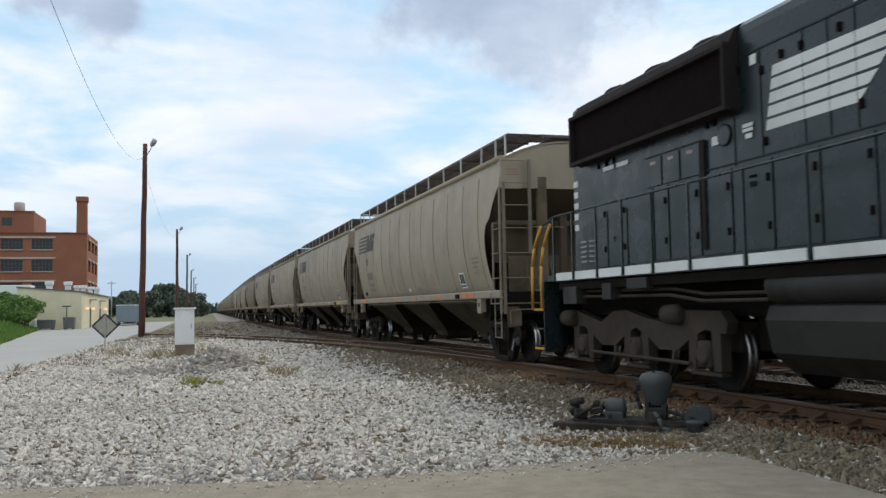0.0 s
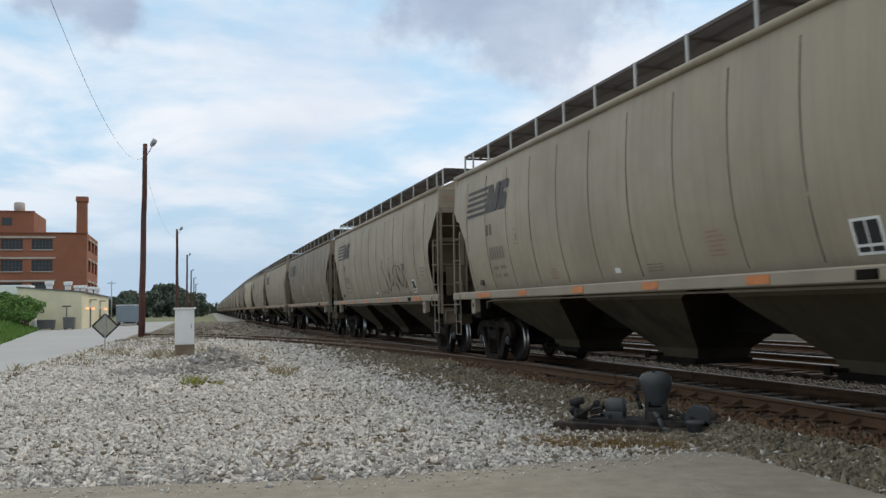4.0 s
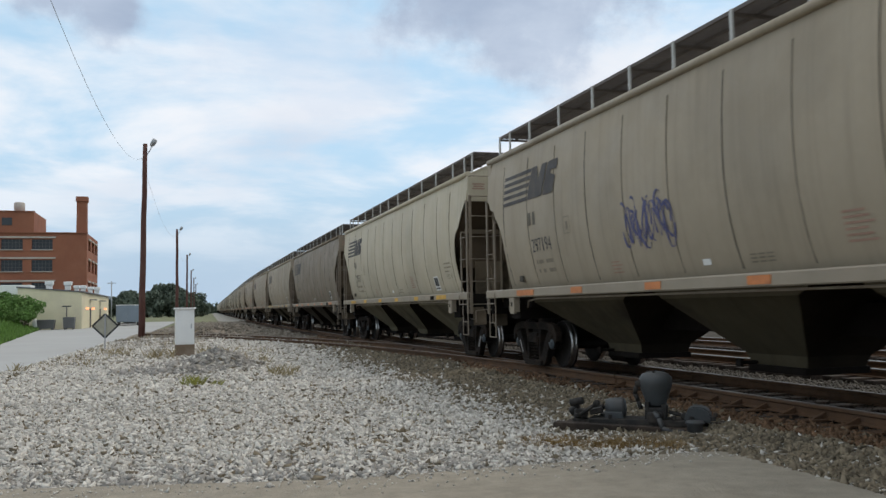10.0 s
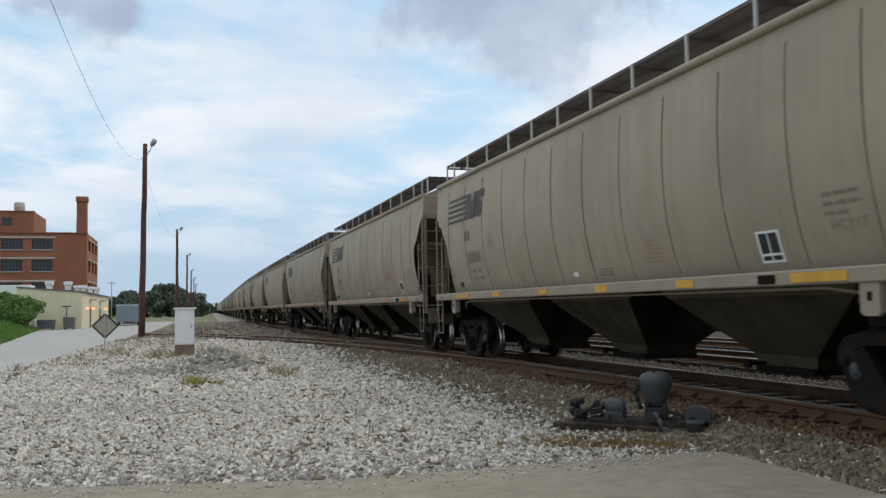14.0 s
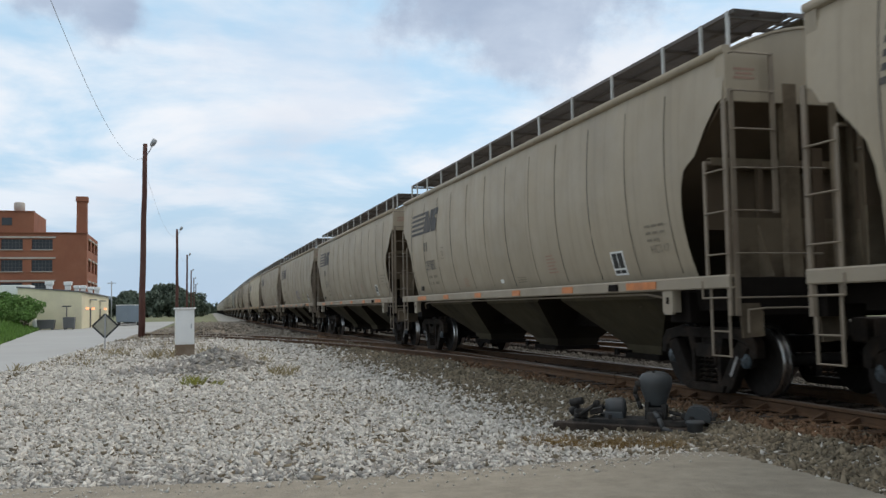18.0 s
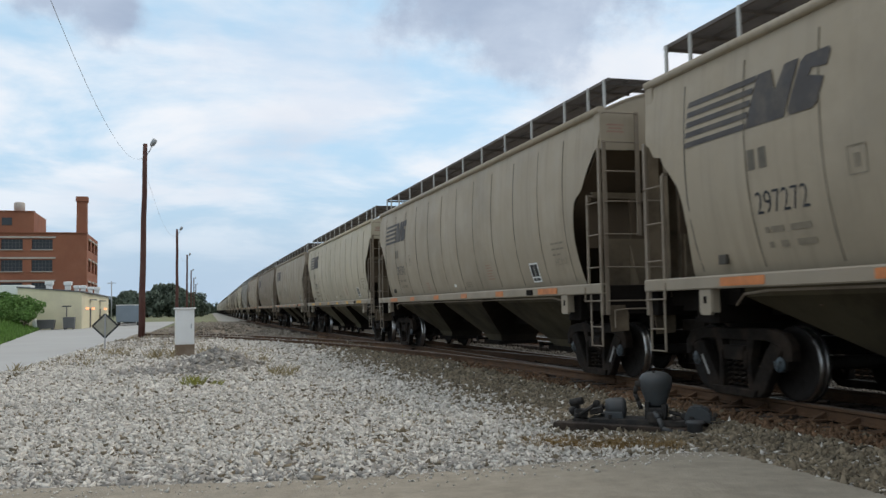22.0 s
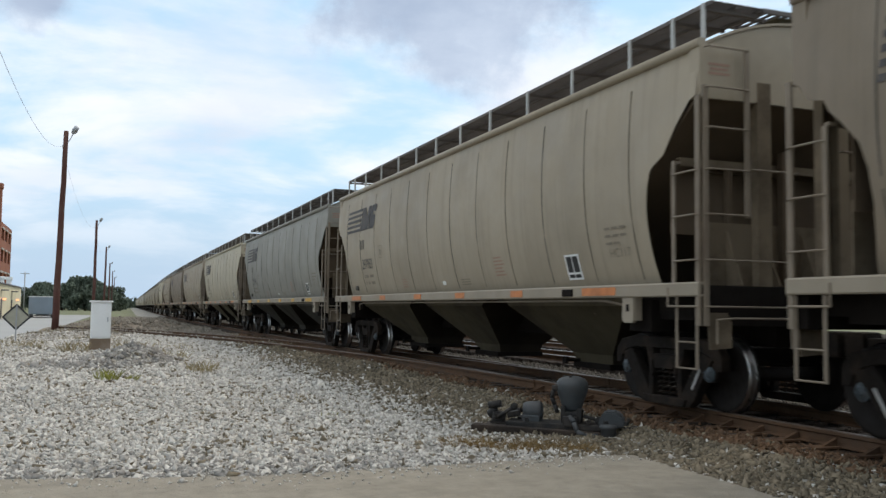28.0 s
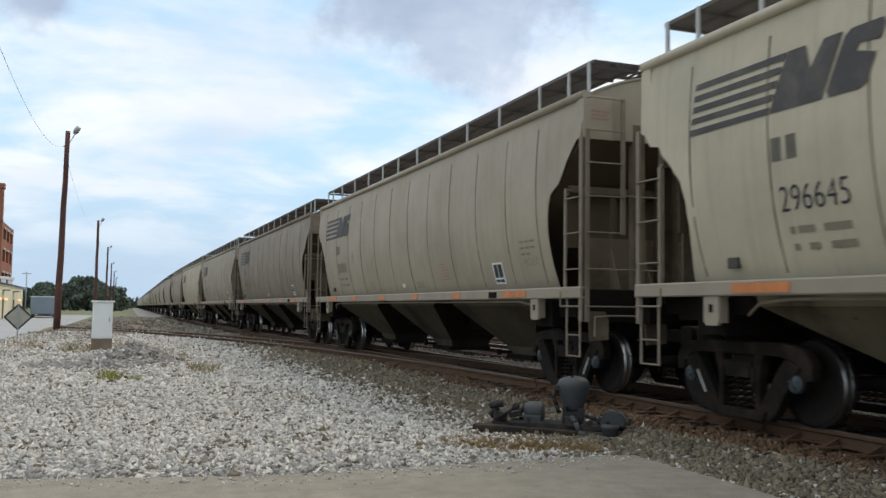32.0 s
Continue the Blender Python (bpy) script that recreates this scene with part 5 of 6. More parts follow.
    add_rings(bm, [[(x * k, y, 0.8 + (z - 0.8) * k) for x, z in tp] for y, k in ((-6.72, 0.9), (-6.80, 1.0), (-13.4, 1.0))], False)
    part("fuel_tank", bm, TANK_PAINT, eng, "grimy dark fuel tank")
    for s in (-1, 1):
        bm = B()
        add_lathe(bm, (s * 1.22, -6.75, 1.40), (0, -1, 0), [(0, 0.08), (0.03, 0.19), (0.08, 0.225), (5.2, 0.225), (5.3, 0.1)], 18)
        part("air_reservoir", bm, TANK_PAINT, eng)
    # piping and boxes under the deck
    for c, sz in (((-1.4, -1.5, 1.38), (0.2, 0.55, 0.30)), ((-1.4, -2.9, 1.42), (0.2, 0.3, 0.26)), ((-1.45, -3.9, 1.52), (0.12, 0.6, 0.16))):
        part("equipment_box", finish(box_mesh(c, sz), "equipment_box", TANK_PAINT), TANK_PAINT, eng)
    bm = B()
    for z, x in ((1.45, -1.3), (1.36, -1.35)):
        add_path(bm, [(x, -1.0, z), (x, -4.6, z - 0.03), (x, -5.4, z - 0.12), (x, -6.8, z - 0.12)], 0.025, 6)
    part("air_pipe", bm, LOCO_TRUCK, eng)
    # trucks
    for base in (-3.2, -16.6):
        t = part("truck", finish(flat_box((0, base, 0.75), (1.7, 4.6, 0.4)), "truck", LOCO_TRUCK), LOCO_TRUCK, eng, "dusty six-wheel locomotive truck")
        for s in (-1, 1):
            bm = B()
            x0, x1 = s * 1.0, s * 1.16
            out = [(2.35, 1.05), (2.2, 1.12), (1.6, 1.0), (1.2, 0.92), (0.75, 1.10), (0.3, 1.12), (-0.3, 1.0), (-0.9, 0.92), (-1.35, 1.12), (-2.3, 1.10), (-2.45, 0.95), (-2.4, 0.8), (-1.9, 0.85), (-1.5, 0.7), (-1.2, 0.54), (-0.7, 0.54), (-0.4, 0.7), (0.0, 0.85), (0.4, 0.7), (0.7, 0.54), (1.2, 0.54), (1.5, 0.7), (1.9, 0.85), (2.3, 0.8)]
            add_prism(bm, [(base + y, z) for y, z in out], x0, x1, "x")
            for ax in (1.9, 0.0, -1.9):
                for q in (-1, 1):
                    yy = base + ax + q * 0.27
                    add_prism(bm, [(yy - 0.11, 0.85), (yy + 0.11, 0.85), (yy + 0.09 + q * 0.04, 0.30), (yy - 0.07 + q * 0.04, 0.30)], x0, x1, "x")
                add_box(bm, (s * 1.08, base + ax, 0.26), (0.14, 0.72, 0.05))
            part("truck_frame", bm, LOCO_TRUCK, t)
            for ax in (1.9, 0.0, -1.9):
                bm = B()
                add_box(bm, (s * 1.08, base + ax, 0.52), (0.2, 0.32, 0.36), bevel=0.03)
                add_lathe(bm, (s * 1.1, base + ax, 0.52), (s, 0, 0), [(0, 0.15), (0.1, 0.15), (0.12, 0.1)], 14)
                part("journal_box", bm, LOCO_TRUCK, t)
            for yy, zz in ((2.35, 0.98), (-1.2, 1.06)):
                bm = B()
                add_lathe(bm, (s * 1.2, base + yy + 0.2, zz), (0, -1, 0), [(0, 0.06), (0.03, 0.14), (0.36, 0.15), (0.44, 0.08)], 16)
                part("brake_cylinder", bm, LOCO_TRUCK, t)
            bm = B()
            add_tube(bm, (s * 1.2, base + 1.5, 0.42), (s * 1.2, base - 1.6, 0.38), 0.03, 6)
            part("brake_rod", bm, LOCO_TRUCK, t)
        for ax in (1.9, 0.0, -1.9):
            w = part("wheelset", SHARED["wheelset"], WHEEL, t)
            w.location, w.scale = (0, base + ax, 0.508), (1.0, 1.111, 1.111)
            LOCO_WHEELS.append(w)
    # cab and nose beyond the picture
    bm = B()
    add_box(bm, (0, -17.9, 3.2), (3.0, 2.5, 2.9), bevel=0.12)
    part("cab", bm, LOCO_BLACK, eng)
    for z, x in ((3.7, -1.503), (3.7, 1.503)):
        part("cab_window", finish(flat_box((x, -17.9, z), (0.02, 1.2, 0.6)), "cab_window", LOCO_GRILLE), LOCO_GRILLE, eng)
    bm = B()
    add_box(bm, (0, -20.0, 2.5), (2.0, 1.7, 1.5), bevel=0.15)
    part("short_hood", bm, LOCO_BLACK, eng)
    return eng


LOCO_WHEELS = []
LOCO = locomotive()


def loco_pose(t):
    return pose(TRACK_X, 15.72 - (run(t) - run(0)), RAIL_Z)


# ---- poles, lamps and wires ----
POLE = material("weathered_pole_wood", (0.115, 0.047, 0.036), 0.9, dark=0.6, scale=1.0, fine=14, stain=(0.09, 0.06, 0.045), stain_scale=1.0, stain_amount=0.6, bump=0.01, bump_scale=8)
GREY_METAL = material("galvanised_lamp", (0.42, 0.43, 0.44), 0.5, metal=0.4, scale=4.0)
WIRE = material("dull_aluminium_wire", (0.38, 0.39, 0.41), 0.7)
LENS = material("lamp_lens", (0.75, 0.75, 0.72), 0.25, scale=3.0, dark=0.9)


def utility_pole(x, y, h, lean):
    p = thing("utility_pole", pose(x, y, -0.03), "tall reddish-brown wooden pole with a floodlight on top", "pole", "row of lamp poles along the road")
    bm = B()
    n = 12
    rings = []
    for i in range(9):
        z = h * i / 8
        r = 0.165 - 0.06 * i / 8
        o = lean * (i / 8)
        rings.append([(o + r * math.cos(2 * math.pi * k / n) + 0.012 * math.sin(i * 2.3), r * math.sin(2 * math.pi * k / n), z) for k in range(n)])
    add_rings(bm, rings)
    part("shaft", bm, POLE, p)
    bm = B()
    add_path(bm, [(lean + 0.08, 0, h - 0.55), (lean + 0.22, 0, h - 0.3), (lean + 0.34, -0.02, h + 0.0)], 0.022, 6)
    part("lamp_arm", bm, GREY_METAL, p)
    bm = B()
    add_lathe(bm, (lean + 0.30, 0, h - 0.06), (0.35, -0.3, 0.55), [(0, 0.10), (0.12, 0.13), (0.34, 0.12), (0.36, 0.02)], 12)
    lamp = part("floodlight", bm, GREY_METAL, p, "grey metal floodlight")
    bm = B()
    add_lathe(bm, (lean + 0.285, 0.014, h - 0.085), (-0.35, 0.3, -0.55), [(0, 0.09), (0.015, 0.085), (0.02, 0.02)], 12)
    part("lens", bm, LENS, lamp)
    bm = B()
    add_tube(bm, (lean - 0.10, 0, h - 0.75), (lean - 0.17, 0, h - 0.72), 0.035, 6)
    part("insulator", bm, WHITE, p)
    return p


POLES = [(-1.9, -9.4, 9.7, 0.0), (-2.0, 45.4, 9.72, 0.14), (-0.72, 91, 9.6, 0.0), (0.30, 136, 9.85, 0.05), (1.22, 182, 9.6, 0.0), (2.2, 228, 9.7, 0.0), (3.2, 274, 9.6, 0.0)]
for a in POLES:
    utility_pole(*a)


def wire(a, b, sag, r):
    bm = B()
    pts = []
    for i in range(25):
        u = i / 24
        q = Vector(a).lerp(Vector(b), u)
        q.z -= sag * 4 * u * (1 - u)
        pts.append(tuple(q))
    add_path(bm, pts, r, 5)
    thing("overhead_wire", Matrix(), "thin grey overhead wire hung between poles", "wire", "overhead wires", bm=bm, mat=WIRE)


wire((-2.04, 45.4, 8.95), (-2.04, -9.4, 8.95), 2.57, 0.005)
for (x0, y0, h0, l0), (x1, y1, h1, l1) in zip(POLES[1:], POLES[2:]):
    wire((x0 + l0 - 0.17, y0, h0 - 0.72), (x1 + l1 - 0.17, y1, h1 - 0.72), 1.1, 0.005)

# ---- signal case, sign ----
CASE = material("white_case_paint", (0.86, 0.86, 0.84), 0.45, dark=0.92, scale=1.5, fine=20, stain=(0.5, 0.47, 0.42), stain_scale=1.5, stain_amount=0.3)
CASE_BASE = material("stained_case_base", (0.24, 0.175, 0.12), 0.9, scale=2.0, stain=(0.33, 0.29, 0.24), stain_scale=2.5)
case = thing("signal_case", pose(0.0, 30.4, 0, 0, 0, 4), "white metal signal case on a stained concrete base", "cabinet")
bm = B()
add_box(bm, (0, 0, 0.98), (0.58, 0.50, 1.16), bevel=0.012)
part("case_body", bm, CASE, case)
bm = B()
add_box(bm, (0, 0, 1.575), (0.68, 0.60, 0.05), bevel=0.012)
part("lid", bm, CASE, case)
bm = B()
add_box(bm, (0, 0, 0.19), (0.60, 0.52, 0.44), bevel=0.02)
part("base", bm, CASE_BASE, case, "brown stained concrete base")
bm = B()
add_box(bm, (0, -0.256, 0.98), (0.50, 0.012, 1.06), bevel=0.004)
door = part("case_door", bm, CASE, case)
bm = B()
add_box(bm, (0.19, -0.27, 1.0), (0.03, 0.03, 0.14))
part("handle", bm, GREY_METAL, door)

SIGN_BACK = material("bare_aluminium_sign_back", (0.44, 0.42, 0.33), 0.5, metal=0.1, scale=3.0)
SIGN_EDGE = material("dark_sign_border", (0.05, 0.05, 0.05), 0.7)
sg = thing("road_sign", pose(-3.08, 38.4, 0, 0, 0, 5), "grey diamond road sign with a dark border on a steel post", "sign")
bm = B()
add_box(bm, (0, 0, 0.95), (0.70, 0.012, 0.70), (0, 45, 0))
part("plate", bm, SIGN_BACK, sg)
for a in range(4):
    bm = B()
    d = Euler((0, radians(45 + 90 * a), 0)).to_matrix() @ Vector((0, 0, 0.34))
    add_box(bm, (d.x, -0.012, 0.95 + d.z), (0.70, 0.02, 0.065), (0, 45 + 90 * a, 0))
    part("border", bm, SIGN_EDGE, sg)
bm = B()
add_box(bm, (0, -0.035, 0.70), (0.05, 0.04, 1.44))
part("post", bm, GREY_METAL, sg)

# ---- switch machine beside the points ----
MACHINE = material("grey_machine_paint", (0.055, 0.060, 0.062), 0.6, dark=0.7, scale=5.0, fine=40, stain=(0.06, 0.05, 0.045), stain_scale=4.0, stain_amount=0.5)
MACHINE_DARK = material("oily_machine_iron", (0.019, 0.017, 0.015), 0.75, dark=0.6, scale=6.0, stain=(0.09, 0.07, 0.055), stain_scale=4.0)
ms = thing("switch_machine", pose(5.22, 9.66, -0.055, 0, 0, -36), "dark grey cast switch machine with a domed motor cover on timbers", "switch machine")
bm = B()
add_box(bm, (-0.05, -0.22, 0.045), (1.86, 0.2, 0.13), (0, 1.5, 0.6), bevel=0.015)
part("timber", bm, TIE, ms)
bm = B()
add_box(bm, (0.06, 0.22, 0.04), (1.95, 0.2, 0.14), (0, -0.8, -0.5), bevel=0.015)
part("timber", bm, TIE, ms)
bm = B()
add_box(bm, (0.05, 0, 0.135), (1.25, 0.40, 0.07), bevel=0.012)
add_box(bm, (-0.62, 0.02, 0.125), (0.36, 0.16, 0.05), bevel=0.012)
part("bed_plate", bm, MACHINE_DARK, ms)
bm = B()
add_lathe(bm, (0.20, 0.02, 0.18), (0, 0, 1), [(0.13, 0.09), (0.15, 0.118), (0.18, 0.122), (0.28, 0.158), (0.37, 0.188), (0.43, 0.195), (0.47, 0.19), (0.515, 0.155), (0.54, 0.09), (0.545, 0.01)], 22)
dome = part("dome", bm, MACHINE, ms, "blue-grey domed motor cover")
for a in (0.3, 1.6, 3.3, 4.6):
    bm = B()
    add_tube(bm, (0.20 + 0.09 * math.cos(a), 0.02 + 0.09 * math.sin(a), 0.69), (0.20 + 0.09 * math.cos(a), 0.02 + 0.09 * math.sin(a), 0.73), 0.02, 6)
    part("bolt", bm, MACHINE_DARK, dome)
bm = B()
add_box(bm, (0.20, 0.0, 0.24), (0.24, 0.30, 0.14), bevel=0.02)
add_box(bm, (0.11, -0.12, 0.30), (0.05, 0.07, 0.16), bevel=0.012)
add_box(bm, (0.30, -0.12, 0.28), (0.06, 0.07, 0.14), bevel=0.012)
add_box(bm, (0.20, -0.19, 0.20), (0.17, 0.10, 0.12), bevel=0.02)
part("motor_pedestal", bm, MACHINE_DARK, ms)
bm = B()
add_path(bm, [(0.03, -0.05, 0.62), (-0.02, -0.06, 0.55), (-0.035, -0.06, 0.46), (0.0, -0.05, 0.38), (0.03, -0.05, 0.28)], 0.026, 8)
add_box(bm, (0.0, -0.05, 0.58), (0.07, 0.06, 0.07), bevel=0.012)
part("cable_gland", bm, MACHINE_DARK, dome)
bm = B()
add_lathe(bm, (-0.40, 0.02, 0.28), (1, 0, 0.06), [(0, 0.04), (0.01, 0.10), (0.06, 0.115), (0.20, 0.118), (0.235, 0.10), (0.24, 0.03)], 16)
add_box(bm, (-0.29, 0.02, 0.20), (0.22, 0.24, 0.10), bevel=0.02)
part("gear_case", bm, MACHINE, ms)
bm = B()
add_box(bm, (-0.70, 0, 0.215), (0.16, 0.22, 0.10), (0, 8, 14), bevel=0.02)
add_tube(bm, (-0.82, -0.06, 0.34), (-0.66, -0.06, 0.37), 0.045, 8)
add_tube(bm, (-0.76, 0.0, 0.20), (-0.73, -0.04, 0.36), 0.03, 8)
add_box(bm, (-0.52, 0.04, 0.24), (0.16, 0.12, 0.07), (0, -12, 8), bevel=0.012)
add_tube(bm, (-0.60, 0.10, 0.24), (-0.44, 0.06, 0.30), 0.022, 6)
part("hand_lever", bm, MACHINE_DARK, ms)
for k, (x, y, z, l, a, r) in enumerate(((-0.58, -0.14, 0.28, 0.24, 35, 0.022), (-0.50, 0.14, 0.25, 0.22, 18, 0.022), (0.44, -0.10, 0.24, 0.18, -15, 0.022))):
    bm = B()
    q = radians(a)
    add_tube(bm, (x - l / 2 * math.cos(q), y, z - l / 2 * math.sin(q)), (x + l / 2 * math.cos(q), y, z + l / 2 * math.sin(q)), r, 8)
    add_lathe(bm, (x + l / 2 * math.cos(q), y - 0.03, z + l / 2 * math.sin(q)), (0, 1, 0), [(0, 0.01), (0, r * 1.9), (0.06, r * 1.9), (0.06, 0.01)], 10)
    part("crank_arm", bm, MACHINE_DARK, ms)
for x in (-0.72, -0.32, 0.42, 0.62, 0.86):
    for y in (-0.2, 0.2):
        bm = B()
        add_tube(bm, (x, y, 0.18), (x, y, 0.225), 0.026, 6)
        part("bed_bolt", bm, MACHINE_DARK, ms)
bm = B()
add_lathe(bm, (-0.84, 0.1, 0.20), (0.6, -0.3, 0.5), [(0, 0.03), (0.02, 0.06), (0.12, 0.06), (0.14, 0.03)], 12)
part("junction_cap", bm, MACHINE_DARK, ms)
bm = B()
add_prism(bm, [(0.52, 0.15), (0.84, 0.15), (0.82, 0.27), (0.74, 0.33), (0.60, 0.33), (0.55, 0.27)], -0.16, 0.12, "y")
bmesh.ops.bevel(bm, geom=bm.edges[:], offset=0.02, segments=2, affect="EDGES")
part("circuit_controller", bm, MACHINE, ms)
bm = B()
add_lathe(bm, (0.66, -0.30, 0.06), (0, 0, 1), [(0, 0.09), (0.09, 0.09), (0.10, 0.108), (0.13, 0.10), (0.14, 0.02)], 16)
part("conduit_box", bm, MACHINE, ms)
bm = B()
add_path(bm, [(0.20, -0.2, 0.26), (0.26, -0.28, 0.20), (0.30, -0.32, 0.10), (0.40, -0.34, 0.06), (0.54, -0.32, 0.06)], 0.03, 8)
part("conduit", bm, MACHINE, ms, "bent grey conduit")
bm = B()
add_box(bm, (0.15, 0.75, 0.17), (0.09, 1.3, 0.05))
add_box(bm, (-0.45, 0.75, 0.17), (0.07, 1.3, 0.05))
part("throw_rod", bm, MACHINE_DARK, ms)

# rail fastenings beside the points
bm = B()
for i in range(14):
    y = 6.6 + i * 0.54
    add_prism(bm, [(-0.22, 0.0), (0.0, 0.0), (0.0, 0.085)], y - 0.02, y + 0.02, "y")
    add_box(bm, (-0.16, y, 0.0), (0.36, 0.19, 0.02))
rb = thing("rail_brace", pose(TRACK_X - 0.79, 0, RAIL_Z - 0.155), "rusty rail braces along the stock rail", "rail brace", kind="stuff", bm=bm, mat=RUST_RAIL)

# ---- works buildings ----
BRICK = material("red_brick_far", (0.33, 0.132, 0.078), 0.9, dark=0.8, scale=0.25, fine=3.0, stain=(0.22, 0.08, 0.05), stain_scale=0.12, stain_amount=0.6, streak=0.15)
LEDGE = material("pale_stone_ledge", (0.52, 0.47, 0.42), 0.9, scale=0.6)
GLASS_DARK = material("dark_window_glass", (0.025, 0.03, 0.035), 0.15, scale=1.0, spec=0.5)
FRAME_DARK = material("window_frame_grey", (0.09, 0.085, 0.08), 0.6)
CREAM = material("cream_wall_paint", (0.74, 0.67, 0.46), 0.85, dark=0.92, scale=0.3, fine=4.0, stain=(0.45, 0.40, 0.30), stain_scale=0.3, stain_amount=0.4, streak=0.15)
ROOF_GREY = material("felt_roof", (0.16, 0.16, 0.16), 0.9, scale=0.5)
LAMP_GLOW = glow("warm_wall_lamp", (1.0, 0.42, 0.20), 1.5)


def wall_with_openings(bm, fixed, axis, a0, a1, z0, z1, cols, rows, thick):
    """Wall pieces left between rectangular openings. axis 'x': wall at y=fixed running in x."""
    def slab(u0, u1, w0, w1):
        if u1 - u0 < 0.01 or w1 - w0 < 0.01:
            return
        c, s = (u0 + u1) / 2, u1 - u0
        if axis == "x":
            add_box(bm, (c, fixed + thick / 2, (w0 + w1) / 2), (s, thick, w1 - w0))
        else:
            add_box(bm, (fixed - thick / 2, c, (w0 + w1) / 2), (thick, s, w1 - w0))
    z = z0
    for r0, r1 in rows:
        slab(a0, a1, z, r0)
        u = a0
        for c0, c1 in cols:
            slab(u, c0, r0, r1)
            u = c1
        slab(u, a1, r0, r1)
        z = r1
    slab(a0, a1, z, z1)


bld = thing("brick_works", pose(0, 0, -0.05), "red brick multi-storey works with a square chimney", "building")
cols_f = [(-43.5, -40.2), (-39.0, -35.8), (-34.5, -31.0), (-29.9, -26.5), (-25.1, -21.8)]
rows_f = [(0.9, 2.9), (4.9, 6.85), (8.8, 10.75), (12.55, 14.3)]
bm = B()
wall_with_openings(bm, 165.0, "x", -46.0, -16.3, 0, 15.4, cols_f, rows_f, 0.5)
part("front_wall", bm, BRICK, bld)
cols_s = [(167.5, 171.5), (173.5, 177.5), (179.5, 183.0)]
bm = B()
wall_with_openings(bm, -16.3, "y", 165.5, 185.0, 0, 15.4, cols_s, rows_f, 0.5)
part("side_wall", bm, BRICK, bld)
bm = B()
add_box(bm, (-35.4, 172.0, 17.2), (21.2, 14.0, 3.7))
part("penthouse", bm, BRICK, bld)
bm = B()
add_box(bm, (-31.15, 175.2, 15.3), (29.2, 19.6, 0.3))
part("roof", bm, ROOF_GREY, bld)
for fx, fy, sx, sy in ((-31.15, 184.8, 29.7, 0.4), (-45.9, 175.0, 0.4, 19.8)):
    part("rear_wall", finish(flat_box((fx, fy, 7.7), (sx, sy, 15.4)), "rear_wall", BRICK), BRICK, bld)
ch = B()
add_rings(ch, [[(-17.3 + sx * w, 166.9 + sy * w, z) for sx, sy in ((-1, -1), (1, -1), (1, 1), (-1, 1))] for z, w in ((15.0, 0.86), (21.0, 0.82), (21.05, 0.98), (21.9, 0.98))], False)
part("chimney", ch, BRICK, bld)
for z in (15.42, 19.08):
    x0, x1, yy = (-46.1, -16.2, 164.9) if z < 16 else (-46.1, -24.7, 164.93)
    part("coping", finish(flat_box(((x0 + x1) / 2, yy + (0.2 if z < 16 else 0.25), z), (x1 - x0, 0.7, 0.14)), "coping", BRICK), BRICK, bld)
for r0, r1 in rows_f:
    part("ledge", finish(flat_box((-33.7, 164.93, r1 + 0.32), (24.8, 0.22, 0.28)), "ledge", LEDGE), LEDGE, bld, "pale stone ledge")
    for c0, c1 in cols_f:
        w = part("window", finish(flat_box(((c0 + c1) / 2, 165.36, (r0 + r1) / 2), (c1 - c0 + 0.02, 0.03, r1 - r0 + 0.02)), "window", GLASS_DARK), GLASS_DARK, bld, "dark multi-pane window")
        bm = B()
        for k in range(1, 6):
            add_box(bm, (c0 + (c1 - c0) * k / 6, 165.32, (r0 + r1) / 2), (0.07, 0.05, r1 - r0))
        for k in range(1, 3):
            add_box(bm, ((c0 + c1) / 2, 165.32, r0 + (r1 - r0) * k / 3), (c1 - c0, 0.05, 0.07))
        part("window_frame", bm, FRAME_DARK, w)
        part("window_sill", finish(flat_box(((c0 + c1) / 2, 164.95, r0 - 0.08), (c1 - c0 + 0.2, 0.3, 0.14)), "window_sill", LEDGE), LEDGE, w)
    for c0, c1 in cols_s:
        w = part("window", finish(flat_box((-16.66, (c0 + c1) / 2, (r0 + r1) / 2), (0.03, c1 - c0, r1 - r0)), "window", GLASS_DARK), GLASS_DARK, bld, "dark multi-pane window")
        part("lintel", finish(flat_box((-16.25, (c0 + c1) / 2, r1 + 0.2), (0.2, c1 - c0, 0.3)), "lintel", LEDGE), LEDGE, w)
pw = part("window", finish(flat_box((-29.0, 164.97, 17.3), (1.6, 0.06, 1.3)), "window", GLASS_DARK), GLASS_DARK, bld)
tk = thing("roof_tank", pose(-27.9, 170, 19.0), "pale grey tank on the works roof", "tank")
bm = B()
add_lathe(bm, (0, 0, 0), (0, 0, 1), [(0, 0.9), (1.9, 0.9), (2.1, 0.7), (2.15, 0.05)], 16)
part("shell", bm, LEDGE, tk)

low = thing("cream_shed", pose(0, 0, -0.05), "low cream-painted works shed with lamps on its wall", "building")
bm = B()
add_prism(bm, [(-15.0, 0), (-9.4, 0), (-9.4, 3.5), (-15.0, 4.0)], 91.0, 122.0, "y")
part("shell", bm, CREAM, low)
bm = B()
add_prism(bm, [(-9.2, 3.5), (-9.2, 3.62), (-15.1, 4.12), (-15.1, 4.0)], 90.9, 122.2, "y")
part("roof", bm, ROOF_GREY, low)
for y in (95.0, 101.0, 116.0):
    lp = part("wall_lamp", finish(flat_box((-9.30, y, 2.0), (0.16, 0.5, 0.30)), "wall_lamp", GREY_METAL), GREY_METAL, low)
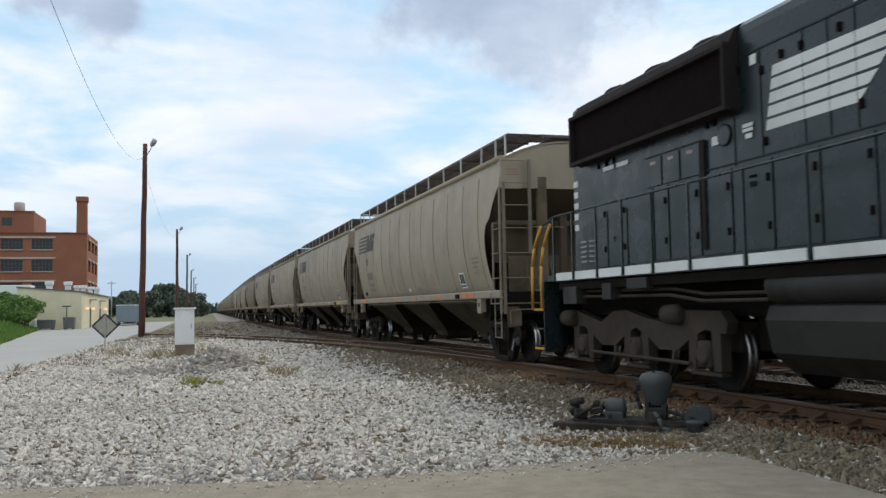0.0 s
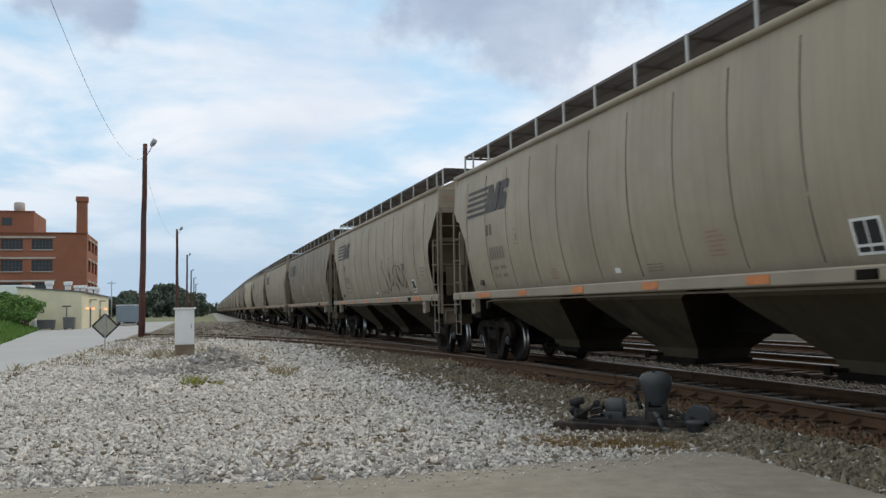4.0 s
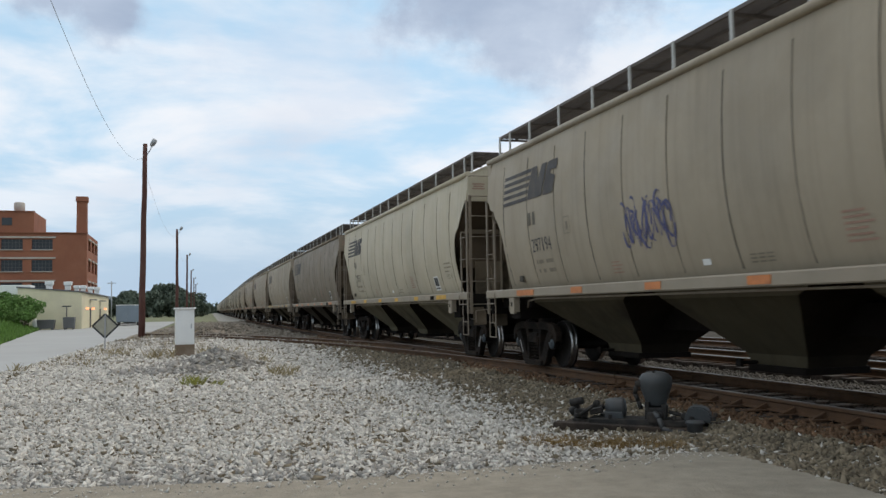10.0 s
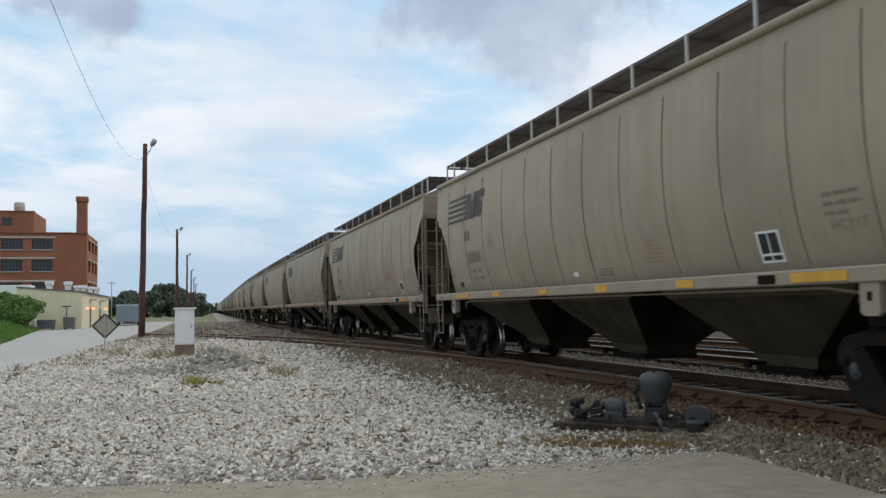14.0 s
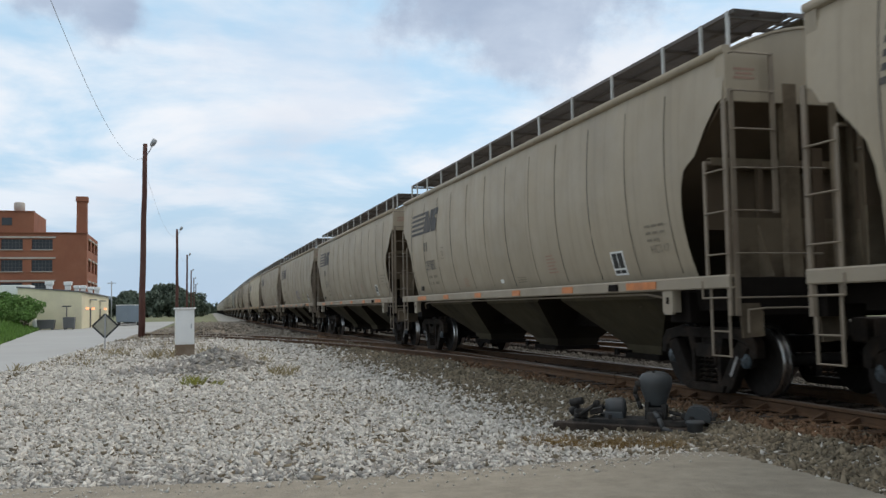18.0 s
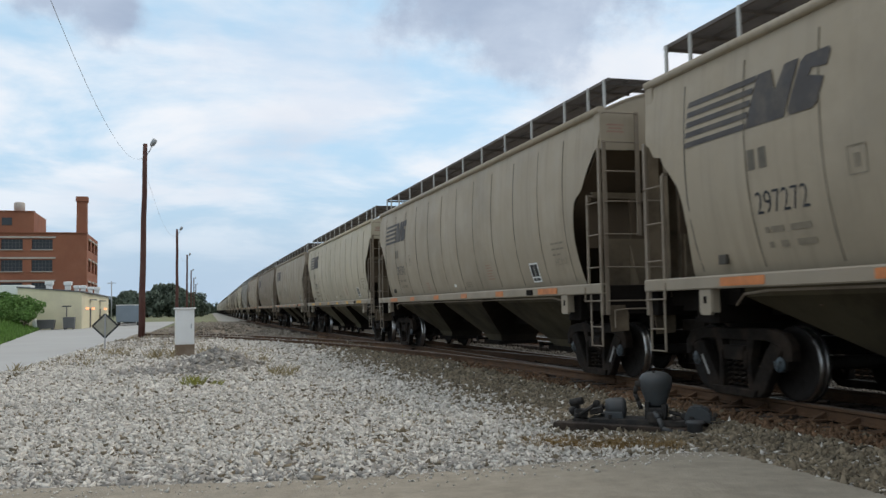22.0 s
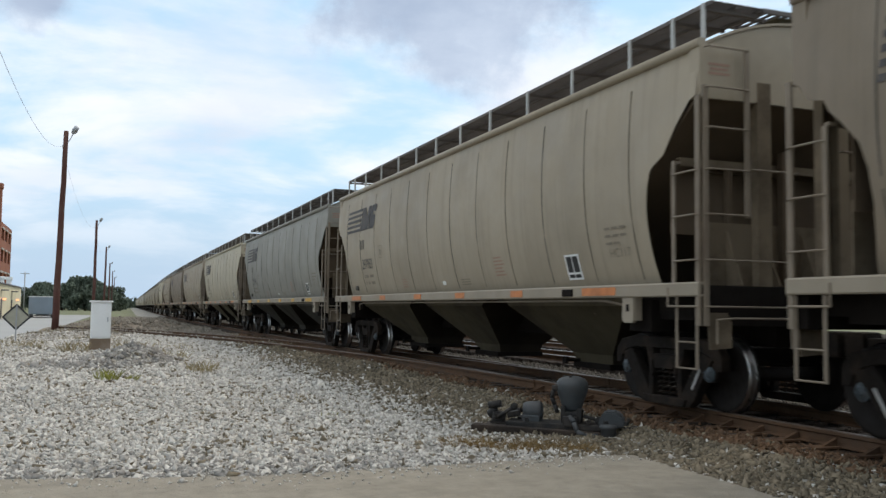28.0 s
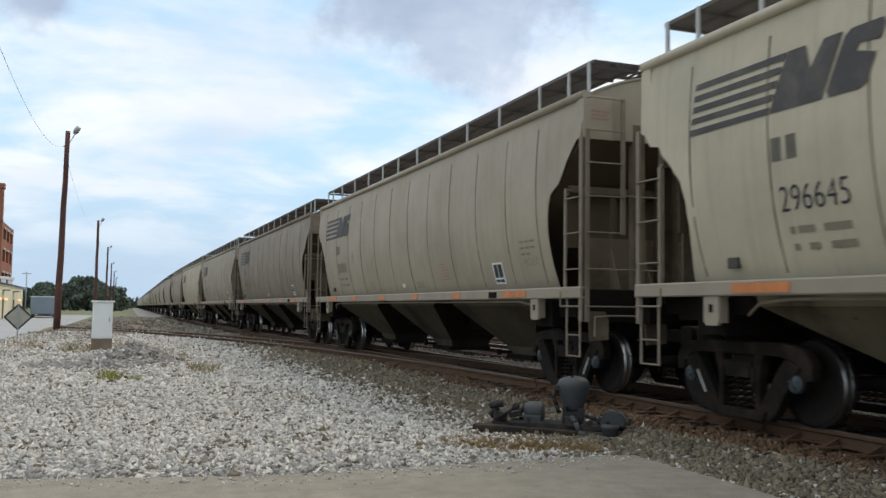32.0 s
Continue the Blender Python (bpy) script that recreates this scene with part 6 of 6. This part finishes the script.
    part("bulb", finish(flat_box((-9.26, y - 0.27, 2.0), (0.30, 0.06, 0.20)), "bulb", LAMP_GLOW), LAMP_GLOW, lp, "glowing warm lamp")
for y in (99.0, 110.0):
    part("door", finish(flat_box((-9.38, y, 1.0), (0.08, 0.95, 2.0)), "door", FRAME_DARK), FRAME_DARK, low)
    part("awning", finish(flat_box((-9.1, y, 2.9), (0.6, 1.6, 0.10)), "awning", ROOF_GREY), ROOF_GREY, low)
for x, y, s in ((-12.6, 93.5, 0.75), (-11.1, 95, 0.75), (-10.4, 96, 0.6), (-10.0, 98, 0.65), (-9.6, 101, 0.6), (-9.4, 106, 0.7)):
    v = thing("roof_vent", pose(x, y, 3.55 + (0.25 if x < -11 else 0.05)), "white roof ventilator on the shed", "vent", "roof ventilators")
    bm = B()
    add_box(bm, (0, 0, s * 0.35), (s * 0.7, s * 0.7, s * 0.7), bevel=0.04)
    part("duct", bm, WHITE, v)
    bm = B()
    add_box(bm, (0, 0, s * 0.85), (s, s, s * 0.5), bevel=0.06)
    part("cowl", bm, WHITE, v)

TRAILER_GREY = material("blue_grey_trailer", (0.22, 0.27, 0.32), 0.5, dark=0.85, scale=0.8, streak=0.2)
trl = thing("box_trailer", pose(-6.2, 107.5, -0.05), "blue-grey box trailer parked on the road", "trailer")
bm = B()
add_box(bm, (0, 4.0, 1.40), (2.55, 8.0, 1.95), bevel=0.04)
part("box", bm, TRAILER_GREY, trl)
bm = B()
add_box(bm, (0, 4.0, 2.37), (2.6, 8.04, 0.08))
part("roof_edge", bm, WHITE, trl)
bm = B()
add_box(bm, (0, 4.0, 0.36), (1.0, 7.4, 0.2))
add_box(bm, (0, 0.05, 0.28), (2.2, 0.08, 0.1))
part("chassis", bm, FRAME_DARK, trl)
for s in (-1, 1):
    for y in (1.0, 2.1):
        bm = B()
        add_lathe(bm, (s * 1.2, y, 0.44), (-s, 0, 0), [(0, 0.2), (0.02, 0.42), (0.22, 0.44), (0.26, 0.3)], 18)
        part("wheel", bm, SIGN_EDGE, trl)
    bm = B()
    add_box(bm, (s * 0.64, -0.012, 1.38), (1.2, 0.03, 1.8))
    part("rear_door", bm, TRAILER_GREY, trl)

vt = thing("white_van_trailer", pose(-16.9, 97.0, -0.05), "white trailer parked behind the hedge", "trailer")
bm = B()
add_box(bm, (0, 0, 2.9), (4.6, 2.6, 3.0), bevel=0.06)
part("box", bm, WHITE, vt)
bm = B()
add_box(bm, (0, 0, 0.9), (4.2, 2.3, 1.1))
part("chassis", bm, FRAME_DARK, vt)

for x, y, w, h in ((-12.3, 89.6, 1.5, 0.95), (-10.3, 89.4, 1.0, 1.15)):
    pk = thing("waste_skip", pose(x, y, -0.02), "grey steel skip before the shed wall", "skip", "skips by the shed")
    bm = B()
    add_rings(bm, [[(sx * w * k, sy * 0.55 * k, z) for sx, sy in ((-0.5, -1), (0.5, -1), (0.5, 1), (-0.5, 1))] for z, k in ((0.12, 0.9), (h, 1.0))], False)
    part("hopper", bm, ROOF_GREY, pk)
    for s in (-1, 1):
        part("skid", finish(flat_box((s * w * 0.36, 0, 0.06), (0.12, 1.0, 0.12)), "skid", FRAME_DARK), FRAME_DARK, pk)
gp = thing("gas_bottle", pose(-13.2, 89.3, -0.02), "white gas bottle before the shed wall", "bottle")
bm = B()
add_lathe(bm, (0, 0, 0), (0, 0, 1), [(0, 0.2), (0.05, 0.25), (0.8, 0.25), (0.95, 0.15), (1.05, 0.06), (1.06, 0.01)], 14)
part("shell", bm, WHITE, gp)
bp = thing("lamp_standard", pose(-12.3, 166, -0.05), "slim far lamp standard with a crossbar", "pole")
bm = B()
add_tube(bm, (0, 0, 0), (0, 0, 7.0), 0.09, 8)
add_box(bm, (0, 0, 6.7), (1.4, 0.1, 0.12))
part("shaft", bm, GREY_METAL, bp)
bp = thing("yard_post", pose(-10.6, 90, -0.05), "short post with a crossbar before the shed", "post")
bm = B()
add_tube(bm, (0, 0, 0), (0, 0, 2.2), 0.06, 8)
add_box(bm, (0, 0, 2.2), (0.8, 0.08, 0.12))
part("shaft", bm, FRAME_DARK, bp)


# ---- plants ----
def leaf_material(name, base):
    return material(name, base, 0.8, dark=0.55, scale=0.6, fine=5.0, islands=0.6, spec=0.2)


# far foliage is lifted paler: distance haze mixed into the leaf colour
LEAF = leaf_material("hazed_tree_foliage", (0.175, 0.215, 0.16))
HEDGE = leaf_material("shrub_foliage", (0.19, 0.33, 0.09))
GRASS = leaf_material("green_grass", (0.19, 0.33, 0.075))
DRY = leaf_material("dry_grass", (0.48, 0.39, 0.22))
MATTED = leaf_material("matted_brown_grass", (0.33, 0.215, 0.09))
WEED = leaf_material("yellow_green_weed", (0.40, 0.40, 0.10))
BARK = material("bark", (0.10, 0.075, 0.055), 0.95, scale=2.0)


def leaf_cloud(rng, blobs, count, size):
    """Small leaf quads scattered through uneven lobes."""
    vs, fs = [], []
    for _ in range(count):
        c, r = blobs[rng.randrange(len(blobs))]
        d = Vector((rng.gauss(0, 1), rng.gauss(0, 1), rng.gauss(0, 1))).normalized() * (rng.random() ** 0.4)
        p = Vector(c) + Vector((d.x * r[0], d.y * r[1], d.z * r[2]))
        q = Euler((rng.uniform(0, 6.28), rng.uniform(0, 6.28), 0)).to_matrix()
        s = size * rng.uniform(0.5, 1.3)
        i = len(vs)
        for u, w in ((-1, 0), (0, -0.6), (1, 0), (0, 0.6)):
            vs.append(tuple(p + q @ Vector((u * s, w * s, 0.15 * s * (u * u)))))
        fs.append((i, i + 1, i + 2, i + 3))
    return vs, fs


def tree_meshes(seed, h, spread):
    rng = random.Random(seed)
    bm = B()
    add_tube(bm, (0, 0, -0.2), (0.1, 0, h * 0.45), 0.28, 8, 0.18)
    blobs = []
    for i in range(7):
        a = rng.uniform(0, 6.28)
        e = Vector((math.cos(a) * spread * rng.uniform(0.2, 0.6), math.sin(a) * spread * rng.uniform(0.2, 0.6), h * rng.uniform(0.42, 0.85)))
        add_tube(bm, (0.1, 0, h * rng.uniform(0.25, 0.45)), e, 0.12, 6, 0.04)
        blobs.append((tuple(e), (spread * rng.uniform(0.25, 0.45), spread * rng.uniform(0.25, 0.45), h * rng.uniform(0.12, 0.24))))
    blobs.append(((0, 0, h * 0.45), (spread * 0.62, spread * 0.62, h * 0.40)))
    blobs.append(((0, 0, h * 0.2), (spread * 0.7, spread * 0.7, h * 0.2)))
    vs, fs = leaf_cloud(rng, blobs, 2600, 0.42)
    return finish(bm, "trunk", BARK), raw_mesh("crown", vs, fs, LEAF)


kinds = [tree_meshes(s, h, w) for s, h, w in ((1, 8.6, 5.0), (2, 7.2, 4.4), (3, 9.4, 5.2), (4, 6.4, 4.6))]
rng = random.Random(21)
spots = [(-24, 268, 0.75), (-20, 262, 0.8), (-16.5, 266, 0.85), (-13.5, 260, 1.0), (-10, 264, 1.02), (-7, 258, 1.0), (-4.2, 262, 1.05), (-1.5, 258, 1.05), (0.8, 256, 0.95), (2.8, 262, 0.9), (-30, 275, 0.8), (-36, 270, 0.8), (4.6, 270, 0.7),
         (-12, 280, 0.95), (-3, 285, 1.0), (-44, 280, 0.8), (-52, 275, 0.9)]
for i, (x, y, k) in enumerate(spots):
    tm, cm = kinds[i % 4]
    t = thing("tree", pose(x, y, -0.1, 0, 0, rng.uniform(0, 360)), "dark green leafy tree at the edge of the yard", "tree", "far tree line")
    t.scale = (k * 1.1, k * 1.1, k * 1.02)
    part("trunk", tm, BARK, t)
    part("crown", cm, LEAF, t)

# far woods that close the horizon
vs, fs = [], []
rng = random.Random(31)
for i in range(420):
    a = radians(rng.uniform(-180, 180))
    r = rng.uniform(420, 620)
    if -8 < math.degrees(a) < 0.5:
        r += 250
    bx, by = r * math.sin(a), r * math.cos(a)
    v2, f2 = leaf_cloud(rng, [((bx, by, 2.5), (9, 9, rng.uniform(2.5, 4.5)))], 60, 1.9)
    o = len(vs)
    vs += v2
    fs += [tuple(o + q for q in f) for f in f2]
tagged(new("far_woods", raw_mesh("far_woods", vs, fs, LEAF)), "low dark woods on the horizon", "woods", kind="stuff")

# grassy bank with shrubs by the road
vs, fs = [], []
nx, ny = 40, 44
for j in range(ny + 1):
    for i in range(nx + 1):
        y = 46 + 60 * j / ny
        x0 = -8.9 - (y - 50) * 0.10
        x = x0 - 30 * (i / nx) ** 1.4
        d = x0 - x
        h = 2.0 * (1 - math.exp(-(d / 3.4) ** 1.5)) + 0.25 * noise.noise(Vector((x * 0.3, y * 0.3, 5)))
        h *= max(0.0, min(1.0, (y - 46) / 6.0)) * max(0.0, min(1.0, (104 - y) / 12.0))
        vs.append((x, y, h - 0.04 if i else -0.08))
for j in range(ny):
    for i in range(nx):
        a = j * (nx + 1) + i
        fs.append((a, a + nx + 1, a + nx + 2, a + 1))
tagged(new("grass_bank", raw_mesh("grass_bank", vs, fs, GRASS_BANK := material("bank_turf", (0.11, 0.21, 0.045), 0.95, dark=0.6, scale=0.4, fine=6.0, bump=0.05, bump_scale=5), True)), "green grassy bank beside the road", "bank", kind="structure")
rng = random.Random(8)
bl_v, bl_f = [], []
for _ in range(9000):
    y = rng.uniform(46, 92)
    d = rng.random() ** 1.5 * 9
    x = -8.9 - (y - 50) * 0.10 - d
    z = 2.0 * (1 - math.exp(-(d / 3.4) ** 1.5)) * max(0.0, min(1.0, (y - 46) / 6.0)) * max(0.0, min(1.0, (104 - y) / 12.0)) - 0.06
    a, h = rng.uniform(0, 6.28), rng.uniform(0.18, 0.45)
    i = len(bl_v)
    w = 0.05
    bl_v += [(x - w * math.cos(a), y - w * math.sin(a), z), (x + w * math.cos(a), y + w * math.sin(a), z), (x + rng.uniform(-0.1, 0.1), y + rng.uniform(-0.1, 0.1), z + h)]
    bl_f.append((i, i + 1, i + 2))
tagged(new("bank_grass", raw_mesh("bank_grass", bl_v, bl_f, GRASS)), "long green grass on the bank", "grass", kind="stuff")
for i, (x, y, s, h) in enumerate(((-13.6, 88, 1.6, 2.0), (-14.6, 87, 2.0, 2.6), (-15.9, 86, 2.2, 3.0), (-17.2, 85, 2.2, 3.1), (-13.3, 84, 1.2, 1.5), (-15.2, 80, 1.9, 2.2), (-18.4, 82, 2.4, 3.0), (-14.2, 76, 1.4, 1.6))):
    rng = random.Random(40 + i)
    bl = [((rng.uniform(-0.5, 0.5) * s, rng.uniform(-0.5, 0.5) * s, h * rng.uniform(0.3, 0.65)), (s * rng.uniform(0.4, 0.7), s * rng.uniform(0.4, 0.7), h * rng.uniform(0.25, 0.4))) for _ in range(6)]
    v2, f2 = leaf_cloud(rng, bl, 2200, 0.14)
    b = thing("shrub", pose(x, y, 0.9), "dense green shrub on the grassy bank", "shrub", "shrubs on the bank")
    part("foliage", raw_mesh("foliage", v2, f2, HEDGE), HEDGE, b)
    bm = B()
    for q in range(3):
        add_tube(bm, (0, 0, -0.6), (rng.uniform(-0.5, 0.5), rng.uniform(-0.5, 0.5), h * 0.6), 0.06, 5, 0.02)
    part("stem", bm, BARK, b)


def blades(rng, n, rx, ry, h0, h1, w, lean=0.4):
    vs, fs = [], []
    for _ in range(n):
        a, r = rng.uniform(0, 6.28), math.sqrt(rng.random())
        x, y = rx * r * math.cos(a), ry * r * math.sin(a)
        h, t = rng.uniform(h0, h1), rng.uniform(0, 6.28)
        ox, oy = rng.gauss(0, lean) * h, rng.gauss(0, lean) * h
        i = len(vs)
        vs += [(x - w * math.cos(t), y - w * math.sin(t), 0), (x + w * math.cos(t), y + w * math.sin(t), 0), (x + ox * 0.5 + w * 0.7 * math.cos(t), y + oy * 0.5 + w * 0.7 * math.sin(t), h * 0.65), (x + ox, y + oy, h)]
        fs += [(i, i + 1, i + 2), (i, i + 2, i + 3)]
    return vs, fs


rng = random.Random(77)
for x, y, n, rr, h, mt, lab in ((0.17, 18.8, 140, 0.24, 0.26, WEED, "yellow-green weed clump in the gravel"), (0.62, 18.6, 40, 0.16, 0.16, WEED, "small weed clump in the gravel"), (2.14, 20.2, 120, 0.35, 0.30, DRY, "dry weed clump in the gravel"), (2.0, 25.6, 60, 0.40, 0.36, DRY, "dry weed clump in the gravel"), (-0.7, 29.6, 120, 0.5, 0.40, DRY, "dry weed clump by the signal case"), (0.9, 29.4, 120, 0.5, 0.42, DRY, "dry weed clump by the signal case"), (-2.2, 33, 90, 0.5, 0.3, DRY, "dry weed clump in the gravel"), (-4.0, 24.5, 40, 0.2, 0.3, DRY, "dry weed clump at the road edge"), (2.6, 14.0, 110, 0.6, 0.10, DRY, "low dry weeds in the gravel"), (2.9, 11.6, 30, 0.25, 0.08, WEED, "small weed clump in the gravel")):
    v2, f2 = blades(rng, n, rr, rr, h * 0.4, h, 0.0055)
    w = thing("weed_clump", pose(x, y, bed_height(x, y) - 0.01), lab, "weed", "weeds in the gravel")
    tagged(part("blade_tuft", raw_mesh("blade_tuft", v2, f2, mt), mt, w), kind="stuff")
v2, f2 = [], []
for _ in range(6000):
    u = rng.random()
    x = 3.65 + 1.25 * u + rng.gauss(0, 0.14)
    y = 8.98 - 0.55 * u + rng.gauss(0, 0.20)
    a, h, w = rng.uniform(0, 6.28), rng.uniform(0.02, 0.075), 0.005
    i = len(v2)
    z = bed_height(x, y)
    v2 += [(x - w * math.cos(a), y - w * math.sin(a), z), (x + w * math.cos(a), y + w * math.sin(a), z), (x + rng.gauss(0, 0.06), y + rng.gauss(0, 0.06), z + h)]
    f2.append((i, i + 1, i + 2))
tagged(new("dry_grass", raw_mesh("dry_grass", v2, f2, MATTED)), "matted dry grass in front of the switch machine", "grass", kind="stuff")
v2, f2 = [], []
for _ in range(5000):
    y = rng.uniform(26, 60)
    x = rng.uniform(left_edge(y) + 0.3, 3.0 if y < 34 else 0.8)
    if noise.noise(Vector((x * 0.5, y * 0.35, 9))) < 0.05:
        continue
    a, h, w = rng.uniform(0, 6.28), rng.uniform(0.05, 0.22), 0.012
    i = len(v2)
    z = bed_height(x, y)
    v2 += [(x - w * math.cos(a), y - w * math.sin(a), z), (x + w * math.cos(a), y + w * math.sin(a), z), (x + rng.gauss(0, 0.06), y + rng.gauss(0, 0.06), z + h)]
    f2.append((i, i + 1, i + 2))
tagged(new("straggling_weeds", raw_mesh("straggling_weeds", v2, f2, DRY)), "thin dry weeds over the dirt by the pole", "weeds", kind="stuff")


# ---- loose stones ----
def apron_edge(x):
    pts = edge[:7]
    for (a, p), (b, q) in zip(pts, pts[1:]):
        if x <= b:
            return p + (q - p) * (x - a) / (b - a)
    return -99.0


OCTA = np.array([(1, 0, 0), (-1, 0, 0), (0, 1, 0), (0, -1, 0), (0, 0, 1), (0, 0, -1)], float)
OCT_F = np.array([(0, 2, 4), (2, 1, 4), (1, 3, 4), (3, 0, 4), (2, 0, 5), (1, 2, 5), (3, 1, 5), (0, 3, 5)])


def stones(name, places, mat, label, seed):
    """Angular chips, one closed solid each, joined as loose stuff."""
    r = np.random.RandomState(seed)
    p = np.array(places)
    n = len(p)
    v = OCTA[None] * (0.55 + 0.9 * r.rand(n, 6, 1)) + 0.30 * r.randn(n, 6, 3)
    v = v * p[:, None, 3:4] * (0.5 + 0.8 * r.rand(n, 1, 3)) * np.array((1, 1, 0.62))
    a = r.rand(n) * 6.283
    b = r.rand(n) * 6.283
    ca, sa, cb, sb = np.cos(a), np.sin(a), np.cos(b), np.sin(b)
    x = v[..., 0] * ca[:, None] - v[..., 1] * sa[:, None]
    y = v[..., 0] * sa[:, None] + v[..., 1] * ca[:, None]
    z = v[..., 2]
    y, z = y * cb[:, None] - z * sb[:, None], y * sb[:, None] + z * cb[:, None]
    v = np.stack([x, y, z], -1) + p[:, None, :3]
    f = (OCT_F[None] + 6 * np.arange(n)[:, None, None]).reshape(-1, 3)
    me = bpy.data.meshes.new(name)
    me.vertices.add(n * 6)
    me.vertices.foreach_set("co", v.reshape(-1))
    me.loops.add(len(f) * 3)
    me.loops.foreach_set("vertex_index", f.reshape(-1))
    me.polygons.add(len(f))
    me.polygons.foreach_set("loop_start", np.arange(0, len(f) * 3, 3))
    me.update(calc_edges=True)
    me.materials.append(mat)
    return tagged(new(name, me), label, "stones", kind="stuff")


rng = random.Random(99)
pale, dull, grey_heap, rust = [], [], [], []
while len(rust) + len(pale) + len(dull) + len(grey_heap) < 105000:
    y = 5.0 * (46 / 5.0) ** (rng.random() ** 0.9)
    lo = max(left_edge(y), -0.17 * y - 0.6)
    x = rng.uniform(lo, 6.75)
    if x < 5.06 and y < apron_edge(x) + 0.03 * math.sin(x * 9) + 0.02:
        continue
    if y < 5.4 and x < 5.05:
        continue
    r = rng.uniform(0.016, 0.044) * (1.0 if y < 16 else 1.3 if y < 28 else 1.7)
    near = max(0.0, min(1.0, (x - 3.8) / 1.4))
    heap = any((x - px) ** 2 + (y - py) ** 2 < (pr * 1.2) ** 2 for px, py, pr, _ in HEAPS[:2])
    q = (x, y, bed_height(x, y) + r * 0.25, r * (1.5 if heap else 1.0))
    if track_bed(x, y) and rng.random() < (0.85 if x > 6.2 else 0.5):
        rust.append(q)
        continue
    if bare_dirt(x, y) and rng.random() < 0.6:
        continue
    near = max(near, 0.3 * max(0.0, noise.noise(Vector((x * 0.7, y * 0.9, 4)))))
    rim = y - apron_edge(x) if x < 5.0 else 9.0
    if rim < 1.6 and rng.random() < 0.55 * (1 - rim / 1.6) * max(0.0, min(1.0, (4.2 - x) / 2.5)):
        grey_heap.append(q)
        continue
    (grey_heap if heap and rng.random() < 0.8 else dull if rng.random() < 0.08 + 0.90 * near else pale).append(q)
rust += [q for q in dull if q[0] > 6.2 and q[1] < 16 and rng.random() < (q[0] - 6.15) * 1.6]
dull = [q for q in dull if q[0] <= 6.2 or q[1] > 16 or rng.random() < 0.5]
stones("heap_stones", grey_heap, HEAP_STONE, "low heap of grey stones in the yard", 4)
beyond, oily = [], []
stones("limestone_stones", pale, STONE, "pale crushed limestone chips over the yard", 1)
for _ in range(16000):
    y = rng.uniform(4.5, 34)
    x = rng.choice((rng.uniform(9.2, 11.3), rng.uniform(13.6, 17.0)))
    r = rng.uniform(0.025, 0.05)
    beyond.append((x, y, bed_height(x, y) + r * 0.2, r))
for _ in range(9000):
    y = 4.0 + 40 * rng.random() ** 1.5
    x = rng.uniform(6.2, 9.6)
    r = rng.uniform(0.02, 0.042)
    # stones between the rails get the colour blackened for the train's shade
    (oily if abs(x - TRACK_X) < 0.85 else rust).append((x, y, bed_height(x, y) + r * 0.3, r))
stones("oily_stones", oily, SHADED_OIL_STONE, "oily ballast between the rails, darkened for the train's shade", 8)
stones("far_ballast_stones", beyond, SHADE_STONE, "ballast stones beyond the train, darkened for shade", 7)
spill = []
for _ in range(450):
    x = rng.uniform(-1.6, 5.0)
    e = apron_edge(x)
    y = e - abs(rng.gauss(0, 0.28))
    r = rng.uniform(0.006, 0.02)
    spill.append((x, y, 0.032 + r * 0.3, r))
stones("spilled_chips", spill, STONE, "small chips spilled on the edge of the apron", 6)
rubble = []
for _ in range(9000):
    y = 44 + 70 * rng.random() ** 1.6
    x = rng.uniform(left_edge(y) + 0.5, 6.2 + track_x(y))
    r = rng.uniform(0.04, 0.11) * (0.8 + y / 140)
    rubble.append((x, y, bed_height(x, y) + r * 0.2, r))
stones("rubble_stones", rubble, RUBBLE, "grey rubble strewn between the siding and the main line", 5)
stones("rusty_stones", rust, RUST_STONE, "rust-stained ballast between the ties", 3)
stones("ballast_stones", dull, BALLAST_STONE, "grey track ballast stones along the rails", 2)


# ---- movement ----
def roll_rows(place, radius):
    """Turning wheels: a pose for each thirtieth of a second."""
    return [(i / 30, Matrix.Translation(place) @ Matrix.Rotation((run(i / 30) - run(0)) / radius, 4, "X")) for i in range(0, 961)]


def same_turning(lead, others):
    """Wheels at the same place on their trucks turn alike and share the keys."""
    for o in others:
        o.rotation_mode = "QUATERNION"
        data = o.animation_data_create()
        data.action = lead.animation_data.action
        data.action_slot = lead.animation_data.action_slot


def motions():
    """Key the whole train: every car along the line, every wheelset about its axle."""
    for k, car in CARS.items():
        walk(car, [(t, car_pose(k, t)) for t in range(0, 33)])
    walk(LOCO, [(t, loco_pose(t)) for t in range(0, 33)])
    sets = {-1: [], 1: []}
    for car in CARS.values():
        for o in car.children_recursive:
            if o.name.startswith("wheelset"):
                sets[1 if o.location.y > 0 else -1].append(o)
    for s, group in sets.items():
        walk(group[0], roll_rows((0, s * 0.889, 0.457), 0.457))
        same_turning(group[0], group[1:])
    for w in LOCO_WHEELS:
        walk(w, roll_rows(tuple(w.location), 0.508))


motions()
